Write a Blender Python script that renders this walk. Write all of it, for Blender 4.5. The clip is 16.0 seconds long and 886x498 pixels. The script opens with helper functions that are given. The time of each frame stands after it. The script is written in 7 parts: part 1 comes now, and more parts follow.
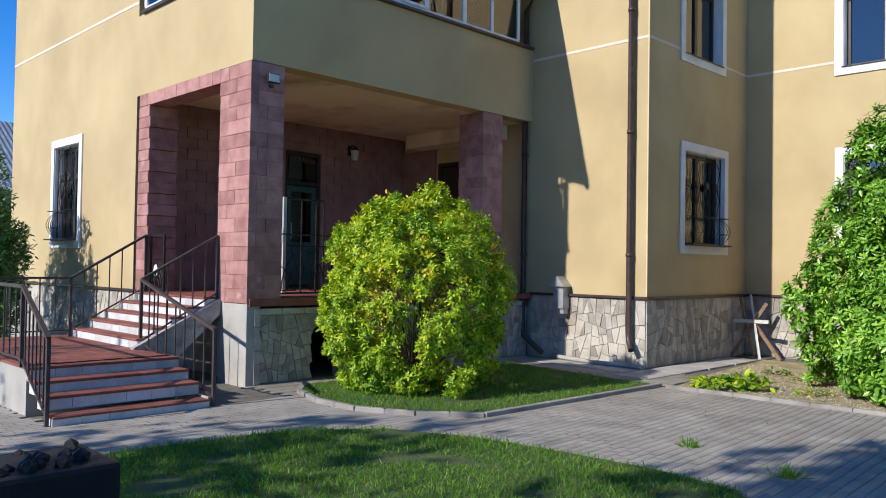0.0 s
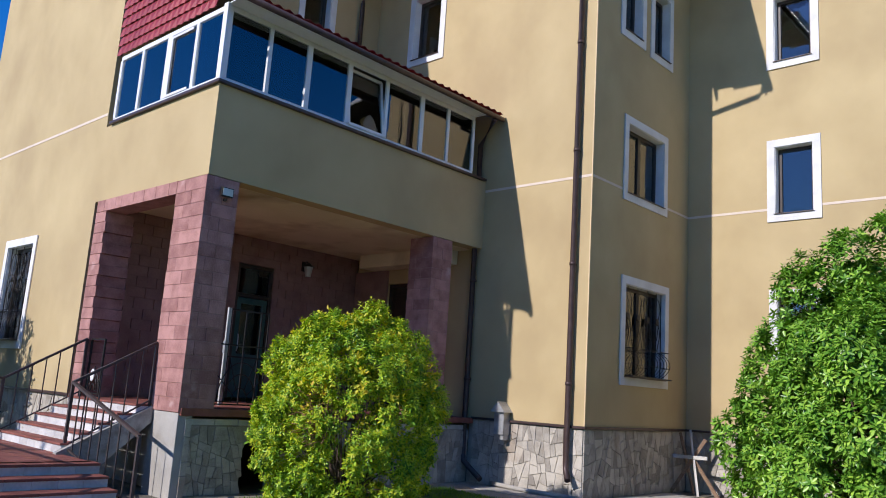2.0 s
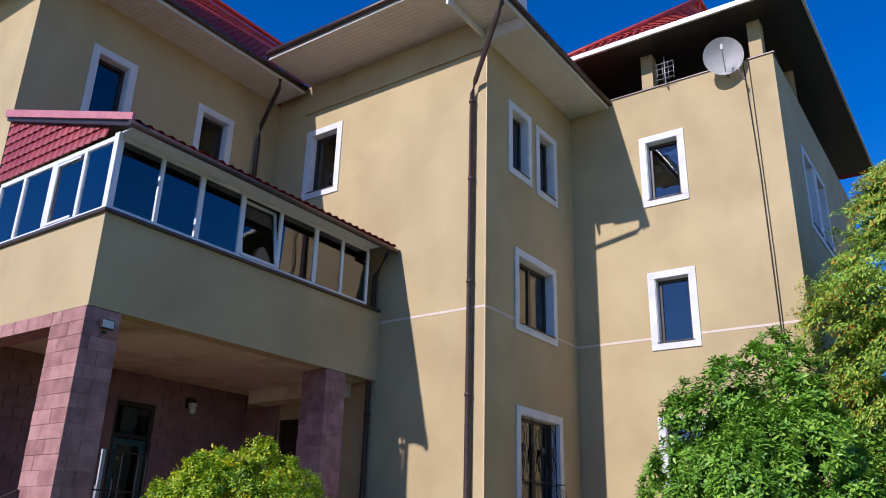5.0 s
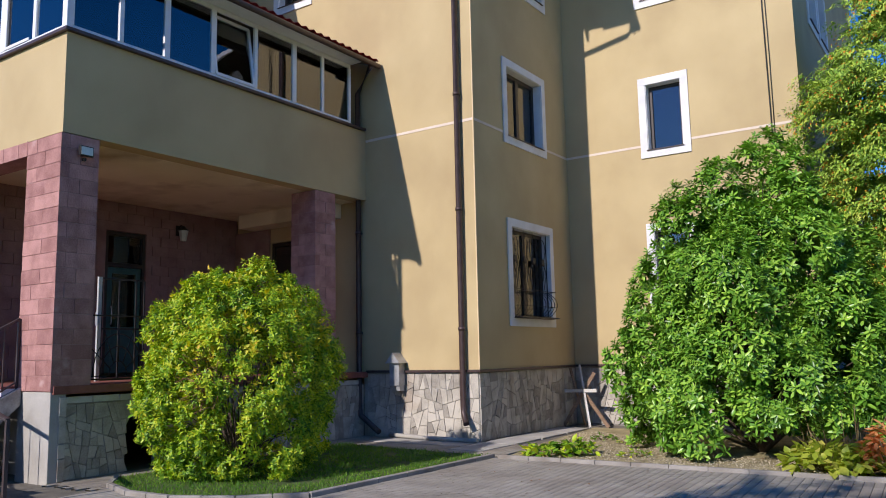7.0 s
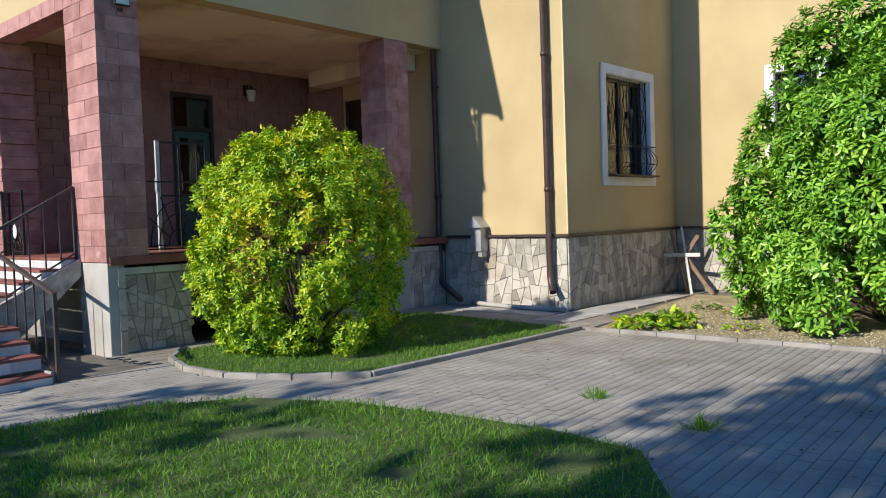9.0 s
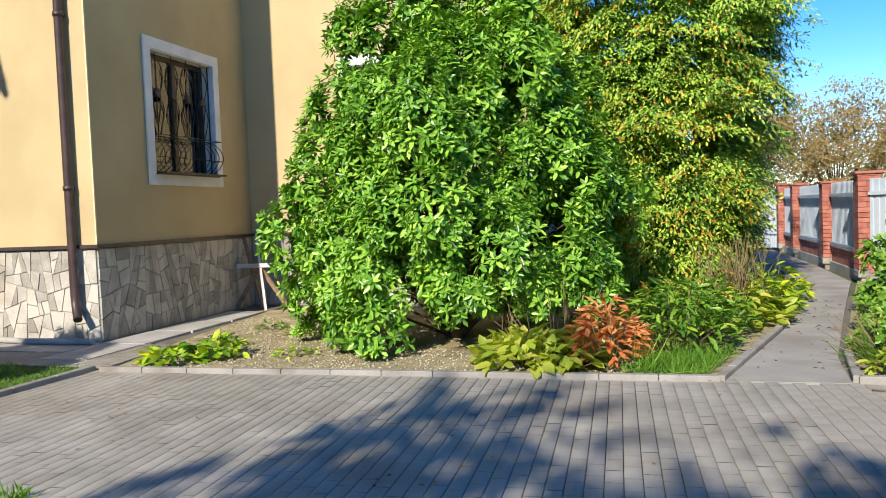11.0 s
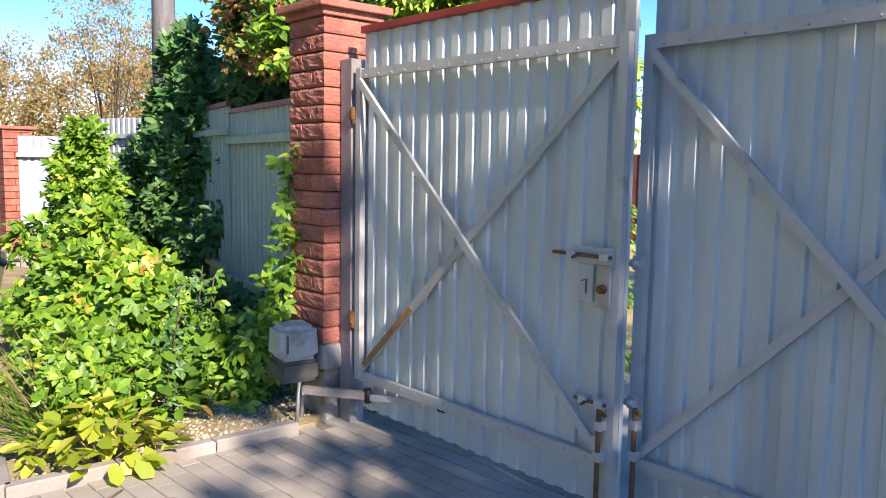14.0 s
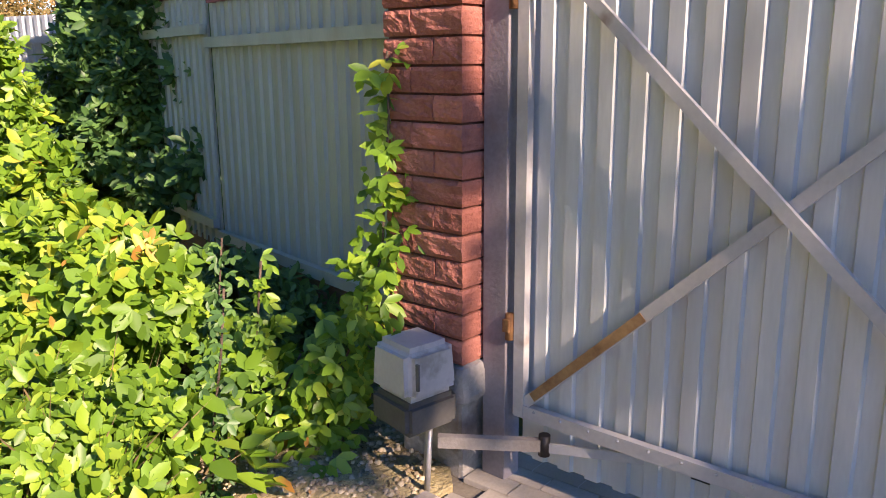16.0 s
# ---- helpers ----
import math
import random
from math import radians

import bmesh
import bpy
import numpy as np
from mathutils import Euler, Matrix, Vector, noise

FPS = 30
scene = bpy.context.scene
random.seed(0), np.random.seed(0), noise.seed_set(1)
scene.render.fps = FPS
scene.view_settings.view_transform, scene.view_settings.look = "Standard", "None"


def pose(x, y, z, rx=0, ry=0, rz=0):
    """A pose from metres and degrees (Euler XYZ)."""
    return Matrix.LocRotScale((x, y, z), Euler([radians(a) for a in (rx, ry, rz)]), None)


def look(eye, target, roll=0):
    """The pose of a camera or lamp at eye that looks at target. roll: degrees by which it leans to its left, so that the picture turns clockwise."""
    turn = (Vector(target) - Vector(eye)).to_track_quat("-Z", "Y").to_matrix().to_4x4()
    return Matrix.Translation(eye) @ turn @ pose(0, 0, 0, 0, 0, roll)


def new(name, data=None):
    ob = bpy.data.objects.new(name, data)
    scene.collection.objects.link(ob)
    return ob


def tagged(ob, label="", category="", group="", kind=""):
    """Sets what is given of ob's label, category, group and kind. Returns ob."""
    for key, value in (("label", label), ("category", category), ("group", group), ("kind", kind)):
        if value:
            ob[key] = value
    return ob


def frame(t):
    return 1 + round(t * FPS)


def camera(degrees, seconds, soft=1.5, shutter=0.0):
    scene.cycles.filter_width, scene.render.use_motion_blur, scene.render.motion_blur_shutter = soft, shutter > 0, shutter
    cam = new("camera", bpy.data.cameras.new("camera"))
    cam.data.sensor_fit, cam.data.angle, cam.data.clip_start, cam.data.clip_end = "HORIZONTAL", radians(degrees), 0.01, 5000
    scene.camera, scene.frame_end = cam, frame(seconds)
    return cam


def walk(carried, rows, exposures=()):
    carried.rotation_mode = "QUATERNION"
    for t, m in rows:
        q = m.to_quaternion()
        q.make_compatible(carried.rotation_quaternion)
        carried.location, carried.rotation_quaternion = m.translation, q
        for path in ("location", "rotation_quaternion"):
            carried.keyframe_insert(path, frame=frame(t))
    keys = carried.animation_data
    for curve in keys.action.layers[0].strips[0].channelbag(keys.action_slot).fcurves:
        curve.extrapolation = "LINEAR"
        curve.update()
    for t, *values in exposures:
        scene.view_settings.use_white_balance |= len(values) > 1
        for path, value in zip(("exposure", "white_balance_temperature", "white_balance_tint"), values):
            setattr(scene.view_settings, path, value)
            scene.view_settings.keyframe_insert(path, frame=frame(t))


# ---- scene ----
cam = camera(58.7, 16.0, soft=1.0)
PATH = [
    (0, (0.252, -0.089, 1.755), (-1.163, 1.325, 1.798), 0.9),
    (0.5, (0.594, 0.067, 1.678), (-0.847, 1.45, 1.784), 2.3),
    (1, (0.731, -0.009, 1.684), (-0.682, 1.398, 1.843), 3.3),
    (1.5, (0.739, -0.011, 1.685), (-0.638, 1.418, 1.932), 3.9),
    (2, (0.738, -0.01, 1.685), (-0.605, 1.428, 2.044), 3.8),
    (2.5, (0.731, 0.009, 1.694), (-0.586, 1.438, 2.167), 3.3),
    (3, (0.727, 0.018, 1.7), (-0.564, 1.429, 2.286), 2.6),
    (3.5, (0.726, 0.02, 1.701), (-0.544, 1.414, 2.366), 2.2),
    (4, (0.726, 0.022, 1.702), (-0.512, 1.43, 2.399), 2.0),
    (4.2, (0.726, 0.02, 1.701), (-0.484, 1.448, 2.406), 2.0),
    (6.3, (0.713, 0.016, 1.561), (-0.253, 1.681, 2.101), -0.1),
    (6.5, (0.671, 0.041, 1.557), (-0.338, 1.705, 2.019), -0.4),
    (7, (0.47, 0.161, 1.555), (-0.644, 1.8, 1.819), -1.2),
    (7.5, (0.208, 0.288, 1.55), (-1.001, 1.879, 1.643), -1.6),
    (8, (-0.02, 0.413, 1.625), (-1.328, 1.925, 1.572), -2.2),
    (8.2, (-0.056, 0.57, 1.626), (-1.402, 2.046, 1.543), -2.0),
    (10.3, (-0.011, 2.826, 1.508), (-1.026, 4.547, 1.437), -1.4),
    (10.5, (-0.02, 3.07, 1.509), (-0.904, 4.863, 1.434), -1.7),
    (11, (-0.045, 3.706, 1.509), (-0.578, 5.631, 1.416), -2.2),
    (11.5, (0.009, 4.268, 1.527), (-0.204, 6.252, 1.385), -2.3),
    (12, (0.069, 4.82, 1.513), (0.094, 6.813, 1.345), -1.1),
    (12.5, (0.184, 5.308, 1.512), (0.459, 7.281, 1.338), -0.6),
    (13, (0.329, 5.827, 1.502), (0.933, 7.724, 1.311), -0.5),
    (13.5, (0.482, 6.337, 1.502), (1.451, 8.076, 1.303), 0.3),
    (14, (0.706, 6.862, 1.515), (2.017, 8.358, 1.303), 1.0),
    (14.5, (0.823, 7.381, 1.526), (2.33, 8.679, 1.32), 1.1),
    (15, (0.919, 7.919, 1.528), (2.386, 9.261, 1.311), 0.3),
    (15.5, (0.969, 8.464, 1.541), (2.419, 9.808, 1.234), -0.3),
    (16, (1.065, 8.94, 1.548), (2.524, 10.231, 1.094), -0.4),
]
walk(cam, [(t, look(eye, target, roll)) for t, eye, target, roll in PATH],
     [(0, 0.4, 6400, 12), (1.5, 0.25, 6350, 14), (3, 0.05, 6100, 22), (4.2, 0.1, 6050, 22), (6.5, 0.1, 6300, 20), (7.5, 0.4, 6600, 14), (8, 0.58, 6550, 10), (8.9, 0.55, 6700, 9), (10.5, 0.65, 6900, 8), (11.5, 0.78, 6900, 12), (12.5, 0.5, 7500, 17), (13, 0.65, 7150, 20), (13.5, 0.95, 7250, 20), (14.3, 1.35, 7500, 23), (15, 1.35, 8200, 30), (16, 1.3, 8500, 34)])

# ---- light ----
SUN_DIR = Vector((-0.135, -1.0, 0.63)).normalized()
world = bpy.data.worlds.new("sky")
scene.world = world
world.use_nodes = True
wn = world.node_tree
sky = wn.nodes.new("ShaderNodeTexSky")
sky.sky_type = "NISHITA"
sky.sun_disc = False
sky.sun_elevation = math.asin(SUN_DIR.z)
sky.sun_rotation = math.atan2(SUN_DIR.x, SUN_DIR.y)
sky.air_density, sky.dust_density, sky.ozone_density = 0.85, 0.1, 3.5
bg = wn.nodes["Background"]
deeper = wn.nodes.new("ShaderNodeHueSaturation")
deeper.inputs["Saturation"].default_value = 1.38
deeper.inputs["Hue"].default_value = 0.511
wn.links.new(sky.outputs[0], deeper.inputs["Color"])
wn.links.new(deeper.outputs[0], bg.inputs[0])
bg.inputs[1].default_value = 0.15
sun = new("sun", bpy.data.lights.new("sun", "SUN"))
sun.data.energy, sun.data.angle, sun.data.color = 4.2, radians(0.53), (1.0, 0.95, 0.87)
sun.matrix_world = look(SUN_DIR * 40, (0, 0, 0))

# ---- plan ----
Y_P, X_P, Y_F, X_E, Y_W, X_T = 5.88, -9.635, 12.28, -7.03, 16.29, -13.45
SILL, SLAB = 1.23, 4.67


# ---- materials ----
def material(name, dark, light, rough=0.8, metal=0.0, scale=6.0, fine=60.0, bump=0.2, depth=0.01, island=0.0, each=0.0,
             stain=None, stain_scale=0.6, stain_at=(0.5, 0.7), stretch=(1, 1, 1), spec=0.5):
    """Two scales of variation between two colours, a fine relief, and stains of a third colour."""
    m = bpy.data.materials.new(name)
    m.use_nodes = True
    t = m.node_tree
    n, l = t.nodes, t.links
    b = n["Principled BSDF"]
    co = n.new("ShaderNodeTexCoord")
    mp = n.new("ShaderNodeMapping")
    mp.inputs["Scale"].default_value = stretch
    geo = n.new("ShaderNodeNewGeometry")
    l.new(geo.outputs["Position"] if not each else co.outputs["Object"], mp.inputs[0])
    big, small = n.new("ShaderNodeTexNoise"), n.new("ShaderNodeTexNoise")
    big.inputs["Scale"].default_value, small.inputs["Scale"].default_value = scale, fine
    big.inputs["Detail"].default_value, small.inputs["Detail"].default_value = 5, 3
    for tex in (big, small):
        l.new(mp.outputs[0], tex.inputs[0])
    add = n.new("ShaderNodeMath")
    add.operation = "MULTIPLY_ADD"
    l.new(small.outputs[0], add.inputs[0])
    add.inputs[1].default_value = 0.4
    l.new(big.outputs[0], add.inputs[2])
    last = add.outputs[0]
    if island or each:
        src = geo.outputs["Random Per Island"]
        if each:
            src = n.new("ShaderNodeObjectInfo").outputs["Random"]
        more = n.new("ShaderNodeMath")
        more.operation = "MULTIPLY_ADD"
        l.new(src, more.inputs[0])
        more.inputs[1].default_value = (island or each)
        l.new(last, more.inputs[2])
        minus = n.new("ShaderNodeMath")
        minus.operation = "SUBTRACT"
        l.new(more.outputs[0], minus.inputs[0])
        minus.inputs[1].default_value = (island or each) / 2
        last = minus.outputs[0]
    ramp = n.new("ShaderNodeValToRGB")
    ramp.color_ramp.elements[0].position, ramp.color_ramp.elements[1].position = 0.45, 0.95
    ramp.color_ramp.elements[0].color, ramp.color_ramp.elements[1].color = (*dark, 1), (*light, 1)
    l.new(last, ramp.inputs[0])
    colour = ramp.outputs[0]
    if stain:
        st = n.new("ShaderNodeTexNoise")
        st.inputs["Scale"].default_value, st.inputs["Detail"].default_value = stain_scale, 6
        l.new(mp.outputs[0], st.inputs[0])
        r2 = n.new("ShaderNodeMapRange")
        r2.inputs[1].default_value, r2.inputs[2].default_value = stain_at
        l.new(st.outputs[0], r2.inputs[0])
        mix = n.new("ShaderNodeMix")
        mix.data_type = "RGBA"
        l.new(r2.outputs[0], mix.inputs[0])
        l.new(colour, mix.inputs[6])
        mix.inputs[7].default_value = (*stain, 1)
        colour = mix.outputs[2]
    l.new(colour, b.inputs["Base Color"])
    b.inputs["Roughness"].default_value, b.inputs["Metallic"].default_value = rough, metal
    b.inputs["Specular IOR Level"].default_value = spec
    if bump:
        bp = n.new("ShaderNodeBump")
        bp.inputs["Strength"].default_value, bp.inputs["Distance"].default_value = bump, depth
        l.new(small.outputs[0], bp.inputs["Height"])
        l.new(bp.outputs[0], b.inputs["Normal"])
    return m


def leafy(name, colours, rough=0.45, through_leaf=0.4):
    """Leaves: a colour for each leaf, shiny skin, light through the blade."""
    m = bpy.data.materials.new(name)
    m.use_nodes = True
    t = m.node_tree
    n, l = t.nodes, t.links
    b = n["Principled BSDF"]
    geo = n.new("ShaderNodeNewGeometry")
    ramp = n.new("ShaderNodeValToRGB")
    while len(ramp.color_ramp.elements) < len(colours):
        ramp.color_ramp.elements.new(0.5)
    for e, (at, c) in zip(ramp.color_ramp.elements, colours):
        e.position, e.color = at, (*c, 1)
    big = n.new("ShaderNodeTexNoise")
    big.inputs["Scale"].default_value = 1.6
    l.new(geo.outputs["Position"], big.inputs[0])
    mr = n.new("ShaderNodeMath")
    mr.operation = "MULTIPLY_ADD"
    l.new(big.outputs[0], mr.inputs[0])
    mr.inputs[1].default_value = 0.9
    sub = n.new("ShaderNodeMath")
    sub.operation = "MULTIPLY_ADD"
    l.new(geo.outputs["Random Per Island"], sub.inputs[0])
    sub.inputs[1].default_value, sub.inputs[2].default_value = 0.8, -0.35
    l.new(sub.outputs[0], mr.inputs[2])
    l.new(mr.outputs[0], ramp.inputs[0])
    l.new(ramp.outputs[0], b.inputs["Base Color"])
    b.inputs["Roughness"].default_value = rough
    b.inputs["Specular IOR Level"].default_value = 0.4
    tr = n.new("ShaderNodeBsdfTranslucent")
    hs = n.new("ShaderNodeHueSaturation")
    hs.inputs["Value"].default_value, hs.inputs["Saturation"].default_value = 1.15, 1.1
    l.new(ramp.outputs[0], hs.inputs["Color"])
    l.new(hs.outputs[0], tr.inputs[0])
    mx = n.new("ShaderNodeMixShader")
    mx.inputs[0].default_value = through_leaf
    l.new(b.outputs[0], mx.inputs[1])
    l.new(tr.outputs[0], mx.inputs[2])
    l.new(mx.outputs[0], n["Material Output"].inputs[0])
    return m


def glassy(name, tint, ior=1.9):
    m = bpy.data.materials.new(name)
    m.use_nodes = True
    t = m.node_tree
    n, l = t.nodes, t.links
    n.remove(n["Principled BSDF"])
    clear, gloss, fr, mx = (n.new("ShaderNodeBsdf" + "Transparent"), n.new("ShaderNodeBsdfAnisotropic"),
                            n.new("ShaderNodeFresnel"), n.new("ShaderNodeMixShader"))
    clear.inputs[0].default_value = (*tint, 1)
    gloss.inputs["Roughness"].default_value = 0.0
    gloss.inputs[0].default_value = (1, 1, 1, 1)
    fr.inputs[0].default_value = ior
    wav = n.new("ShaderNodeTexNoise")
    wav.inputs["Scale"].default_value = 1.2
    geo = n.new("ShaderNodeNewGeometry")
    l.new(geo.outputs["Position"], wav.inputs[0])
    bp = n.new("ShaderNodeBump")
    bp.inputs["Strength"].default_value, bp.inputs["Distance"].default_value = 0.15, 0.02
    l.new(wav.outputs[0], bp.inputs["Height"])
    l.new(bp.outputs[0], gloss.inputs["Normal"])
    l.new(fr.outputs[0], mx.inputs[0])
    l.new(clear.outputs[0], mx.inputs[1])
    l.new(gloss.outputs[0], mx.inputs[2])
    l.new(mx.outputs[0], n["Material Output"].inputs[0])
    return m


STUCCO = material("stucco", (0.44, 0.335, 0.175), (0.55, 0.435, 0.235), 0.9, scale=0.9, fine=90, bump=0.35, depth=0.004,
                  stain=(0.4, 0.3, 0.16), stain_scale=0.55, stain_at=(0.48, 0.8), stretch=(1, 1, 0.85))
BAND = material("band_paint", (0.62, 0.52, 0.42), (0.72, 0.62, 0.52), 0.8, bump=0.1)
WHITE = material("white_plaster", (0.62, 0.62, 0.62), (0.78, 0.78, 0.78), 0.8, scale=3, bump=0.15, depth=0.003)
PVC = material("white_plastic", (0.72, 0.73, 0.75), (0.8, 0.81, 0.83), 0.35, bump=0)
BROWN_METAL = material("brown_metal", (0.05, 0.03, 0.028), (0.09, 0.058, 0.054), 0.42, 0.2, bump=0.05)
DARK_FRAME = material("dark_frame", (0.02, 0.014, 0.01), (0.045, 0.03, 0.022), 0.4, bump=0.05)
BLACK_IRON = material("black_iron", (0.012, 0.011, 0.011), (0.035, 0.03, 0.028), 0.5, 0.3, bump=0.1)
RAIL_IRON = material("rail_iron", (0.05, 0.035, 0.033), (0.1, 0.075, 0.07), 0.5, 0.3, bump=0.1)
PINK_BLOCK = material("pink_block", (0.27, 0.125, 0.11), (0.48, 0.255, 0.225), 0.9, scale=5, fine=45, bump=0.8, depth=0.012, each=0.35,
                      stain=(0.5, 0.36, 0.33), stain_scale=2.5, stain_at=(0.66, 0.82))
PINK_JOINT = material("pink_joint", (0.3, 0.17, 0.15), (0.42, 0.27, 0.24), 0.95, scale=5, bump=0.4)
# pillar block again, its colour darkened and greyed for shade inside the porch
PINK_SHADED = material("pink_block_shaded", (0.2, 0.115, 0.105), (0.31, 0.19, 0.172), 0.9, scale=3, fine=45, bump=0.7, depth=0.01)
STONE = material("flagstone", (0.26, 0.235, 0.2), (0.52, 0.48, 0.41), 0.85, scale=4, fine=40, bump=0.6, depth=0.006, each=0.5,
                 stain=(0.36, 0.26, 0.17), stain_scale=1.2, stain_at=(0.6, 0.8))
MORTAR = material("mortar", (0.27, 0.25, 0.22), (0.38, 0.36, 0.32), 0.95, scale=4, bump=0.5)
CONCRETE = material("concrete", (0.3, 0.285, 0.26), (0.46, 0.44, 0.40), 0.9, scale=2.2, fine=70, bump=0.4, depth=0.004,
                    stain=(0.22, 0.20, 0.17), stain_scale=1.5, stain_at=(0.55, 0.75))
FOOT = material("rough_foot", (0.2, 0.19, 0.17), (0.42, 0.4, 0.36), 0.95, scale=7, fine=50, bump=0.8, depth=0.01, stain=(0.13, 0.11, 0.09), stain_scale=5, stain_at=(0.5, 0.7))
KERB = material("kerb_concrete", (0.22, 0.2, 0.175), (0.35, 0.325, 0.29), 0.92, scale=3, fine=80, bump=0.5, depth=0.004, each=0.2,
                stain=(0.17, 0.14, 0.11), stain_scale=2.2, stain_at=(0.52, 0.75))
PAVER = material("paver", (0.25, 0.228, 0.188), (0.385, 0.353, 0.297), 0.9, scale=2.0, fine=90, bump=0.45, depth=0.003, each=0.12,
                 stain=(0.2, 0.165, 0.13), stain_scale=0.7, stain_at=(0.52, 0.75))
PAVER_FAR = material("paver_joined", (0.25, 0.228, 0.188), (0.385, 0.353, 0.297), 0.9, scale=2.0, fine=90, bump=0.45, depth=0.003, island=0.12,
                     stain=(0.2, 0.165, 0.13), stain_scale=0.7, stain_at=(0.52, 0.75))
PATH_TOP = material("path_paving", (0.26, 0.24, 0.21), (0.37, 0.345, 0.305), 0.9, scale=2.0, fine=60, bump=0.4, depth=0.003,
                    stain=(0.2, 0.165, 0.13), stain_scale=0.9, stain_at=(0.5, 0.75))
JOINT_SAND = material("joint_sand", (0.1, 0.09, 0.072), (0.19, 0.17, 0.135), 0.95, scale=5, bump=0.6)
SOIL = material("soil", (0.19, 0.155, 0.075), (0.44, 0.37, 0.2), 0.95, scale=3, fine=40, bump=0.9, depth=0.02)
GRASS_SOIL = material("turf", (0.04, 0.07, 0.015), (0.09, 0.13, 0.03), 0.95, scale=3, fine=40, bump=0.9, depth=0.02,
                      stain=(0.12, 0.1, 0.055), stain_scale=1.8, stain_at=(0.6, 0.75))
FIELD = material("field", (0.05, 0.07, 0.025), (0.12, 0.12, 0.05), 0.95, scale=0.3, fine=8, bump=0.6)
STEP_TILE = material("step_tile", (0.17, 0.05, 0.035), (0.27, 0.09, 0.065), 0.7, scale=5, fine=70, bump=0.4, depth=0.004, each=0.3)
STEP_FACE = material("step_face", (0.45, 0.44, 0.43), (0.68, 0.67, 0.66), 0.6, scale=3, fine=30, bump=0.15, each=0.3)
ROOF_RED = material("roof_red", (0.34, 0.035, 0.025), (0.52, 0.07, 0.05), 0.45, 0.1, scale=3, bump=0.1, each=0.15)
ROOF_DARKRED = material("roof_dark_red", (0.24, 0.025, 0.03), (0.36, 0.05, 0.05), 0.4, 0.1, scale=3, bump=0.1)
SOFFIT = material("soffit", (0.7, 0.67, 0.63), (0.8, 0.77, 0.73), 0.7, scale=3, bump=0.1)
BRICK_RED = material("brick_red", (0.27, 0.085, 0.06), (0.48, 0.18, 0.13), 0.9, scale=7, fine=70, bump=0.9, depth=0.01, each=0.3,
                     stain=(0.5, 0.3, 0.24), stain_scale=6, stain_at=(0.66, 0.85))
BRICK_FAR = material("brick_red_joined", (0.27, 0.085, 0.06), (0.48, 0.18, 0.13), 0.9, scale=7, fine=70, bump=0.9, depth=0.01, island=0.3)
BRICK_JOINT = material("brick_joint", (0.12, 0.045, 0.03), (0.2, 0.08, 0.055), 0.95, bump=0.5)
SHEET = material("gate_sheet", (0.47, 0.515, 0.5), (0.6, 0.64, 0.62), 0.42, 0.1, scale=1.5, fine=30, bump=0.04,
                 stain=(0.38, 0.39, 0.37), stain_scale=1.2, stain_at=(0.5, 0.8), stretch=(3, 3, 0.5))
GATE_STEEL = material("gate_steel", (0.4, 0.41, 0.4), (0.56, 0.56, 0.54), 0.5, 0.2, scale=3, fine=50, bump=0.1,
                      stain=(0.17, 0.085, 0.04), stain_scale=3.2, stain_at=(0.62, 0.72))
RUST = material("rust", (0.12, 0.05, 0.02), (0.3, 0.15, 0.06), 0.8, 0.3, scale=12, bump=0.4)
GREEN_SHEET = material("green_sheet", (0.36, 0.43, 0.37), (0.48, 0.55, 0.48), 0.5, 0.1, scale=1.5, bump=0.04,
                       stain=(0.38, 0.38, 0.3), stain_scale=1.8, stain_at=(0.5, 0.8), stretch=(3, 3, 0.4))
BLUE_SHEET = material("blue_sheet", (0.38, 0.44, 0.5), (0.48, 0.54, 0.6), 0.5, 0.1, scale=1.5, bump=0.04)
GREY_PLASTIC = material("pale_grey_plastic", (0.42, 0.41, 0.39), (0.55, 0.54, 0.51), 0.5, scale=5, bump=0.05,
                        stain=(0.3, 0.29, 0.26), stain_scale=8, stain_at=(0.6, 0.7))
DARK_PLASTIC = material("dark_grey_plastic", (0.07, 0.07, 0.065), (0.12, 0.12, 0.11), 0.6, bump=0.1)
OLD_WOOD = material("old_wood", (0.16, 0.1, 0.065), (0.3, 0.2, 0.13), 0.85, scale=5, fine=40, bump=0.4, stretch=(1, 1, 6))
PALE_WOOD = material("pale_wood", (0.45, 0.43, 0.4), (0.65, 0.63, 0.6), 0.85, scale=5, bump=0.3)
BARK = material("bark", (0.05, 0.035, 0.025), (0.14, 0.1, 0.07), 0.95, scale=6, fine=40, bump=0.9, depth=0.03)
GALV = material("galvanised", (0.3, 0.31, 0.32), (0.5, 0.51, 0.52), 0.5, 0.6, scale=8, bump=0.1)
DISH = material("dish_white", (0.62, 0.62, 0.6), (0.72, 0.72, 0.7), 0.5, scale=5, bump=0.05)
BLACK = material("soot_black", (0.004, 0.004, 0.004), (0.012, 0.012, 0.012), 0.7, bump=0.3)
PEBBLE = material("pebble", (0.2, 0.16, 0.1), (0.5, 0.43, 0.3), 0.9, scale=5, fine=60, bump=0.3, island=0.8)
LITTER = material("dry_leaf", (0.16, 0.08, 0.03), (0.34, 0.2, 0.09), 0.9, island=0.6, bump=0.1)
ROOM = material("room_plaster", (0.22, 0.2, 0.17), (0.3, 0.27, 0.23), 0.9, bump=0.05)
CEIL = material("porch_ceiling", (0.68, 0.6, 0.4), (0.8, 0.72, 0.52), 0.9, scale=1.2, bump=0.2, stain=(0.42, 0.33, 0.2), stain_scale=0.8, stain_at=(0.5, 0.7))
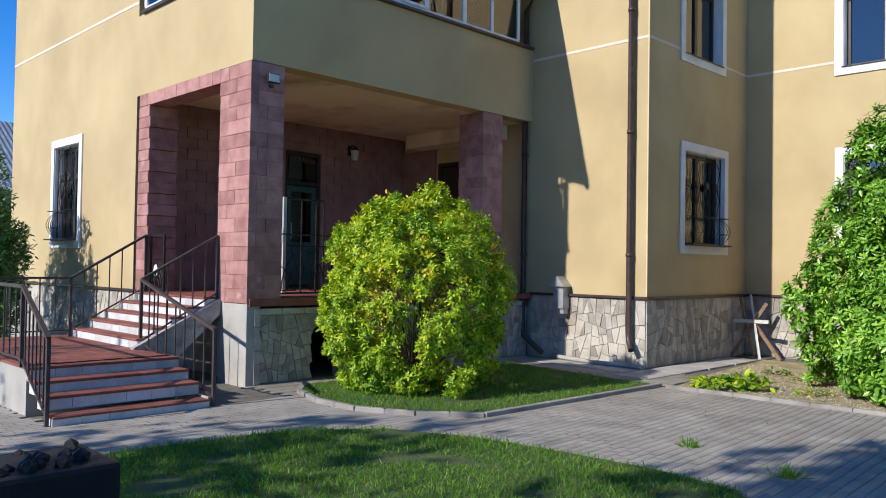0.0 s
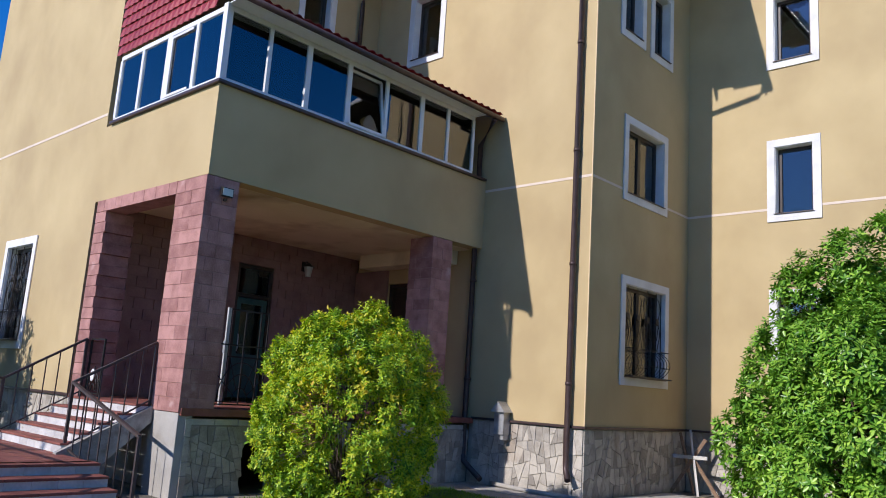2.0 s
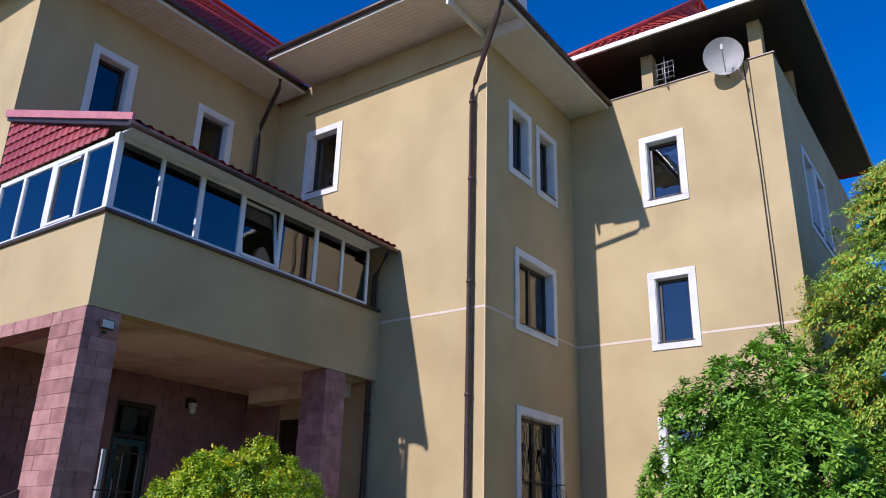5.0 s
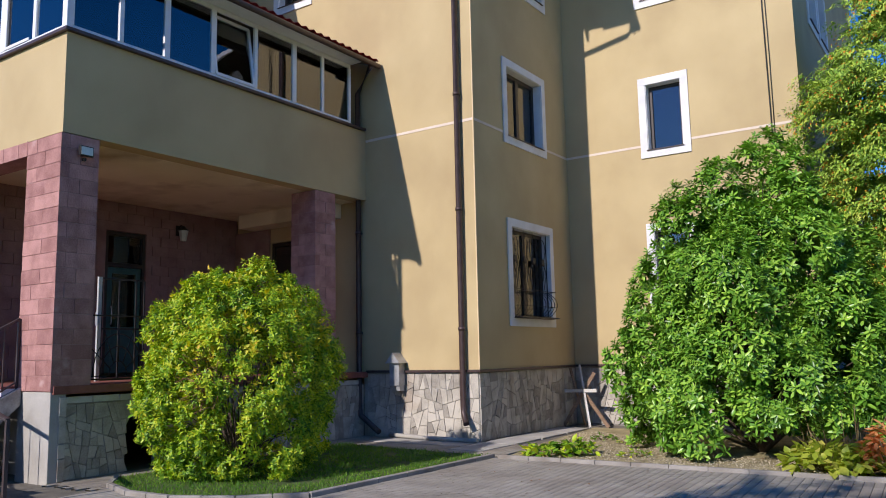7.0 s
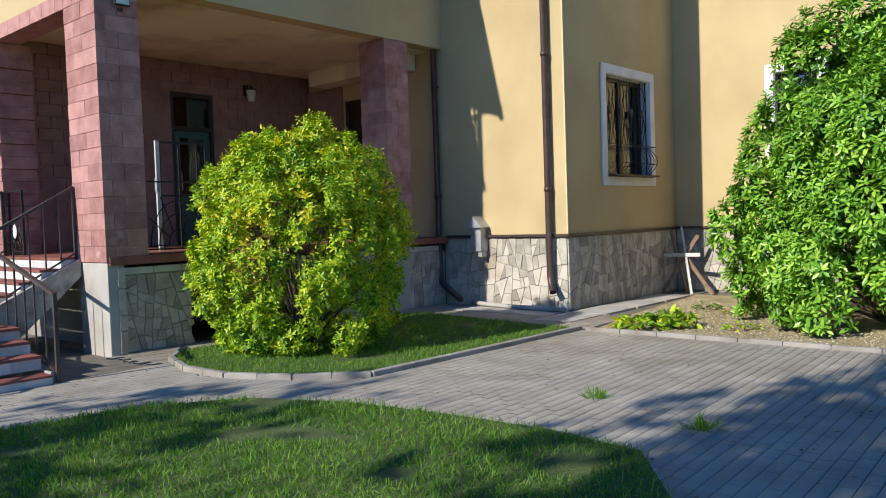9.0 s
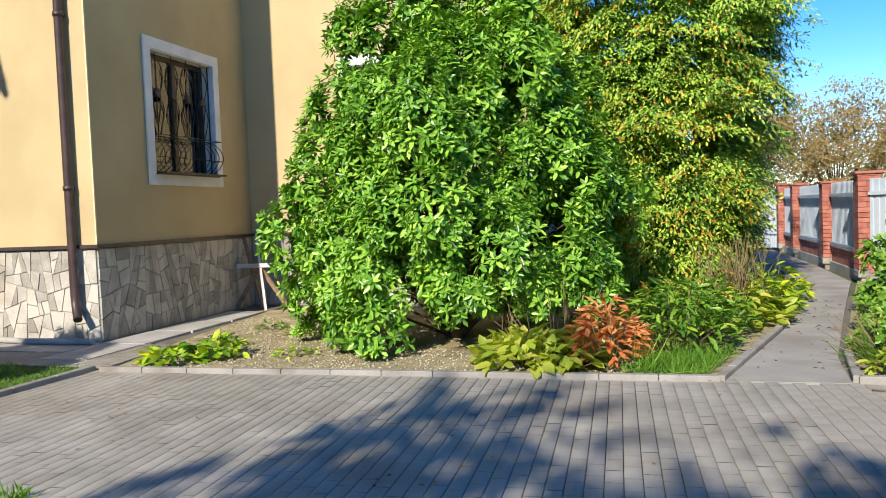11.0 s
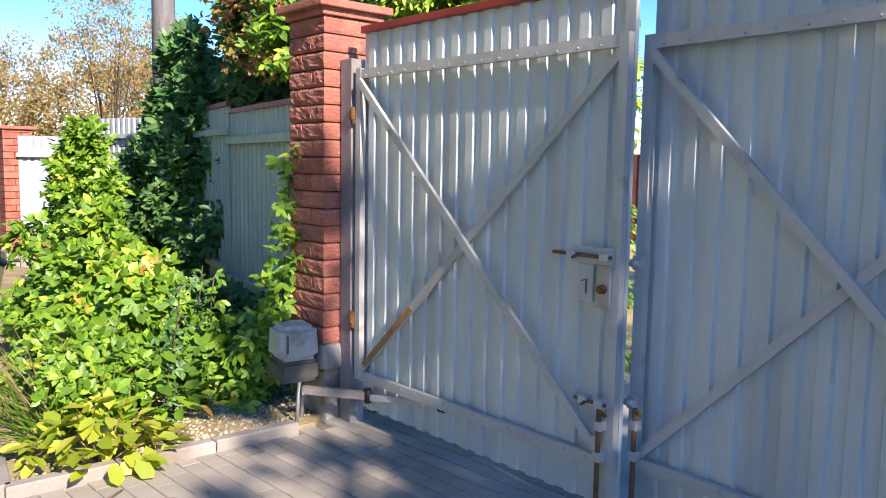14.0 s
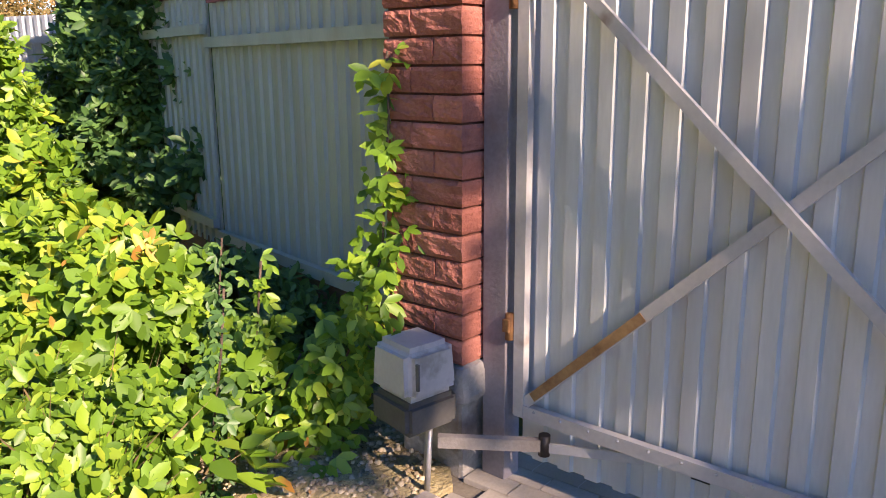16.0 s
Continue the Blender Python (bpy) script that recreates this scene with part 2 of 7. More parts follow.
DOOR_TEAL = material("door_paint", (0.02, 0.07, 0.06), (0.04, 0.11, 0.1), 0.4, bump=0.05)
LAMP_GLASS = material("lamp_glass", (0.5, 0.55, 0.5), (0.6, 0.65, 0.6), 0.15, bump=0)
GLASS = glassy("window_glass", (0.55, 0.6, 0.6), 1.9)
VER_GLASS = glassy("veranda_glass", (0.6, 0.66, 0.68), 2.1)

LEAF_LIME = leafy("leaf_lime", [(0.0, (0.05, 0.14, 0.01)), (0.38, (0.2, 0.38, 0.02)), (0.68, (0.45, 0.58, 0.03)), (1.0, (0.62, 0.58, 0.03))], 0.42, 0.25)
LEAF_GOLD = leafy("leaf_gold", [(0.0, (0.4, 0.45, 0.03)), (0.6, (0.65, 0.6, 0.05)), (1.0, (0.75, 0.5, 0.04))])
LEAF_GREEN = leafy("leaf_green", [(0.0, (0.03, 0.09, 0.008)), (0.45, (0.15, 0.35, 0.035)), (1.0, (0.4, 0.62, 0.08))], 0.33, 0.18)
LEAF_THUJA = leafy("leaf_thuja", [(0.0, (0.05, 0.12, 0.015)), (0.35, (0.2, 0.36, 0.04)), (0.75, (0.42, 0.58, 0.07)), (1.0, (0.6, 0.62, 0.1))], 0.55, 0.15)
LEAF_ORANGE_TIP = leafy("leaf_orange_tip", [(0.0, (0.7, 0.3, 0.03)), (1.0, (0.8, 0.2, 0.03))], 0.6)
LEAF_ORANGE = leafy("leaf_orange", [(0.0, (0.5, 0.16, 0.05)), (0.6, (0.75, 0.3, 0.1)), (1.0, (0.8, 0.45, 0.18))])
LEAF_YELLOW = leafy("leaf_hosta", [(0.0, (0.2, 0.3, 0.03)), (0.5, (0.4, 0.48, 0.05)), (1.0, (0.62, 0.56, 0.12))])
LEAF_DARK = leafy("leaf_dark", [(0.0, (0.035, 0.1, 0.03)), (0.6, (0.075, 0.19, 0.05)), (1.0, (0.15, 0.3, 0.07))], 0.45, 0.2)
LEAF_VINE = leafy("leaf_vine", [(0.0, (0.06, 0.15, 0.02)), (0.55, (0.15, 0.31, 0.03)), (0.85, (0.28, 0.43, 0.045)), (0.96, (0.48, 0.5, 0.07)), (1.0, (0.5, 0.25, 0.06))], 0.42, 0.25)
LEAF_RED = leafy("leaf_red", [(0.0, (0.3, 0.03, 0.03)), (0.3, (0.42, 0.16, 0.1)), (0.6, (0.3, 0.32, 0.07)), (1.0, (0.5, 0.45, 0.13))])
LEAF_BROWN = leafy("leaf_autumn", [(0.0, (0.18, 0.17, 0.06)), (0.5, (0.38, 0.29, 0.11)), (1.0, (0.55, 0.33, 0.13))], 0.8)
GRASS = leafy("grass_blade", [(0.0, (0.05, 0.15, 0.012)), (0.6, (0.12, 0.29, 0.02)), (1.0, (0.26, 0.4, 0.05))], 0.55)
STRAW = leafy("straw", [(0.0, (0.16, 0.11, 0.05)), (1.0, (0.4, 0.31, 0.16))], 0.8)


# ---- mesh helpers ----
def box(bm, x0, y0, z0, x1, y1, z1, bevel=0.0):
    r = bmesh.ops.create_cube(bm, size=1.0)
    vs = r["verts"]
    for v in vs:
        v.co = Vector(((x0 + x1) / 2 + v.co.x * (x1 - x0), (y0 + y1) / 2 + v.co.y * (y1 - y0), (z0 + z1) / 2 + v.co.z * (z1 - z0)))
    if bevel:
        es = list({e for v in vs for e in v.link_edges})
        bmesh.ops.bevel(bm, geom=es, offset=bevel, segments=2, profile=0.6, affect="EDGES")
    return bm


def bar(bm, p, q, w, h=None, up=(0, 0, 1)):
    """A straight bar of width w and height h from p to q."""
    p, q = Vector(p), Vector(q)
    h = h or w
    d = (q - p).normalized()
    u = Vector(up)
    if abs(d.dot(u)) > 0.95:
        u = Vector((0, 1, 0)) if abs(d.y) < 0.9 else Vector((1, 0, 0))
    s = d.cross(u).normalized()
    u = s.cross(d).normalized()
    vs = [bm.verts.new(o + s * a * w / 2 + u * b * h / 2) for o in (p, q) for a, b in ((-1, -1), (1, -1), (1, 1), (-1, 1))]
    for f in ((0, 1, 2, 3), (7, 6, 5, 4), (0, 4, 5, 1), (1, 5, 6, 2), (2, 6, 7, 3), (3, 7, 4, 0)):
        bm.faces.new([vs[i] for i in f])
    return bm


def tube(bm, pts, r, n=8, closed=False, ends=None):
    pts = [Vector(p) for p in pts]
    rings = []
    for i, p in enumerate(pts):
        a = pts[(i - 1) % len(pts)] if (i or closed) else p
        b = pts[(i + 1) % len(pts)] if (i < len(pts) - 1 or closed) else p
        d = (b - a).normalized()
        u = Vector((0, 0, 1)) if abs(d.z) < 0.9 else Vector((1, 0, 0))
        s = d.cross(u).normalized()
        u = s.cross(d)
        rr = ends[i] if ends else r
        rings.append([bm.verts.new(p + (s * math.cos(k * math.tau / n) + u * math.sin(k * math.tau / n)) * rr) for k in range(n)])
    for i in range(len(rings) if closed else len(rings) - 1):
        a, b = rings[i], rings[(i + 1) % len(rings)]
        for k in range(n):
            f = bm.faces.new((a[k], a[(k + 1) % n], b[(k + 1) % n], b[k]))
            f.smooth = True
    if not closed:
        bm.faces.new(rings[0])
        bm.faces.new(rings[-1][::-1])
    return bm


def prism(bm, pts, z0, z1):
    a = [bm.verts.new((x, y, z0)) for x, y in pts]
    b = [bm.verts.new((x, y, z1)) for x, y in pts]
    bm.faces.new(b)
    bm.faces.new(a[::-1])
    for i in range(len(pts)):
        j = (i + 1) % len(pts)
        bm.faces.new((a[i], a[j], b[j], b[i]))
    return bm


def solid(bm, pts, push):
    """A flat polygon of 3D points, thickened by the vector push."""
    a = [bm.verts.new(p) for p in pts]
    b = [bm.verts.new(Vector(p) + Vector(push)) for p in pts]
    bm.faces.new(a)
    bm.faces.new(b[::-1])
    for i in range(len(pts)):
        j = (i + 1) % len(pts)
        bm.faces.new((a[i], b[i], b[j], a[j]))
    return bm


def part(name, bm, mat, parent=None, label=""):
    if not isinstance(bm, bpy.types.Mesh):
        bmesh.ops.recalc_face_normals(bm, faces=bm.faces)
        me = bpy.data.meshes.new(name)
        bm.to_mesh(me)
        bm.free()
    else:
        me = bm
    if not me.materials:
        me.materials.append(mat)
    ob = new(name, me)
    ob.parent = parent
    return tagged(ob, label)


def structure(name, bm, mat, label="", parent=None):
    return tagged(part(name, bm, mat, parent), label, kind="structure")


def thing(name, label, category, m=None, group=""):
    ob = new(name)
    ob.empty_display_size = 0.1
    ob.matrix_basis = m if m is not None else Matrix()
    return tagged(ob, label, category, group)


def B():
    return bmesh.new()


def quads(name, verts, faces_per, mat, parent=None, label=""):
    """One mesh from an array of pieces (n, k, 3), every piece with the same faces."""
    n, k = verts.shape[:2]
    fs = (np.array(faces_per)[None] + (np.arange(n) * k)[:, None, None]).reshape(-1, 4)
    me = bpy.data.meshes.new(name)
    me.vertices.add(n * k)
    me.vertices.foreach_set("co", verts.reshape(-1).astype(np.float32))
    me.loops.add(fs.size)
    me.loops.foreach_set("vertex_index", fs.reshape(-1).astype(np.int32))
    me.polygons.add(len(fs))
    me.polygons.foreach_set("loop_start", np.arange(0, fs.size, 4, dtype=np.int32))
    me.update(calc_edges=True)
    me.materials.append(mat)
    ob = new(name, me)
    ob.parent = parent
    return tagged(ob, label)


def unit(v):
    return v / np.maximum(np.linalg.norm(v, axis=-1, keepdims=True), 1e-9)


def blades(at, along, normal, length, width, fold=0.25, droop=0.15):
    """Folded leaves: arrays of base, direction and face normal; gives (n, 6, 3) and the two faces of each."""
    along = unit(along)
    side = unit(np.cross(along, normal))
    nor = np.cross(side, along)
    L, W = length[:, None], width[:, None]
    rise = nor * W * fold
    tip = at + along * L - nor * L * droop
    pts = [at]
    for sign in (1, -1):
        low = at + along * L * 0.3 + side * W * 0.42 * sign + rise - nor * L * droop * 0.3
        high = at + along * L * 0.7 + side * W * 0.4 * sign + rise * 0.9 - nor * L * droop * 0.7
        pts += [low, high] if sign > 0 else [tip, high, low]
    return np.stack(pts, 1)


LEAF_FACES = [(0, 1, 2, 3), (0, 3, 4, 5)]
rng = np.random.default_rng(7)


def whorls(tips, outward, per, length, width, up=0.5, stalk=0.09):
    """Twig ends with a fan of leaves set round each, opening outward and up; the old leaves stand lower."""
    n = len(tips) * per
    axis = unit(unit(outward) * 0.75 + np.array([0, 0, up]) + rng.normal(size=tips.shape) * 0.3)
    helper = unit(np.cross(axis, np.array([0.3, 0.9, 0.1])))
    other = np.cross(axis, helper)
    turn = (np.arange(per) * 2.39996)[None] + rng.uniform(0, math.tau, (len(tips), 1))
    low = (np.arange(per) / per)[None] + rng.uniform(-0.08, 0.08, turn.shape)
    radial = np.cos(turn)[..., None] * helper[:, None] + np.sin(turn)[..., None] * other[:, None]
    lift = 0.95 - 1.15 * low
    along = unit(radial + axis[:, None] * lift[..., None] + rng.normal(size=radial.shape) * 0.14)
    at = tips[:, None] - axis[:, None] * (low * stalk)[..., None]
    nor = unit(axis[:, None] * 1.0 - radial * lift[..., None] * 0.6 + rng.normal(size=radial.shape) * 0.12)
    ln = (length * rng.uniform(0.75, 1.2, (len(tips), 1)) * (0.62 + 0.5 * low)).reshape(-1)
    return blades(at.reshape(-1, 3), along.reshape(-1, 3), nor.reshape(-1, 3), ln, ln * width, 0.16, 0.28)


def lobed(at, along, normal, length, width):
    """Leaves of three or five pointed leaflets spread from one stalk."""
    along = unit(along)
    side = unit(np.cross(along, normal))
    out = []
    for turn, scale in ((0.0, 1.0), (0.95, 0.82), (-0.95, 0.82)):
        d = along * math.cos(turn) + side * math.sin(turn)
        out.append(blades(at, d, normal, length * scale, length * width * scale, 0.12, 0.22))
    return np.concatenate(out)


def cloud_leaves(centres, outward, per, spread, length, width, up=0.35, form="tuft"):
    """Leaves in tufts round twig tips."""
    if form == "whorl":
        return whorls(centres, outward, per, length, width)
    n = len(centres) * per
    c = np.repeat(centres, per, 0)
    o = np.repeat(unit(outward), per, 0)
    along = unit(o * 0.6 + rng.normal(size=(n, 3)) * 0.7 + np.array([0, 0, up]))
    at = c + rng.normal(size=(n, 3)) * spread * 0.6 + along * length * 0.3
    nor = unit(o * 0.6 + np.array([-0.1, -0.5, 0.75]) + rng.normal(size=(n, 3)) * 0.4)
    ln = length * rng.uniform(0.6, 1.25, n) * np.repeat(rng.uniform(0.75, 1.25, len(centres)), per)
    if form == "lobed":
        return lobed(at, along, nor, ln, width)
    return blades(at, along, nor, ln, ln * width)


def lumpy(n, centre, radii, lumps=0.22, scale=1.3, low=-1.0, inner=0.55, seed=0, narrow=0.12, per=32, tight=1.0):
    """Points through the outer part of a lumpy crown, and their outward directions."""
    clumps = max(12, n // per)
    k = np.arange(clumps) + 0.5
    gz = 1 - (1 - low) * k / clumps
    g = np.stack([np.cos(k * 2.39996) * np.sqrt(1 - gz ** 2), np.sin(k * 2.39996) * np.sqrt(1 - gz ** 2), gz], 1)
    g = unit(g + rng.normal(size=g.shape) * 0.07)
    bulge = np.array([noise.noise(Vector(v * 1.9) + Vector((seed, 0, 0))) for v in g])
    far = (1 + lumps * bulge * 1.7) * (0.99 - (1 - inner) * rng.random(len(g)) ** 1.2)
    small = 2.1 / math.sqrt(clumps)
    d = unit(rng.normal(size=(n, 3)) + np.repeat(g, n // len(g) + 1, 0)[:n] * 1.1)
    pick = np.repeat(np.arange(len(g)), n // len(g) + 1)[:n]
    q = g[pick] * (far[pick] - small * 0.6)[:, None] + d * small * tight * rng.uniform(0.75, 1.1, (n, 1)) * rng.uniform(0.7, 1.3, len(g))[pick][:, None]
    taper = 1 - narrow * np.clip(q[:, 2:3], 0, 1) * np.array([1, 1, 0])
    return np.array(centre) + q * taper * np.array(radii), d


def branches(bm, base, tips, r):
    base = Vector(base)
    for t in tips:
        t = Vector(t)
        mid = base.lerp(t, 0.5) + Vector((0, 0, 0.12 * (t - base).length))
        tube(bm, [base, base.lerp(mid, 0.6), mid, t], r, 5, ends=[r, r * 0.7, r * 0.5, r * 0.15])
    return bm


# ---- building: walls ----
def wall(name, axis, c, inward, u0, u1, z0, z1, holes=(), t=0.38, mat=STUCCO, label=""):
    """A wall whose outer face is axis = c and that is thick towards inward; holes are (u0, u1, z0, z1)."""
    bm = B()
    us = sorted({u0, u1, *[h[0] for h in holes], *[h[1] for h in holes]})
    a, b = sorted((c, c + inward * t))
    for p, q in zip(us, us[1:]):
        spans, z = [], z0
        for h in sorted((h for h in holes if h[0] < q - 1e-6 and h[1] > p + 1e-6), key=lambda h: h[2]):
            spans.append((z, h[2]))
            z = h[3]
        spans.append((z, z1))
        for lo, hi in spans:
            if hi - lo > 1e-4:
                if axis == "y":
                    box(bm, p, a, lo, q, b, hi)
                else:
                    box(bm, a, p, lo, b, q, hi)
    bmesh.ops.remove_doubles(bm, verts=bm.verts, dist=1e-5)
    return structure(name, bm, mat, label)


TOP_F, TOP_E, TOP_W, TOP_T = 12.5, 11.85, 12.03, 12.25
TR = 0.16  # width of the white surrounds


def hole(u0, u1, z0, z1):
    return (u0 + TR, u1 - TR, z0 + TR, z1 - TR)


W_E = [(13.42, 15.37, 2.06, 4.18), (13.4, 15.24, 5.69, 7.46), (13.16, 14.18, 9.1, 10.87), (14.4, 15.42, 9.04, 10.82)]
W_W = [(-5.26, -4.18, 8.98, 10.77), (-5.27, -4.19, 5.62, 7.39), (-5.25, -4.17, 2.2, 4.2)]
W_F = [(-12.31, -11.13, 9.28, 11.15)]
W_T = [(7.1, 8.15, 9.28, 11.22), (9.8, 10.87, 9.25, 11.15)]
W_P = [(-17.6, -15.9, 2.0, 4.28)]

wall("wall_south_wing", "y", Y_P, 1, -20.3, X_T, SILL, TOP_T, [hole(*w) for w in W_P], label="ochre stuccoed wall of the west wing in sun")
wall("wall_porch_front", "y", Y_P, 1, X_T, X_P, SLAB, 6.1, label="ochre stuccoed parapet over the porch opening")
wall("wall_porch_side", "x", X_P, -1, Y_P + 0.38, Y_F, SLAB, 6.12, t=0.3, label="ochre stuccoed parapet under the glazed veranda")
wall("wall_upper_wing", "x", X_T, -1, Y_P + 0.38, Y_F + 1, SLAB, TOP_T, [hole(*w) for w in W_T], label="shaded ochre stuccoed upper wall above the veranda")
wall("wall_main", "y", Y_F, 1, X_T, X_E, SILL, TOP_F, [hole(*w) for w in W_F] + [(-12.35, -11.35, 1.3, 4.05)], label="sunlit ochre stuccoed main wall")
wall("wall_main_side", "x", X_E, -1, Y_F + 0.38, Y_W + 0.3, SILL, TOP_F, [hole(*w) for w in W_E], label="shaded ochre stuccoed side wall")
wall("wall_east_block", "y", Y_W, 1, X_E, -2.06, SILL, TOP_W, [hole(*w) for w in W_W], label="sunlit ochre stuccoed wall of the east block")
wall("wall_east_side", "x", -2.06, -1, Y_W + 0.38, 26, SILL, TOP_W, [(18.2, 19.2, 8.6, 10.4), (19.6, 20.6, 8.6, 10.4)], label="shaded ochre stuccoed side wall")
wall("wall_west_side", "x", -20.3, 1, Y_P + 0.38, 26, 0, TOP_T, label="ochre stuccoed side wall")
wall("wall_north", "y", 26, 1, -20.3, -2.06, 0, 12.0, label="ochre stuccoed back wall")

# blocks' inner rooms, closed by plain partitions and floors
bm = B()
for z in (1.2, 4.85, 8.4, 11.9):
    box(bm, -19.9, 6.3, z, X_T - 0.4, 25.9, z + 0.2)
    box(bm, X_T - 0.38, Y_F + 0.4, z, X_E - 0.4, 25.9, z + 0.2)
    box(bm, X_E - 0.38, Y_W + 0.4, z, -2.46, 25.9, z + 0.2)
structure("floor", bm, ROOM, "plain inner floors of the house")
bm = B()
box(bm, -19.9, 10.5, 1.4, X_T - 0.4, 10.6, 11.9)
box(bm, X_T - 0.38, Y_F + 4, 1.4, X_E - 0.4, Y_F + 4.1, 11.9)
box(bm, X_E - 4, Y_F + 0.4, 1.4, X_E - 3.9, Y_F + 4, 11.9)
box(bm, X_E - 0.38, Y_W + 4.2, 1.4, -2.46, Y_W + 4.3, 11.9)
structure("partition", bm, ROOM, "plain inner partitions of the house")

# plinths behind the stone cladding
bm = B()
box(bm, -20.3, Y_P + 0.03, -0.3, X_T, Y_P + 0.38, SILL)
box(bm, X_P - 0.1, Y_F + 0.03, -0.3, X_E - 0.03, Y_F + 0.38, SILL)
box(bm, X_E - 0.38, Y_F + 0.38, -0.3, X_E - 0.03, Y_W + 0.03, SILL)
box(bm, X_E - 0.38, Y_W + 0.03, -0.3, -2.09, Y_W + 0.38, SILL)
box(bm, -2.44, Y_W + 0.38, -0.3, -2.09, 26, SILL)
plinth = structure("plinth", bm, MORTAR, "grey mortar bed of the stone-clad plinth")
bm = B()
box(bm, -20.3, Y_P - 0.035, SILL - 0.01, X_T + 0.2, Y_P - 0.002, SILL + 0.035)
box(bm, X_P, Y_F - 0.035, SILL - 0.01, X_E + 0.035, Y_F - 0.002, SILL + 0.035)
box(bm, X_E + 0.002, Y_F - 0.002, SILL - 0.01, X_E + 0.035, Y_W - 0.035, SILL + 0.035)
box(bm, X_E + 0.002, Y_W - 0.035, SILL - 0.01, -2.03, Y_W - 0.002, SILL + 0.035)
structure("trim_plinth", bm, BROWN_METAL, "thin brown metal drip strip above the plinth")
bm = B()
zb = 5.87
box(bm, -20.3, Y_P - 0.006, 6.33, X_T - 0.02, Y_P - 0.001, 6.38)
box(bm, X_P + 0.01, Y_F - 0.006, zb, X_E, Y_F - 0.001, zb + 0.05)
box(bm, X_E + 0.001, Y_F - 0.006, zb, X_E + 0.006, 13.4, zb + 0.05)
box(bm, X_E + 0.001, 15.24, zb, X_E + 0.006, Y_W, zb + 0.05)
box(bm, X_E + 0.007, Y_W - 0.006, zb, -5.27, Y_W - 0.001, zb + 0.05)
box(bm, -4.19, Y_W - 0.006, zb, -2.06, Y_W - 0.001, zb + 0.05)
structure("trim_band", bm, BAND, "thin pale band painted between the storeys")
bm = B()
box(bm, X_T + 1.0, Y_F - 0.05, 11.68, X_E, Y_F - 0.002, 11.76, 0.01)
structure("trim_cornice", bm, STUCCO, "slim stucco moulding under the eaves")
bm = B()
box(bm, X_E - 0.01, Y_F - 0.012, SILL + 0.04, X_E + 0.012, Y_F + 0.01, TOP_E)
structure("trim_corner", bm, material("corner_paint", (0.66, 0.5, 0.28), (0.72, 0.56, 0.33), 0.85, bump=0.1), "pale stucco corner bead")


# ---- windows ----
def grille(w, h, label):
    """A wrought-iron grille with a belly at its foot, w by h, in the plane y = 0, towards -y."""
    g = thing("window_grille", label, "window grille", group="grilles of the ground-floor windows")
    bm = B()
    for x in (0, w):
        tube(bm, [(x, 0, 0), (x, 0, h)], 0.011, 6)
    for z in (0, h, h * 0.3):
        tube(bm, [(0, 0, z), (w, 0, z)], 0.009, 6)
    part("grille_frame", bm, BLACK_IRON, g)
    bm = B()
    n = max(2, round(w / 0.42))
    for i in range(n):
        cx = w * (i + 0.5) / n
        for r, cz in ((w / n * 0.46, h * 0.80), (w / n * 0.46, h * 0.50), (w / n * 0.28, h * 0.62)):
            tube(bm, [(cx + r * math.cos(a) * 0.9, 0, cz + r * 1.3 * math.sin(a)) for a in np.linspace(0.0, math.pi, 12)], 0.008, 5)
            tube(bm, [(cx + s * r * 0.9, 0, cz) for s in (1, 1)] and [(cx + r * 0.9, 0, cz), (cx + r * 0.25, 0, cz - h * 0.18)], 0.008, 5)
            tube(bm, [(cx - r * 0.9, 0, cz), (cx - r * 0.25, 0, cz - h * 0.18)], 0.008, 5)
        tube(bm, [(cx, 0, h * 0.3), (cx, 0, h)], 0.007, 5)
    part("scroll_work", bm, BLACK_IRON, g)
    bm = B()
    box(bm, -0.02, -0.26, -0.03, w + 0.02, 0.0, -0.005)
    m = max(5, round(w / 0.13))
    for i in range(m + 1):
        x = w * i / m
        tube(bm, [(x, -0.005 - 0.22 * math.sin(a) ** 0.8 if 0 < a < math.pi else 0, h * 0.3 * (1 - a / math.pi)) for a in np.linspace(0, math.pi, 11)], 0.007, 5)
    for f in (0.12, 0.3):
        tube(bm, [(0, 0, h * f), (0, -0.2, h * f), (w, -0.2, h * f), (w, 0, h * f)], 0.007, 5)
    part("belly_basket", bm, BLACK_IRON, g)
    for i in range(n):
        bm = B()
        cx = w * (i + 0.5) / n
        bmesh.ops.create_cone(bm, cap_ends=True, segments=16, radius1=0.075, radius2=0.06, depth=0.02,
                              matrix=pose(cx, -0.02, h * 0.66, 90, 0, 0))
        part("rosette", bm, BLACK_IRON, g)
    return g


windows = []


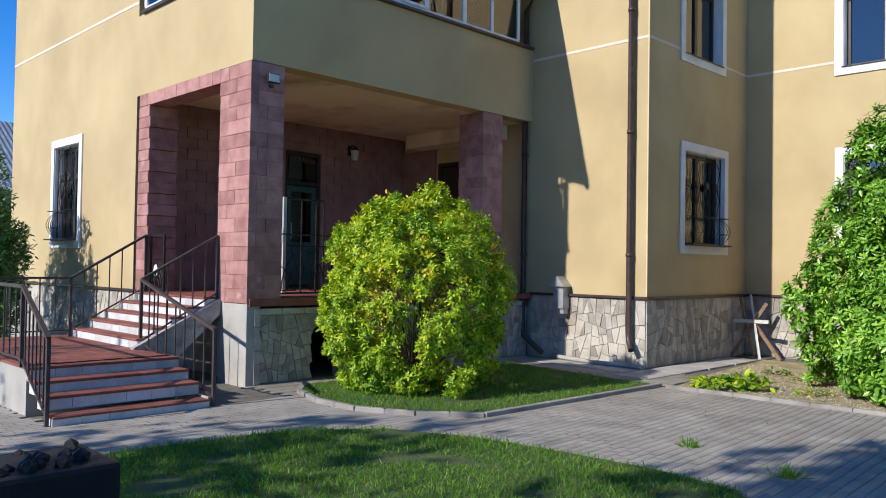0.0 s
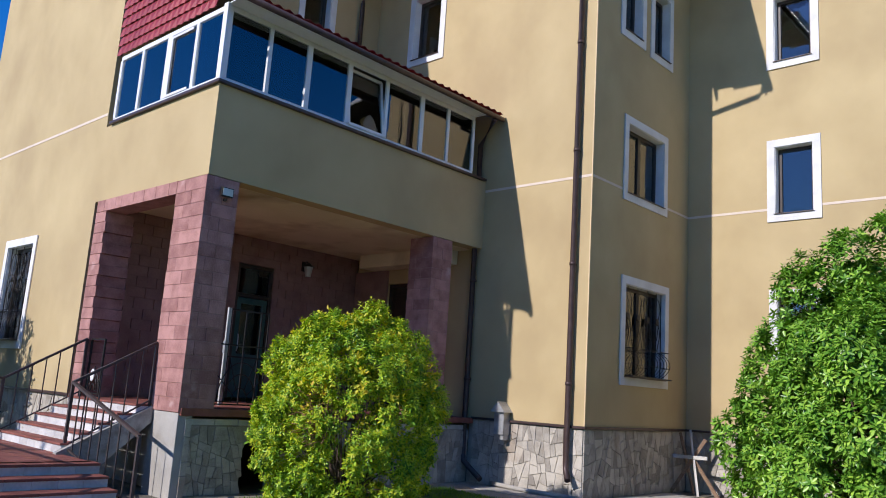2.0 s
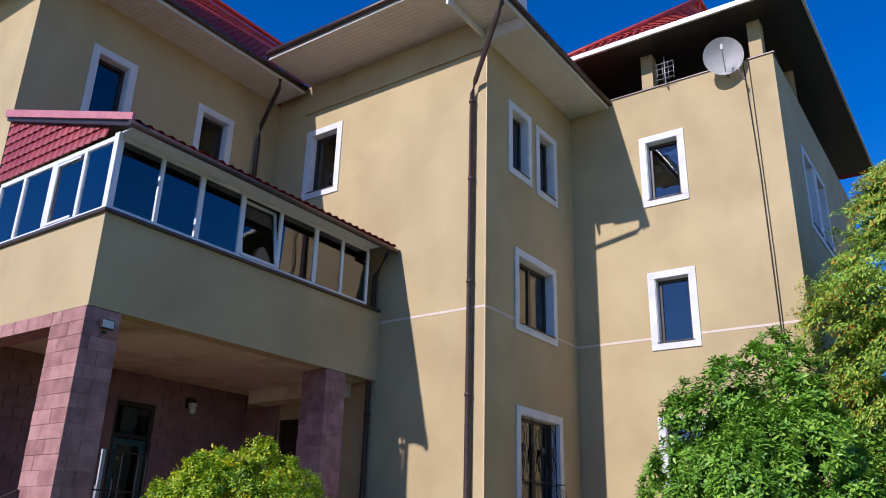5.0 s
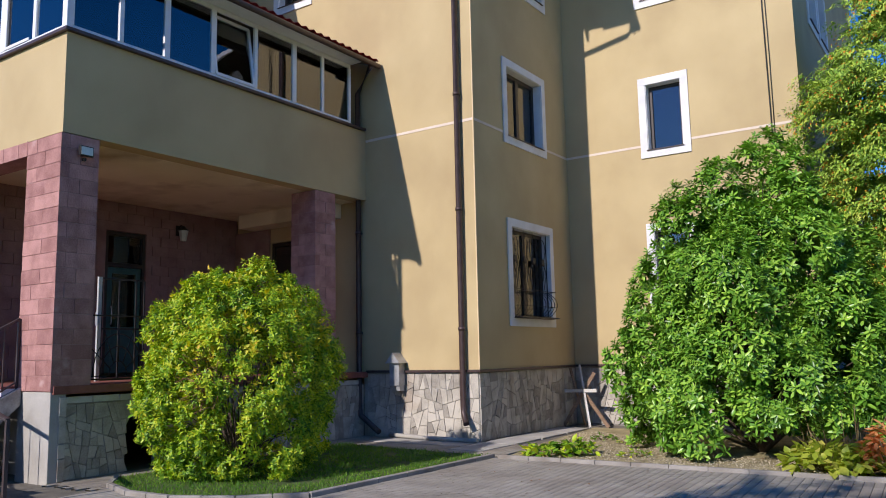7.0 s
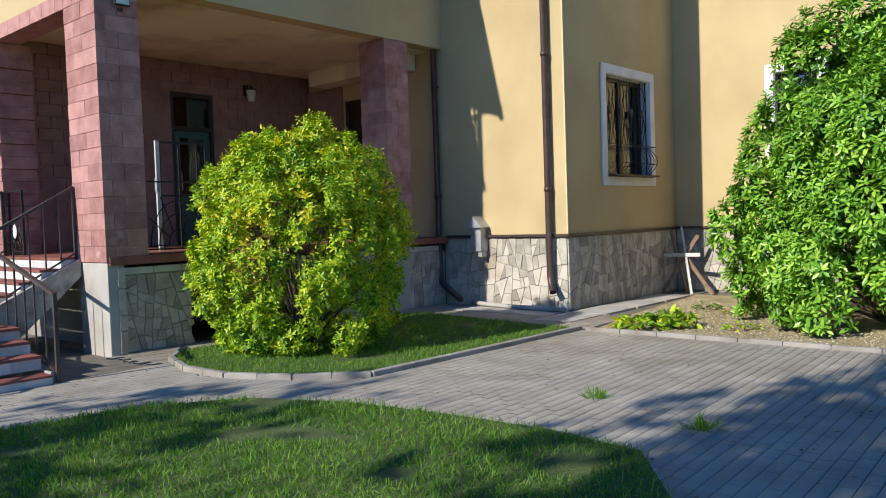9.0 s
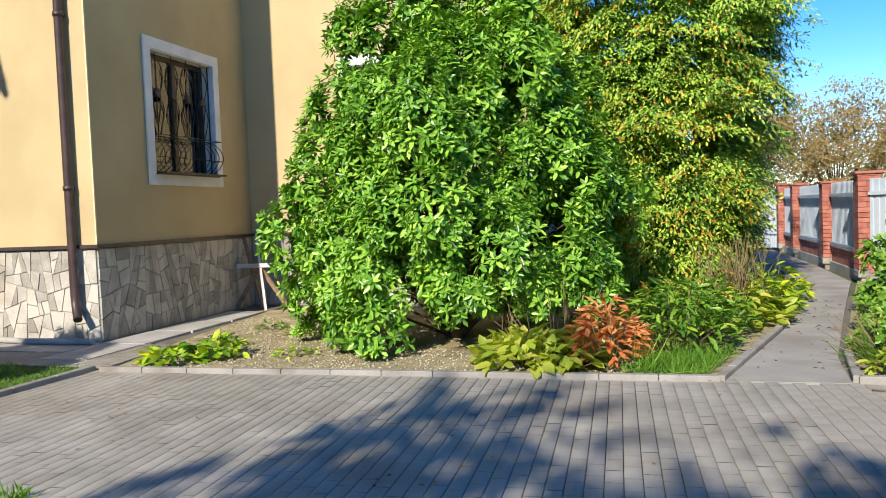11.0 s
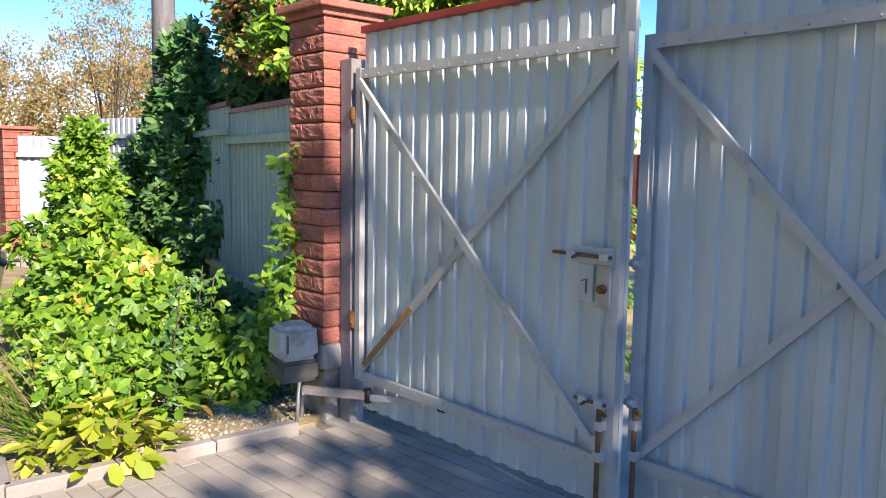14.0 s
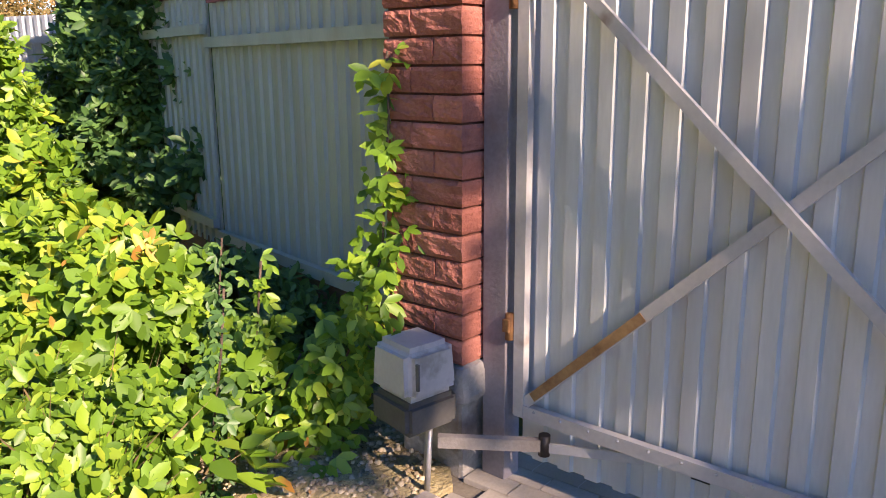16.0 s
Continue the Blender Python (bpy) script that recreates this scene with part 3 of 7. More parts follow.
def window(k, w, h, m, leaves=2, sill=True):
    """A window with a white surround, a deep reveal, a dark frame, panes and a metal sill. Towards -y."""
    g = tagged(new(f"window_{k}"), "dark-framed window in a white plaster surround", kind="structure")
    g.matrix_basis = m
    bm = B()
    for a in ((0, 0, w, TR), (0, h - TR, w, h), (0, TR, TR, h - TR), (w - TR, TR, w, h - TR)):
        box(bm, a[0], -0.03, a[1], a[2], -0.002, a[3], 0.004)
    part("window_surround", bm, WHITE, g)
    d = 0.17
    bm = B()
    e = 0.012
    box(bm, TR + 0.001, -0.002, TR + 0.001, TR + e, d, h - TR - 0.001)
    box(bm, w - TR - e, -0.002, TR + 0.001, w - TR - 0.001, d, h - TR - 0.001)
    box(bm, TR + e, -0.002, h - TR - e, w - TR - e, d, h - TR - 0.001)
    part("window_reveal", bm, WHITE, g)
    bm = B()
    f = 0.07
    x0, x1, z0, z1 = TR + e + 0.001, w - TR - e - 0.001, TR + 0.001, h - TR - e - 0.001
    for a in ((x0, z0, x1, z0 + f), (x0, z1 - f, x1, z1), (x0, z0 + f, x0 + f, z1 - f), (x1 - f, z0 + f, x1, z1 - f)):
        box(bm, a[0], d, a[1], a[2], d + 0.07, a[3], 0.006)
    for i in range(1, leaves):
        x = x0 + (x1 - x0) * i / leaves
        box(bm, x - 0.055, d - 0.005, z0 + f, x + 0.055, d + 0.07, z1 - f, 0.006)
    wf = part("window_frame", bm, DARK_FRAME, g)
    for i in range(leaves):
        bm = B()
        a, b = x0 + (x1 - x0) * i / leaves, x0 + (x1 - x0) * (i + 1) / leaves
        box(bm, a + 0.055, d + 0.03, z0 + f - 0.01, b - 0.055, d + 0.036, z1 - f + 0.01)
        ob = part("pane", bm, GLASS, wf)
        ob.visible_shadow = False
    if sill:
        bm = B()
        box(bm, TR - 0.02, -0.06, TR - 0.005, w - TR + 0.02, d + 0.02, TR + 0.008)
        part("window_sill", bm, BROWN_METAL, g)
    windows.append(g)
    return g


k = 0
for lst, fix, two in ((W_P, "P", 2), (W_E, "E", 0), (W_W, "W", 1), (W_F, "F", 1), (W_T, "T", 1)):
    for i, (u0, u1, z0, z1) in enumerate(lst):
        k += 1
        m = {"P": lambda: pose(u0, Y_P, z0), "E": lambda: pose(X_E, u0, z0, 0, 0, 90), "W": lambda: pose(u0, Y_W, z0),
             "F": lambda: pose(u0, Y_F, z0), "T": lambda: pose(X_T, u0, z0, 0, 0, 90)}[fix]()
        window(k, u1 - u0, z1 - z0, m, two or (2 if i < 2 else 1))
        if (fix, i) in (("P", 0), ("E", 0), ("W", 2)):
            g = grille(u1 - u0 - 2 * TR - 0.06, z1 - z0 - 2 * TR - 0.04, "black wrought-iron scroll grille on a ground-floor window")
            g.matrix_basis = m @ pose(TR + 0.03, 0.06, TR + 0.035)
for y in (18.2, 19.6):
    k += 1
    window(k, 1.0 + 2 * TR, 1.8 + 2 * TR, pose(-2.06, y - TR, 8.6 - TR, 0, 0, 90), 1)


# ---- porch ----
def block_row(parent, length, height, depth, z, x, offset, mat, first=0.4):
    """One course of split-faced blocks along +x from x, front at y = 0."""
    a = x - offset
    while a < x + length - 1e-3:
        p, q = max(a, x), min(a + first, x + length)
        if q - p > 0.03:
            bm = B()
            box(bm, p + 0.004, -0.018, z + 0.004, q - 0.004, depth, z + height - 0.004, 0.007)
            part("block", bm, PINK_BLOCK, parent)
        a += first


def pillar(name, label, x0, x1, y0, y1, z0, z1):
    g = thing(name, label, "porch pillar", pose(x0, y0, z0), "pillars of the porch")
    w, d, h = x1 - x0, y1 - y0, z1 - z0
    bm = B()
    box(bm, 0.008, 0.008, 0, w - 0.008, d - 0.008, h)
    part("core", bm, PINK_JOINT, g)
    n = 17
    ch = h / n
    for i in range(n):
        z = i * ch
        c = 0.55 if i % 2 else 0.3
        c2 = 0.5 if i % 2 else 0.22
        for a, b, e, f in ((0, 0, c * w, d * 0.5), (c * w, 0, w, d * c2 if d > 0.3 else d), (0, d * 0.5, c * w, d), (c * w, d * c2, w, d)):
            bm = B()
            jit = random.uniform(0, 0.006)
            box(bm, a + 0.003 - (jit if a == 0 else 0), b + 0.003 - (jit if b == 0 else 0), z + 0.003, e - 0.003 + (jit if e == w else 0), f - 0.003, z + ch - 0.003, 0.005)
            part("block", bm, PINK_BLOCK, g)
    return g


pillar("porch_pillar", "reddish split-block corner pillar with a floodlight, at the porch corner", -10.5, X_P, Y_P - 0.015, 6.43, 1.17, SLAB - 0.01)
pillar("porch_pillar", "reddish split-block pillar behind the lime bush on the porch side", -10.26, X_P, 10.81, 11.37, 1.2, SLAB - 0.01)

g = thing("porch_surround", "reddish split-block surround of the porch entrance opening", "porch surround", pose(-13.3, Y_P, 0))
for i in range(17):
    z = 1.22 + i * 0.19
    bm = B()
    wide = 0.44 if i % 2 else 0.4
    box(bm, 0, -0.02, z + 0.003, wide - 0.003, 0.5, z + 0.187, 0.006)
    part("block", bm, PINK_BLOCK, g)
x = 0.0
for i, w in enumerate((0.3, 0.42, 0.22, 0.44, 0.36, 0.4, 0.42, 0.24, 0.4)):
    bm = B()
    box(bm, x + 0.003, -0.02, 4.455, min(x + w - 0.003, 2.79), 0.36, SLAB - 0.004, 0.006)
    part("block", bm, PINK_BLOCK, g)
    x += w

bm = B()
box(bm, X_T, Y_P + 0.39, SLAB - 0.003, X_P - 0.302, Y_F - 0.01, SLAB + 0.15)
structure("ceiling_porch", bm, CEIL, "ochre-painted porch ceiling with peeling patches")
bm = B()
box(bm, X_T + 0.6, Y_F - 0.5, SLAB - 0.3, X_P - 0.65, Y_F - 0.02, SLAB - 0.005)
structure("ceiling_beam", bm, CEIL, "ochre-painted beam at the back of the porch")
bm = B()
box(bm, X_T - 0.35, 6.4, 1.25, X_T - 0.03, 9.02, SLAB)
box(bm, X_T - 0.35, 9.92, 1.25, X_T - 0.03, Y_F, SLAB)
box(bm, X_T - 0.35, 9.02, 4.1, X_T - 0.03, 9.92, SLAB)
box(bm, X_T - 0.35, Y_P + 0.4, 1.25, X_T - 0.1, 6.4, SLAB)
structure("wall_porch_back", bm, PINK_SHADED, "reddish block wall at the back of the porch, coloured darker for the shade")
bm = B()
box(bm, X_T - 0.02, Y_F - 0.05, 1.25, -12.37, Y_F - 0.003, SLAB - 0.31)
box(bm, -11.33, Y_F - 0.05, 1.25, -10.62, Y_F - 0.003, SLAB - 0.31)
structure("wall_porch_end", bm, PINK_SHADED, "reddish block cladding on the porch end wall, coloured darker for the shade")
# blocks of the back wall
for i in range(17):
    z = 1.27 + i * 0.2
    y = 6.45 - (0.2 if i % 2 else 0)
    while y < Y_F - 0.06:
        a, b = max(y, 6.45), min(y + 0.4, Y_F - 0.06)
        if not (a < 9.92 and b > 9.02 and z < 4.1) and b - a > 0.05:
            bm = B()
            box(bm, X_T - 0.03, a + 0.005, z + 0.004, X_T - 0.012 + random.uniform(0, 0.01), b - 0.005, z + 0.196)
            part("block", bm, PINK_SHADED, bpy.data.objects["wall_porch_back"])
        y += 0.4

# doors of the porch
g = tagged(new("door_1"), "dark teal glazed porch door with a chrome handle, closed", kind="structure")
g.matrix_basis = pose(X_T, 9.03, 1.31, 0, 0, 90)
bm = B()
for a in ((0, 0, 0.06, 2.78), (0.82, 0, 0.88, 2.78), (0.06, 2.7, 0.82, 2.78), (0.06, 2.08, 0.82, 2.16)):
    box(bm, a[0], 0.05, a[1], a[2], 0.15, a[3], 0.004)
part("door_frame", bm, DARK_FRAME, g)
bm = B()
for a in ((0.07, 0.01, 0.18, 2.07), (0.7, 0.01, 0.81, 2.07), (0.18, 0.01, 0.7, 0.9), (0.18, 1.95, 0.7, 2.07)):
    box(bm, a[0], 0.08, a[1], a[2], 0.13, a[3], 0.006)
leaf = part("door_leaf", bm, DOOR_TEAL, g)
bm = B()
box(bm, 0.18, 0.1, 0.9, 0.7, 0.106, 1.95)
box(bm, 0.07, 0.1, 2.17, 0.81, 0.106, 2.69)
part("pane", bm, GLASS, leaf)
bm = B()
tube(bm, [(0.16, 0.05, 0.95), (0.16, 0.03, 1.0), (0.16, 0.03, 1.25), (0.16, 0.05, 1.3)], 0.012, 8)
part("door_handle", bm, GALV, g, "chrome pull handle")
g = tagged(new("door_2"), "dark brown metal door at the end of the porch, closed", kind="structure")
g.matrix_basis = pose(-12.35, Y_F, 1.3)
bm = B()
for a in ((0.0, 0, 0.08, 2.74), (0.92, 0, 1.0, 2.74), (0.08, 2.66, 0.92, 2.74)):
    box(bm, a[0], 0.03, a[1], a[2], 0.13, a[3], 0.004)
part("door_frame", bm, DARK_FRAME, g)
bm = B()
box(bm, 0.085, 0.07, 0.01, 0.915, 0.12, 2.65, 0.006)
for z in (0.2, 1.45):
    box(bm, 0.2, 0.055, z, 0.8, 0.07, z + 1.05, 0.01)
part("door_leaf", bm, DARK_FRAME, g)
bm = B()
tube(bm, [(0.82, 0.07, 1.15), (0.82, 0.02, 1.15), (0.72, 0.02, 1.15)], 0.01, 8)
part("door_handle", bm, GALV, g, "steel lever handle")

# porch floor and base
bm = B()
box(bm, X_T - 0.03, Y_P + 0.02, 1.13, X_P + 0.02, Y_F, 1.24, 0.008)
structure("floor_porch", bm, STEP_TILE, "red-tiled porch floor slab")
bm = B()
# side wall with an arched vent, y from 6.1 to 12.28
xw = X_P - 0.11
arch = [(7.05 + 0.33 + 0.33 * math.cos(a), 0.55 + 0.33 * math.sin(a)) for a in np.linspace(math.pi, 0, 11)]
box(bm, xw - 0.3, 6.1, -0.3, xw, 7.05, 1.0)
box(bm, xw - 0.3, 7.71, -0.3, xw, Y_F + 0.02, 1.0)
for (ya, za), (yb, zb2) in zip(arch, arch[1:]):
    solid(bm, [(xw, ya, za), (xw, yb, zb2), (xw, yb, 1.0), (xw, ya, 1.0)], (-0.3, 0, 0))
base = structure("wall_porch_base", bm, MORTAR, "stone-clad base wall under the porch with a dark arched opening")
bm = B()
box(bm, -10.45, Y_P + 0.0, -0.3, X_P - 0.02, 6.1, 1.165, 0.01)
box(bm, -10.2, 10.9, -0.3, X_P - 0.05, 11.3, 1.19)
footing = structure("pillar_footing", bm, CONCRETE, "grey rendered footing under the porch pillars")
bm = B()
for i, y in enumerate(np.arange(6.12, 12.1, 0.4)):
    box(bm, xw - 0.3, y + 0.004, 1.003, xw + 0.03, min(y + 0.396, 12.2), 1.09, 0.008)
structure("trim_coping", bm, material("coping_stone", (0.42, 0.42, 0.4), (0.6, 0.6, 0.57), 0.8, bump=0.2), "pale coping stones on the porch base wall")
bm = B()
box(bm, -13.2, Y_P + 0.35, -0.2, X_P - 0.6, Y_P + 0.5, 1.12)
structure("wall_under_porch", bm, CONCRETE, "rendered wall under the porch edge")


# balustrade of the porch, with a sun-ray ornament
def ray_panel(length, height, label):
    g = thing("porch_railing", label, "railing")
    bm = B()
    for z in (0.05, height):
        bar(bm, (0, 0, z), (length, 0, z), 0.035, 0.02)
    for x in (0, length):
        bar(bm, (x, 0, 0), (x, 0, height), 0.03)
    part("railing_frame", bm, BLACK_IRON, g)
    bm = B()
    r = min(length, height) * 0.42
    n = max(1, int(length / (2 * r + 0.2)))
    for i in range(n):
        cx = length * (i + 0.5) / n
        for q in (r * 0.35, r * 0.7, r):
            tube(bm, [(cx + q * math.cos(a), 0, height * 0.1 + q * math.sin(a) * 1.5) for a in np.linspace(0, math.pi, 15)], 0.009, 5)
        for a in np.linspace(0, math.pi, 7):
            tube(bm, [(cx + r * 0.35 * math.cos(a), 0, height * 0.1 + r * 0.5 * math.sin(a)), (cx + r * 1.2 * math.cos(a), 0, min(height, height * 0.1 + r * 1.9 * math.sin(a)))], 0.008, 5)
        bar(bm, (cx - length / n / 2, 0, 0.05), (cx - length / n / 2, 0, height), 0.02)
    part("sun_ornament", bm, BLACK_IRON, g)
    return g


g = ray_panel(4.3, 0.95, "black wrought-iron porch railing with half-sun ornaments")
g.matrix_basis = pose(X_P - 0.25, 6.46, 1.25, 0, 0, 90)
g = ray_panel(0.5, 0.95, "narrow black iron panel with a white disc beside the steps")
g.matrix_basis = pose(-12.86, Y_P + 0.05, 1.25)
bm = B()
bmesh.ops.create_uvsphere(bm, u_segments=12, v_segments=8, radius=0.07, matrix=pose(0.25, -0.03, 0.35) @ Matrix.Diagonal((1, 0.3, 1.5, 1)))
part("disc", bm, PVC, g, "white oval disc")

# open grille door of the porch, seen edge on
g = thing("grille_door", "narrow rusty-white metal grille door standing open on the porch", "door", pose(-10.75, 7.2, 1.25))
bm = B()
box(bm, -0.02, -0.02, 0.0, 0.02, 0.04, 1.6, 0.003)
part("door_edge", bm, GATE_STEEL, g, "pale painted steel edge")
bm = B()
for y in (0.05, 0.35, 0.65, 0.8):
    bar(bm, (0, y, 0.02), (0, y, 1.58), 0.02)
for z in (0.02, 0.8, 1.58):
    bar(bm, (0, 0, z), (0, 0.8, z), 0.025)
part("door_grille", bm, BLACK_IRON, g)
bm = B()
box(bm, -0.03, -0.03, 0.85, 0.03, 0.02, 1.05, 0.004)
part("lock_case", bm, GALV, g)

# wall lantern
g = thing("wall_lantern", "black wrought-iron wall lantern on the porch wall", "wall lamp", pose(X_T - 0.01, 10.65, 4.25, 0, 0, 90))
bm = B()
box(bm, -0.05, -0.02, -0.1, 0.05, 0, 0.12, 0.01)
tube(bm, [(0, -0.02, 0.05), (0, -0.12, 0.12), (0, -0.2, 0.06)], 0.012, 6)
part("bracket", bm, BLACK_IRON, g)
bm = B()
bmesh.ops.create_cone(bm, cap_ends=True, segments=6, radius1=0.06, radius2=0.1, depth=0.22, matrix=pose(0, -0.2, -0.12))
lamp = part("lamp_glass", bm, LAMP_GLASS, g)
bm = B()
bmesh.ops.create_cone(bm, cap_ends=True, segments=6, radius1=0.13, radius2=0.02, depth=0.1, matrix=pose(0, -0.2, 0.04))
part("cap", bm, BLACK_IRON, lamp)

# floodlight on the pillar
g = thing("floodlight", "small black LED floodlight on the porch corner pillar", "floodlight", pose(X_P, 6.19, 4.44, 0, 0, 90))
bm = B()
box(bm, -0.1, -0.09, -0.07, 0.1, -0.045, 0.07, 0.006)
housing = part("housing", bm, BLACK_IRON, g)
bm = B()
box(bm, -0.085, -0.095, -0.055, 0.085, -0.09, 0.055)
part("lens", bm, LAMP_GLASS, housing, "pale glass lens")
bm = B()
box(bm, -0.03, -0.045, -0.02, 0.03, 0.0, 0.02)
part("bracket", bm, BLACK_IRON, g)
bm = B()
box(bm, -0.02, -0.05, -0.13, 0.02, -0.0, -0.09, 0.004)
part("sensor", bm, BLACK_IRON, g)

# ---- steps ----
LAND = 0.54
bm = B()
box(bm, -13.2, 2.9, -0.2, -9.34, 4.66, LAND - 0.03)
structure("step_landing", bm, CONCRETE, "concrete body of the stair landing")
lower = thing("lower_steps", "lower flight of four steps with red treads and white tiled risers", "steps", pose(-8.5, 2.9, 0))
for i in range(4):
    x, z = -i * 0.27, 0.02 + i * 0.13
    for j in range(6):
        bm = B()
        box(bm, x - 0.27, j * 0.3 + 0.002, z + 0.1 - 0.004 if i else 0.075, x + 0.02, j * 0.3 + 0.298, z + 0.13 if i else 0.1, 0.006)
        part("tread_tile", bm, STEP_TILE, lower, "red tread tile")
        bm = B()
        box(bm, x - 0.2, j * 0.3 + 0.002, z - 0.02 if i else 0.0, x - 0.0, j * 0.3 + 0.298, z + 0.095 if i else 0.074)
        part("riser_tile", bm, STEP_FACE, lower, "white riser tile")
bm = B()
box(bm, -0.27 * 3, 1.805, -0.1, -0.05, 1.83, 0.12)
part("side_stone", bm, CONCRETE, lower)
g = structure("floor_landing", B(), STEP_TILE, "red-tiled landing between the flights")
for i in range(13):
    for j in range(6):
        bm = B()
        box(bm, -13.2 + i * 0.29 + 0.003, 2.9 + j * 0.294 + 0.003, LAND - 0.028, -13.2 + i * 0.29 + 0.287, 2.9 + j * 0.294 + 0.291, LAND, 0.003)
        part("tile", bm, STEP_TILE, g)
upper = thing("upper_steps", "upper flight of five steps, red treads and pale risers", "steps", pose(-12.85, 4.66, LAND))
rise, go = (1.24 - LAND) / 5, 0.25
for i in range(5):
    y, z = i * go, i * rise
    for j in range(8):
        bm = B()
        box(bm, j * 0.3 + 0.002, y - 0.02, z + rise - 0.03, min(j * 0.3 + 0.298, 2.4), y + go, z + rise, 0.006)
        part("tread_tile", bm, STEP_TILE, upper, "red tread tile")
        bm = B()
        box(bm, j * 0.3 + 0.002, y + 0.0, z + 0.001, min(j * 0.3 + 0.298, 2.4), y + go - 0.01, z + rise - 0.031)
        part("riser_tile", bm, STEP_FACE, upper, "pale riser tile")
bm = B()
solid(bm, [(2.401, -0.1, 0.02), (2.401, 1.2, 0.68), (2.401, 1.2, 0.45), (2.401, 0.1, -LAND), (2.401, -0.1, -LAND)], (0.1, 0, 0))
part("stringer", bm, FOOT, upper, "dark concrete side stringer")


def stair_rail(label, posts, balusters):
    """A sloping iron rail: posts as (x, y, foot, top); balusters between each pair."""
    g = thing("stair_railing", label, "railing", pose(posts[0][0], posts[0][1], posts[0][2]), "railings of the steps")
    o = Vector(posts[0][:3])
    for x, y, a, b in posts:
        bm = B()
        bar(bm, Vector((x, y, a)) - o, Vector((x, y, b)) - o, 0.04)
        part("post", bm, RAIL_IRON, g)
    for (xa, ya, fa, ta), (xb, yb, fb, tb), n in zip(posts, posts[1:], balusters):
        bm = B()
        bar(bm, Vector((xa, ya, ta)) - o, Vector((xb, yb, tb)) - o, 0.05, 0.035)
        bar(bm, Vector((xa, ya, fa + 0.1)) - o, Vector((xb, yb, fb + 0.1)) - o, 0.03, 0.02)
        part("handrail", bm, RAIL_IRON, g)
        for i in range(1, n + 1):
            s = i / (n + 1)
            p = Vector((xa + (xb - xa) * s, ya + (yb - ya) * s, 0)) - Vector((o.x, o.y, 0))
            bm = B()
            bar(bm, (p.x, p.y, fa + (fb - fa) * s + 0.1 - o.z), (p.x, p.y, ta + (tb - ta) * s - o.z), 0.016)
            part("baluster", bm, RAIL_IRON, g)
    return g


stair_rail("dark iron stair railing with thin balusters along the open side", [(-8.55, 4.78, 0.0, 0.93), (-10.5, 4.72, LAND, 1.5), (-10.45, 5.85, 1.2, 2.15)], [7, 5])
stair_rail("dark iron railing along the house side of the upper flight", [(-12.86, 3.0, LAND, 1.47), (-12.86, 4.62, LAND, 1.47), (-12.86, 5.84, 1.22, 2.2)], [6, 5])
stair_rail("dark iron railing on the far side of the lower flight", [(-8.55, 2.86, 0.0, 0.93), (-9.4, 2.86, LAND, 1.45), (-12.86, 2.92, LAND, 1.47)], [6, 14])

# ---- veranda ----
ver = thing("glazed_veranda", "white-framed glazed veranda over the porch under a dark sheet roof", "veranda", pose(X_P, Y_P, 6.1))
bm = B()
box(bm, -3.6, -0.06, 0.0, 0.07, 0.12, 0.05, 0.008)
box(bm, -0.12, 0.12, 0.0, 0.07, 6.35, 0.05, 0.008)
part("ledge", bm, BROWN_METAL, ver, "dark metal ledge")
Y0 = [0.06, 0.83, 1.62, 2.52, 3.44, 4.38, 5.14, 5.92]
H1 = 1.3
bm = B()
box(bm, -0.04, 0.04, 0.052, 0.0, 5.95, 0.12, 0.006)
box(bm, -0.04, 0.04, H1 - 0.08, 0.0, 5.95, H1, 0.006)
for i, y in enumerate(Y0):
    w = 0.05 if i in (2, 3, 5) else 0.035
    box(bm, -0.045, y - w, 0.12, 0.005, y + w, H1 - 0.08, 0.006)
side = part("side_frame", bm, PVC, ver, "white plastic frame")
for a, b in zip(Y0, Y0[1:]):
    bm = B()
    if a == 2.52:
        solid(bm, [(-0.0, a + 0.06, 0.15), (-0.0, b - 0.06, 0.15), (-0.16, b - 0.06, 1.18), (-0.16, a + 0.06, 1.18)], (0.006, 0, 0))
    else:
        box(bm, -0.022, a + 0.03, 0.11, -0.016, b - 0.03, H1 - 0.07)
    part("pane", bm, VER_GLASS, side).visible_shadow = False
bm = B()
for a, b in (((0, 2.57, 0.14), (-0.16, 2.57, 1.2)), ((0, 3.39, 0.14), (-0.16, 3.39, 1.2)), ((0, 2.57, 0.14), (0, 3.39, 0.14)), ((-0.16, 2.57, 1.2), (-0.16, 3.39, 1.2))):
    bar(bm, a, b, 0.045, 0.05)
part("tilted_sash", bm, PVC, side, "white tilted-open sash")
X0 = [-3.56, -2.72, -1.78, -0.88, -0.04]
top = lambda x: H1 + 0.02 - 0.01 * x
bm = B()
box(bm, -3.58, 0.0, 0.052, 0.0, 0.05, 0.12, 0.006)
bar(bm, (-3.58, 0.025, H1 - 0.02), (0, 0.025, H1 - 0.04), 0.05, 0.08)
for i, x in enumerate(X0):
    w = 0.075 if i == 2 else 0.04
    box(bm, x - w, -0.005, 0.12, x + w, 0.055, H1 - 0.06, 0.006)
for a in ((-1.7, 0.12, -1.0, 0.16), (-1.7, 1.16, -1.0, 1.2), (-1.7, 0.16, -1.65, 1.16)):
    box(bm, a[0], -0.015, a[1], a[2], -0.004, a[3])
front = part("front_frame", bm, PVC, ver, "white plastic frame")
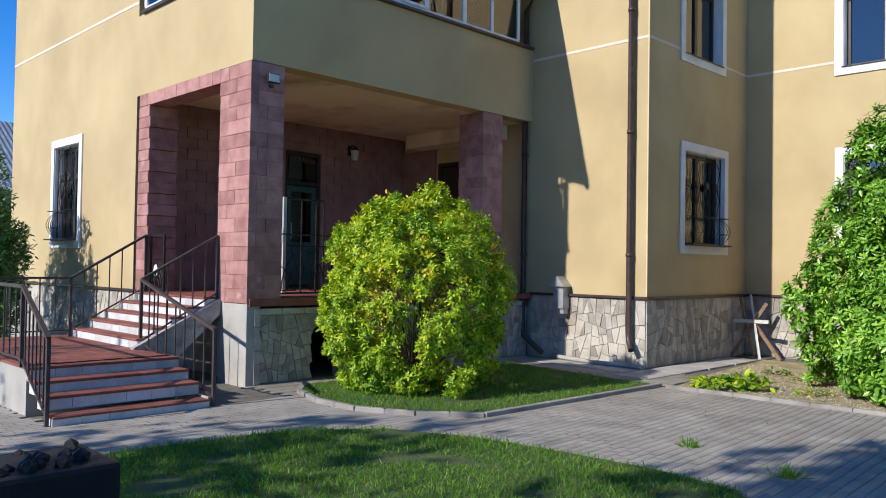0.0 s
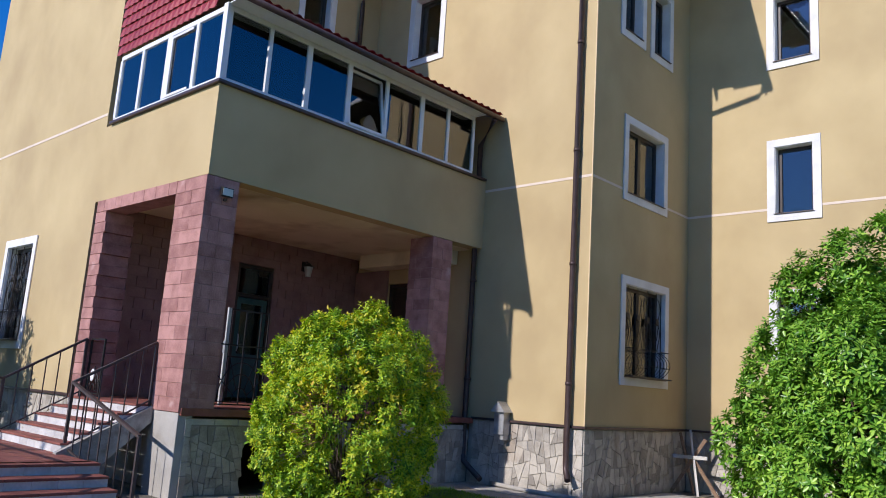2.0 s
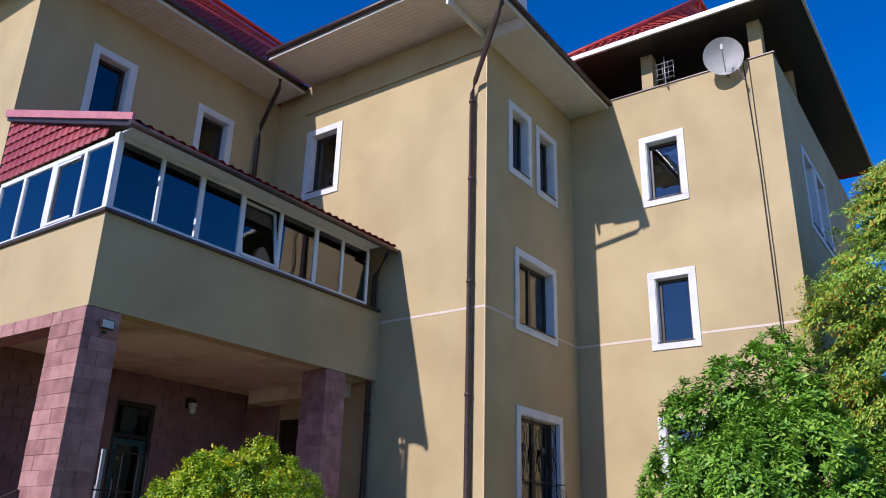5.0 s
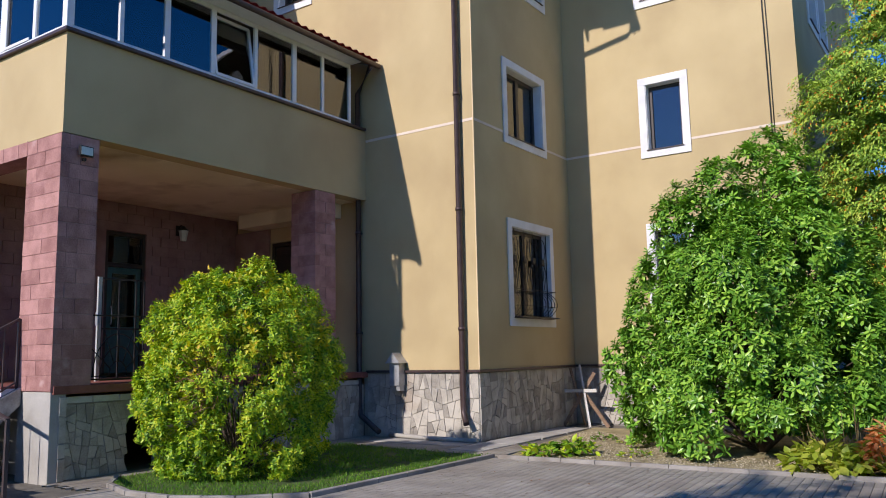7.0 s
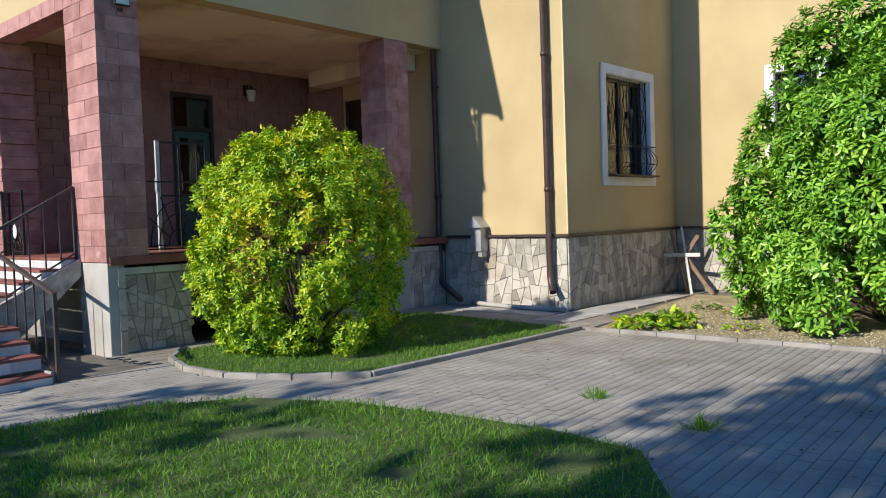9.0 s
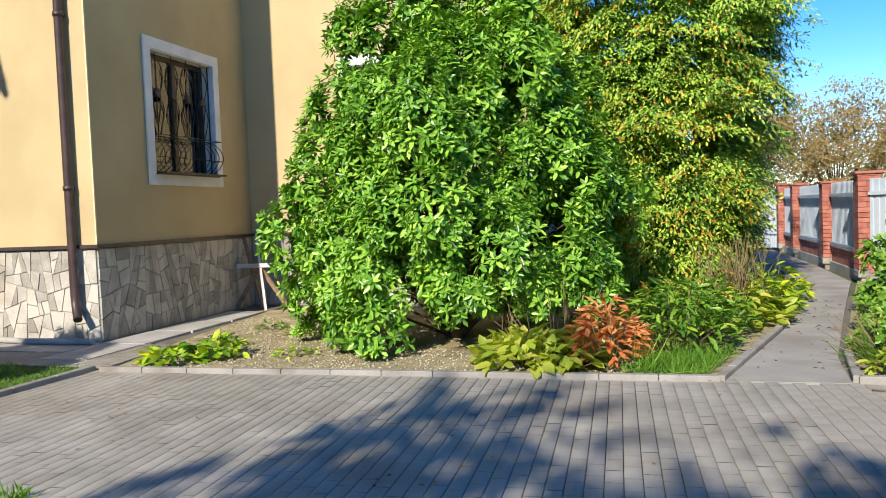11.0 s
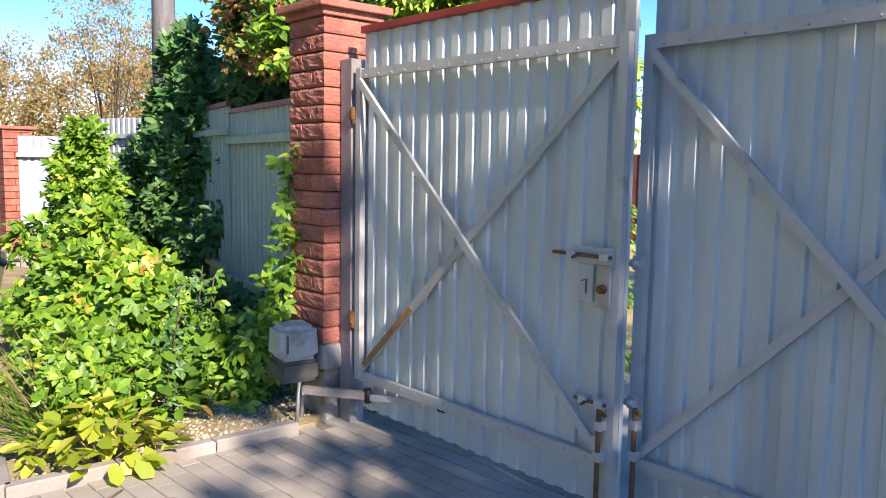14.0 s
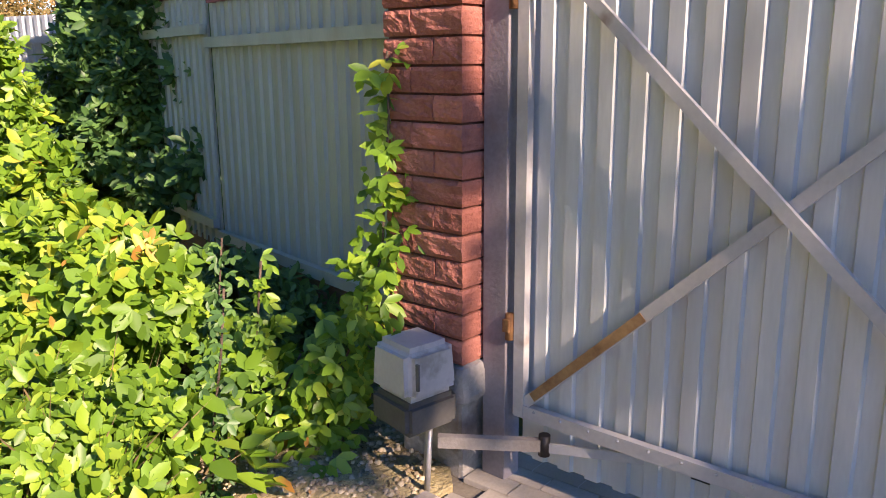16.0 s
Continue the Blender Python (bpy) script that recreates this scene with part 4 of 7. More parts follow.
for a, b in zip(X0, X0[1:]):
    bm = B()
    box(bm, a + 0.04, 0.02, 0.11, b - 0.04, 0.026, H1 - 0.05)
    part("pane", bm, VER_GLASS, front).visible_shadow = False
bm = B()
box(bm, -0.09, -0.03, 0.05, 0.03, 0.04, H1 + 0.02, 0.008)
part("corner_post", bm, PVC, ver, "white corner post")


def wavy(bm, o, u, v, length, run, pitch, amp, steps=0, step=0.0):
    """A corrugated sheet: waves along u, over length; run along v; steps: tile courses along v."""
    o, u, v = Vector(o), Vector(u).normalized(), Vector(v).normalized()
    nrm = u.cross(v).normalized()
    nu = max(2, int(length / pitch * 6))
    rows = [(0.0, 0.0), (run, 0.0)] if not steps else sum([[(run * i / steps, step), (run * (i + 1) / steps - 0.004, 0.0)] for i in range(steps)], [])
    grid = []
    for d, lift in rows:
        grid.append([bm.verts.new(o + u * (length * i / nu) + v * d + nrm * (lift + amp * (0.5 + 0.5 * math.cos(math.tau * (length * i / nu) / pitch)))) for i in range(nu + 1)])
    for a, b in zip(grid, grid[1:]):
        for i in range(nu):
            bm.faces.new((a[i], a[i + 1], b[i + 1], b[i]))
    return bm


# roof of the veranda, from the wall down to its eaves
hi, lo = Vector((X_T - X_P + 0.02, -0.1, 2.78)), Vector((0.47, -0.1, 1.4))
bm = B()
dv = lo - hi
wavy(bm, hi, (0, 1, 0), dv, 6.43, dv.length, 0.2, 0.035, 12, 0.02)
bmesh.ops.solidify(bm, geom=bm.faces[:], thickness=0.01)
part("roof_sheet", bm, ROOF_DARKRED, ver, "dark red metal tile sheet")
bm = B()
solid(bm, [hi + Vector((0, 0.02, -0.04)), lo + Vector((-0.06, 0.02, -0.04)), lo + Vector((-0.06, 0.02, -0.12)), hi + Vector((0, 0.02, -0.14))], (0, 6.35, 0))
part("roof_board", bm, DARK_FRAME, ver)
bm = B()
solid(bm, [hi + Vector((0, -0.03, 0.08)), lo + Vector((0, -0.03, 0.07)), lo + Vector((0, -0.03, -0.05)), hi + Vector((0, -0.03, -0.07))], (0, 0.05, 0))
part("roof_verge", bm, material("verge_pink", (0.5, 0.16, 0.17), (0.6, 0.24, 0.24), 0.4, bump=0.05), ver, "pinkish red verge trim")
bm = B()
L = 3.35
for i in range(34):
    x = -3.72 + i * 0.1
    zt = 2.66 + (x + 3.8) * (-1.42 / 4.24)
    z = H1 + 0.06
    j = 0
    while z < zt - 0.02:
        z2 = min(z + 0.19, zt)
        off = 0.012 + 0.014 * math.cos(math.tau * i / 2)
        solid(bm, [(x, -0.02 - off, z), (x + 0.1, -0.02 - (0.024 - off), z), (x + 0.1, -0.005, z2), (x, -0.005, z2)], (0, 0.02, 0))
        z += 0.19
part("gable_cladding", bm, ROOF_DARKRED, ver, "red metal tile cladding in the gable")
bm = B()
tube(bm, [(0.44, -0.14, 1.30), (0.44, 6.33, 1.27)], 0.055, 8)
part("gutter", bm, BROWN_METAL, ver, "dark brown gutter")
bm = B()
box(bm, -0.02, 0.0, H1 + 0.005, 0.36, 5.98, H1 + 0.02)
part("eaves_board", bm, PVC, ver)
bm = B()
box(bm, -3.8, 0.5, -0.05, -0.1, 6.3, 0.0)
part("veranda_floor", bm, ROOM, ver)


# ---- eaves, soffits, roofs, gutters ----
def soffit(name, x0, y0, x1, y1, z, along, label="white boarded soffit under the eaves"):
    bm = B()
    if along == "x":
        n = max(1, round((y1 - y0) / 0.12))
        for i in range(n):
            a = y0 + (y1 - y0) * i / n
            box(bm, x0, a + 0.004, z, x1, a + (y1 - y0) / n - 0.004, z + 0.012)
    else:
        n = max(1, round((x1 - x0) / 0.12))
        for i in range(n):
            a = x0 + (x1 - x0) * i / n
            box(bm, a + 0.004, y0, z, a + (x1 - x0) / n - 0.004, y1, z + 0.012)
    box(bm, x0, y0, z + 0.02, x1, y1, z + 0.1)
    return structure(name, bm, SOFFIT, label)


EX = X_E + 1.0
TX, TY = X_T + 1.0, Y_P - 0.92
soffit("soffit_main", TX + 0.1, 10.86, X_E + 0.3, Y_F - 0.0, TOP_F, "x")
soffit("soffit_side", X_E, Y_F + 0.02, EX, Y_W, TOP_E, "x")
soffit("soffit_corner", X_E - 0.05, 10.95, EX, Y_F + 0.015, TOP_E + 0.3, "x")
soffit("soffit_wing_side", X_T, TY, TX, Y_F - 0.2, TOP_T, "x")
soffit("soffit_wing_front", -21.2, TY, X_T, Y_P, TOP_T, "x")
bm = B()
box(bm, TX + 0.1, 10.80, TOP_F - 0.02, X_E - 0.1, 10.858, TOP_F + 0.16)
box(bm, EX + 0.002, 10.9, TOP_E - 0.02, EX + 0.05, Y_W - 0.002, TOP_E + 0.16)
box(bm, X_E + 0.302, 10.88, TOP_E + 0.27, EX - 0.001, 10.94, TOP_F + 0.16)
box(bm, X_E - 0.05, 10.95, TOP_E + 0.41, EX - 0.001, Y_F, TOP_F - 0.005)
box(bm, X_E + 0.002, Y_F - 0.03, TOP_E - 0.01, EX - 0.001, Y_F + 0.018, TOP_E + 0.298)
box(bm, X_E - 0.1, 10.86, TOP_E + 0.11, X_E - 0.05, Y_F, TOP_F + 0.1)
box(bm, TX + 0.002, TY, TOP_T - 0.02, TX + 0.05, Y_F - 0.2, TOP_T + 0.16)
box(bm, -21.25, TY - 0.05, TOP_T - 0.02, TX + 0.05, TY - 0.002, TOP_T + 0.16)
box(bm, X_T, Y_F - 0.19, TOP_T, TX + 0.05, Y_F - 0.15, TOP_T + 0.16)
structure("trim_fascia", bm, SOFFIT, "white fascia boards")


def roof(name, corners, ridge, mat, label, z):
    """A hipped metal tile roof: eaves rectangle at z, ridge line as two points."""
    g = structure(name, B(), mat, label)
    x0, y0, x1, y1 = corners
    a, b = Vector(ridge[0]), Vector(ridge[1])
    c = [Vector((x0, y0, z)), Vector((x1, y0, z)), Vector((x1, y1, z)), Vector((x0, y1, z))]
    for face in ([c[0], c[1], b, a], [c[1], c[2], b], [c[2], c[3], a, b], [c[3], c[0], a]):
        bm = B()
        e = (face[1] - face[0])
        u = e.normalized()
        top = face[2]
        foot = face[0] + u * (top - face[0]).dot(u)
        v = top - foot
        run = v.length
        v.normalize()
        nrm = u.cross(v)
        n = max(2, int(run / 0.35))
        for i in range(n):
            s0, s1 = i / n, (i + 1) / n
            left0, right0 = face[0].lerp(face[-1], s0), face[1].lerp(face[2], s0)
            left1, right1 = face[0].lerp(face[-1], s1), face[1].lerp(face[2], s1)
            m = max(1, int((right0 - left0).length / 0.1))
            pa = [bm.verts.new(left0.lerp(right0, j / m) + nrm * (0.035 + 0.012 * math.cos(math.pi * j))) for j in range(m + 1)]
            pb = [bm.verts.new(left1.lerp(right1, j / m) + nrm * (0.005 + 0.012 * math.cos(math.pi * j))) for j in range(m + 1)]
            for j in range(m):
                bm.faces.new((pa[j], pa[j + 1], pb[j + 1], pb[j]))
        part("roof_slope", bm, mat, g)
    bm = B()
    for p, q in ((a, b), (c[0], a), (c[1], b), (c[2], b), (c[3], a)):
        if (p - q).length > 0.05:
            tube(bm, [p + Vector((0, 0, 0.03)), q + Vector((0, 0, 0.03))], 0.07, 6)
    part("ridge_cap", bm, mat, g)
    return g


roof("roof_wing", (-21.25, TY - 0.05, TX + 0.05, 24), ((-16.8, 9.4, 17.0), (-16.8, 20, 17.0)), ROOF_RED, "red metal tile hipped roof of the wing", TOP_T + 0.17)
roof("roof_main", (TX + 0.1, 10.8, X_E, 22), ((-11.5, 15.5, 15.0), (-9.0, 15.5, 15.0)), ROOF_RED, "red metal tile hipped roof of the main block", TOP_F + 0.17)
roof("roof_side", (X_E + 0.3, Y_F + 0.05, EX + 0.05, 20), ((-6.7, 13.2, 12.4), (-6.7, 18, 12.4)), ROOF_RED, "red metal tile roof above the side wall", TOP_E + 0.17)
roof("roof_east", (X_E - 0.5, 15.55, -1.3, 26.6), ((-4.4, 19.6, 16.6), (-4.4, 22, 16.6)), ROOF_RED, "red metal tile hipped roof of the east block", 13.1)
bm = B()
box(bm, X_E - 0.5, 15.5, 13.0, -1.25, 15.56, 13.12)
box(bm, -1.3, 15.56, 13.0, -1.25, 26, 13.12)
structure("trim_east_fascia", bm, PVC, "white fascia above the attic opening")
bm = B()
box(bm, X_E - 0.45, 15.56, 13.02, -1.31, 26, 13.07)
structure("ceiling_attic", bm, DARK_FRAME, "dark boarded underside of the attic roof")
bm = B()
for x in (-6.9, -4.95, -2.4):
    box(bm, x - 0.14, Y_W + 0.02, TOP_W + 0.001, x + 0.14, Y_W + 0.34, 13.02)
box(bm, -6.0, Y_W + 2.6, TOP_W, -2.1, Y_W + 2.7, 13.02)
structure("attic_post", bm, STUCCO, "ochre posts of the open attic gallery")
bm = B()
box(bm, X_E, Y_W - 0.03, TOP_W, -2.03, Y_W + 0.4, TOP_W + 0.03)
structure("trim_parapet", bm, BROWN_METAL, "brown metal capping on the parapet")


def pipe(name, label, pts, r=0.055, clips=()):
    g = thing(name, label, "drainpipe", pose(*pts[-1]))
    o = Vector(pts[-1])
    bm = B()
    tube(bm, [Vector(p) - o for p in pts], r, 10)
    run = part("pipe", bm, BROWN_METAL, g)
    for c in clips:
        bm = B()
        tube(bm, [Vector(c) - o - Vector((0, 0, 0.03)), Vector(c) - o + Vector((0, 0, 0.03))], r + 0.012, 10)
        box(bm, c[0] - o.x - 0.02, c[1] - o.y, c[2] - o.z - 0.02, c[0] - o.x + 0.02, c[1] - o.y + 0.1, c[2] - o.z + 0.02)
        part("clip", bm, BROWN_METAL, run)
    return g


px, py = -7.33, Y_F - 0.1
pipe("drainpipe", "brown metal drainpipe on the corner of the main wall", [(EX + 0.02, 11.2, TOP_E + 0.1), (EX + 0.0, 11.22, TOP_E - 0.12), (EX - 0.1, 11.26, TOP_E - 0.24), (-7.22, py - 0.06, 10.84), (px, py, 10.6), (px, py, 0.62), (px + 0.01, py, 0.5), (px + 0.13, py - 0.12, 0.32)],
     clips=[(px, py, z) for z in (2.0, 4.2, 6.4, 8.6, 10.4)])
qx = -9.75
pipe("drainpipe", "brown metal drainpipe in the shaded angle beside the porch", [(X_P + 0.44, Y_F - 0.35, 7.3), (qx, py, 6.9), (qx, py, 0.55), (qx + 0.05, py - 0.02, 0.4), (qx + 0.6, py - 0.15, 0.12)],
     clips=[(qx, py, z) for z in (2.0, 4.0, 6.0)])
pipe("drainpipe", "brown metal drainpipe at the inner corner above the veranda", [(TX + 0.02, 11.3, TOP_T), (TX - 0.05, 11.35, TOP_T - 0.2), (X_T + 0.2, 11.55, 11.3), (X_T + 0.1, 11.6, 11.0), (X_T + 0.1, 11.6, 8.7)])
for nm, p, q in (("main", (TX + 0.1, 10.74, TOP_F + 0.12), (X_E - 0.1, 10.74, TOP_F + 0.1)), ("side", (EX + 0.1, 10.85, TOP_E + 0.12), (EX + 0.1, Y_W - 0.02, TOP_E + 0.1)),
                 ("wing", (TX + 0.1, TY, TOP_T + 0.12), (TX + 0.1, Y_F - 0.2, TOP_T + 0.1)), ("front", (-21.2, TY - 0.11, TOP_T + 0.12), (TX + 0.1, TY - 0.11, TOP_T + 0.1))):
    g = thing("gutter", "dark brown metal gutter along the eaves", "gutter", pose(*p))
    bm = B()
    tube(bm, [(0, 0, 0), Vector(q) - Vector(p)], 0.065, 8)
    part("channel", bm, BROWN_METAL, g)


# ---- ground ----
bm = B()
box(bm, -400, -400, -0.6, 400, 400, -0.07)
structure("ground", bm, FIELD, "flat rough grassland to the horizon")
bm = B()
box(bm, -14, -12, -0.065, 3.6, 17, -0.022)
structure("ground_bedding", bm, JOINT_SAND, "dark sand between the pavers")

LAWN_A = [(-9.2, 6.6), (-8.7, 6.15), (-7.95, 5.9), (-7.2, 5.92), (-6.5, 6.25), (-5.92, 6.8), (-5.86, 8.5), (-5.8, 10.6), (-7.4, 10.75), (-8.95, 10.9), (-9.2, 10.6)]
LAWN_B = [(-6.85, 1.4), (-6.88, 2.8), (-6.85, 3.6), (-6.65, 4.7), (-6.1, 5.45), (-5.2, 5.85), (-4.2, 6.02), (-3.3, 6.1), (-2.5, 6.0), (-1.95, 5.3), (-1.5, 4.3), (-1.3, 2.0), (-1.3, -5), (-6.85, -5)]
BED_C = [(-5.6, 10.6), (-2.6, 10.66), (0.38, 10.68), (0.76, 11.95), (1.2, 13.4), (1.7, 15.3), (2.1, 18.0), (2.3, 20.5), (2.5, 26), (-1.9, 26), (-1.9, 15.6), (-6.25, 15.4), (-5.95, 12.5)]
BED_E = [(1.5, 10.72), (3.1, 10.7), (3.5, 11.1), (4.0, 13.6), (4.4, 16.5), (4.1, 17.8), (3.3, 19.1), (2.7, 16.6), (2.15, 14.2), (1.62, 11.8)]
PATH_S = [(0.45, 10.66), (1.42, 10.66), (1.54, 11.8), (2.07, 14.2), (2.62, 16.6), (3.2, 19.1), (3.3, 23), (3.2, 29), (2.55, 29), (2.38, 20.5), (2.18, 18.0), (1.78, 15.3), (1.28, 13.4), (0.84, 11.95)]


def inside(x, y, poly):
    hit = False
    for (xa, ya), (xb, yb) in zip(poly, poly[1:] + poly[:1]):
        if (ya > y) != (yb > y) and x < (xb - xa) * (y - ya) / (yb - ya) + xa:
            hit = not hit
    return hit


for name, poly, mat, h, label in (("lawn_bush", LAWN_A, GRASS_SOIL, 0.02, "turf bed under the lime bush"), ("lawn_front", LAWN_B, GRASS_SOIL, 0.02, "shaded turf of the front lawn"),
                                  ("bed_shrubs", BED_C, SOIL, 0.01, "gravelly soil of the shrub bed"), ("bed_fence", BED_E, SOIL, 0.01, "gravelly soil of the bed along the fence")):
    bm = B()
    prism(bm, poly, -0.06, h)
    structure(name, bm, mat, label)
bm = B()
prism(bm, PATH_S, -0.06, 0.002)
structure("path", bm, PATH_TOP, "worn smooth grey paving of the garden path")


def kerb(name, pts, label, closed=False, top=0.055, width=0.075, piece=0.5):
    g = thing(name, label, "kerb", group="kerbs of the beds and lawns")
    for a, b in zip(pts, pts[1:] + (pts[:1] if closed else [])):
        a, b = Vector((*a, 0)), Vector((*b, 0))
        n = max(1, round((b - a).length / piece))
        for i in range(n):
            p, q = a.lerp(b, i / n), a.lerp(b, (i + 1) / n)
            d = (q - p).normalized() * 0.004
            bm = B()
            bar(bm, p + d + Vector((0, 0, (top - 0.1) / 2)), q - d + Vector((0, 0, (top - 0.1) / 2)), width, top + 0.1)
            bmesh.ops.bevel(bm, geom=[e for e in bm.edges if e.verts[0].co.z > 0 and e.verts[1].co.z > 0], offset=0.008, segments=1, affect="EDGES")
            part("kerbstone", bm, KERB, g)
    return g


kerb("kerb", LAWN_A[:8], "pale concrete kerb round the bush bed")
kerb("kerb", LAWN_A[7:], "low concrete edging at the back of the bush bed", top=0.02)
kerb("kerb", LAWN_B[:12], "thin concrete edging of the front lawn", top=0.015)
kerb("kerb", [(-5.68, 10.57), (-2.6, 10.63), (0.41, 10.65), (0.79, 11.93), (1.23, 13.4), (1.73, 15.3), (2.14, 18.0), (2.34, 20.5)], "pale concrete kerb of the shrub bed and path", top=0.05)
kerb("kerb", [(1.66, 12.0), (1.47, 10.68), (2.95, 10.66)], "pale concrete kerb of the fence bed", top=0.06)

# concrete apron round the house
g = thing("apron", "grey concrete slabs along the house wall", "paving")
slabs = [(-6.95 + 0.003, 11.1 + i * 1.05, -6.3, 12.1 + i * 1.05) for i in range(4)] + [(-9.0 + i * 0.67, 11.55, -8.34 + i * 0.67, 12.2) for i in range(3)]
for a in slabs:
    bm = B()
    box(bm, a[0], a[1], -0.05, a[2], a[3], 0.012, 0.006)
    part("slab", bm, CONCRETE, g)


def paved(x, y):
    if inside(x, y, LAWN_A) or inside(x, y, LAWN_B) or inside(x, y, BED_C) or inside(x, y, BED_E):
        return False
    if x > 3.55 or (y > 10.68 and x > -5.8) or (x < X_P - 0.1 and y > Y_P) or y > 12.25:
        return False
    if x < -8.55 and x > -13.3 and 2.9 < y < 5.9:
        return False
    return True


def paver_mesh(bm_len, wid):
    bm = B()
    box(bm, -wid / 2, -bm_len / 2, -0.04, wid / 2, bm_len / 2, 0.0)
    bmesh.ops.bevel(bm, geom=[e for e in bm.edges if all(v.co.z > -0.01 for v in e.verts) and abs(e.verts[0].co.x - e.verts[1].co.x) < 1e-4], offset=0.004, segments=1, affect="EDGES")
    bmesh.ops.delete(bm, geom=[f for f in bm.faces if f.normal.z < -0.5], context="FACES")
    return bm


# ---- gate, pier and fences ----
PX0, PY0 = 3.16, 10.70


def brick_mesh(lx, ly, h, rough):
    """A brick with rock-faced sides where rough is 1 (sides: -x, -y)."""
    bm = B()
    box(bm, 0, 0, 0, lx, ly, h)
    bmesh.ops.subdivide_edges(bm, edges=bm.edges[:], cuts=5, use_grid_fill=True)
    for v in bm.verts:
        p = v.co
        q = Vector((p.x * 25 + lx * 99, p.y * 25, p.z * 25 + rough))
        inner = min(p.z, h - p.z) > 0.005
        if inner and p.x < 1e-4:
            p.x -= 0.007 + 0.009 * noise.noise(q) + 0.006 * noise.noise(q * 4)
        if inner and p.y < 1e-4:
            p.y -= 0.004 + 0.003 * noise.noise(q)
        if inner and p.x > lx - 1e-4:
            p.x += 0.012 + 0.01 * noise.noise(q)
    return bm


def pier(label, x, y, w, z0, z1, foot, bricks=True, courses=19, m=None):
    g = thing("brick_pier", label, "gate pier" if bricks else "fence pier", m if m is not None else pose(x, y, 0), "brick piers of the gate" if bricks else "brick piers along the path")
    bm = B()
    box(bm, 0.015, 0.015, z0, w - 0.015, w - 0.015, z1)
    part("core", bm, BRICK_JOINT, g)
    ch = (z1 - z0) / courses
    if bricks:
        variants = []
        for s in range(2):
            a = 0.36 * w if s else 0.64 * w
            variants.append([[(0, 0, w * (0.64 if s else 0.36), a)], [(w * (0.64 if s else 0.36), 0, w, w * 0.5)], [(0, a, w * 0.5, w)], [(w * 0.5, w * 0.5, w, w)]])
        shared = {}
        for i in range(courses):
            for j, (c,) in enumerate(variants[i % 2]):
                key = (i % 4, j)
                if key not in shared:
                    b2 = brick_mesh(c[2] - c[0] - 0.008, c[3] - c[1] - 0.008, ch - 0.009, i * 7.7 + j)
                    ob = part("brick", b2, BRICK_RED, g)
                    shared[key] = ob.data
                else:
                    ob = part("brick", shared[key], BRICK_RED, g)
                ob.location = (c[0] + 0.004, c[1] + 0.004, z0 + i * ch + 0.0045)
    else:
        bm = B()
        for i in range(courses):
            box(bm, -0.008, -0.008, z0 + i * ch + 0.006, w * 0.64 if i % 2 else w * 0.36, w + 0.008, z0 + (i + 1) * ch - 0.004)
            box(bm, (w * 0.64 if i % 2 else w * 0.36) + 0.008, -0.008, z0 + i * ch + 0.006, w + 0.008, w + 0.008, z0 + (i + 1) * ch - 0.004)
        tagged(part("bricks", bm, BRICK_FAR, g), kind="stuff")
    bm = B()
    box(bm, -0.02, -0.02, z1, w + 0.02, w + 0.02, z1 + 0.04, 0.006)
    box(bm, -0.06, -0.06, z1 + 0.04, w + 0.06, w + 0.06, z1 + 0.085, 0.008)
    part("cap", bm, BRICK_RED, g, "red concrete cap")
    bm = B()
    box(bm, 0.03, 0.03, -0.1, w - 0.03, w - 0.03, z0 - 0.15, 0.02)
    box(bm, -0.02, -0.02, z0 - 0.15, w + 0.02, w + 0.02, z0, 0.03)
    bmesh.ops.subdivide_edges(bm, edges=bm.edges[:], cuts=2, use_grid_fill=True)
    for v in bm.verts:
        v.co += Vector((noise.noise(v.co * 6), noise.noise(v.co * 6 + Vector((9, 0, 0))), noise.noise(v.co * 5))) * 0.02
    part("foot", bm, FOOT, g, "rough weathered concrete foot")
    return g


pier("red rock-faced brick gate pier on a rough concrete foot", PX0, PY0, 0.38, 0.46, 2.34, True)


def corrugated(bm, length, z0, z1, pitch=0.115, deep=0.018, y=0.0):
    """Profiled sheet along +x in the plane y, ribs towards -y."""
    prof = []
    n = int(length / pitch)
    for i in range(n + 1):
        x = i * pitch
        for dx, d in ((0, 0), (pitch * 0.42, 0), (pitch * 0.49, -deep), (pitch * 0.93, -deep)):
            if x + dx <= length:
                prof.append((x + dx, y + d))
    prof.append((length, y))
    a = [bm.verts.new((x, d, z0)) for x, d in prof]
    b = [bm.verts.new((x, d, z1)) for x, d in prof]
    for i in range(len(prof) - 1):
        bm.faces.new((a[i], a[i + 1], b[i + 1], b[i]))
    c = [bm.verts.new((x, d + 0.003, z0)) for x, d in prof]
    e = [bm.verts.new((x, d + 0.003, z1)) for x, d in prof]
    for i in range(len(prof) - 1):
        bm.faces.new((c[i + 1], c[i], e[i], e[i + 1]))
        bm.faces.new((a[i + 1], a[i], c[i], c[i + 1]))
        bm.faces.new((b[i], b[i + 1], e[i + 1], e[i]))
    bm.faces.new((a[0], b[0], e[0], c[0]))
    bm.faces.new((b[-1], a[-1], c[-1], e[-1]))
    return bm


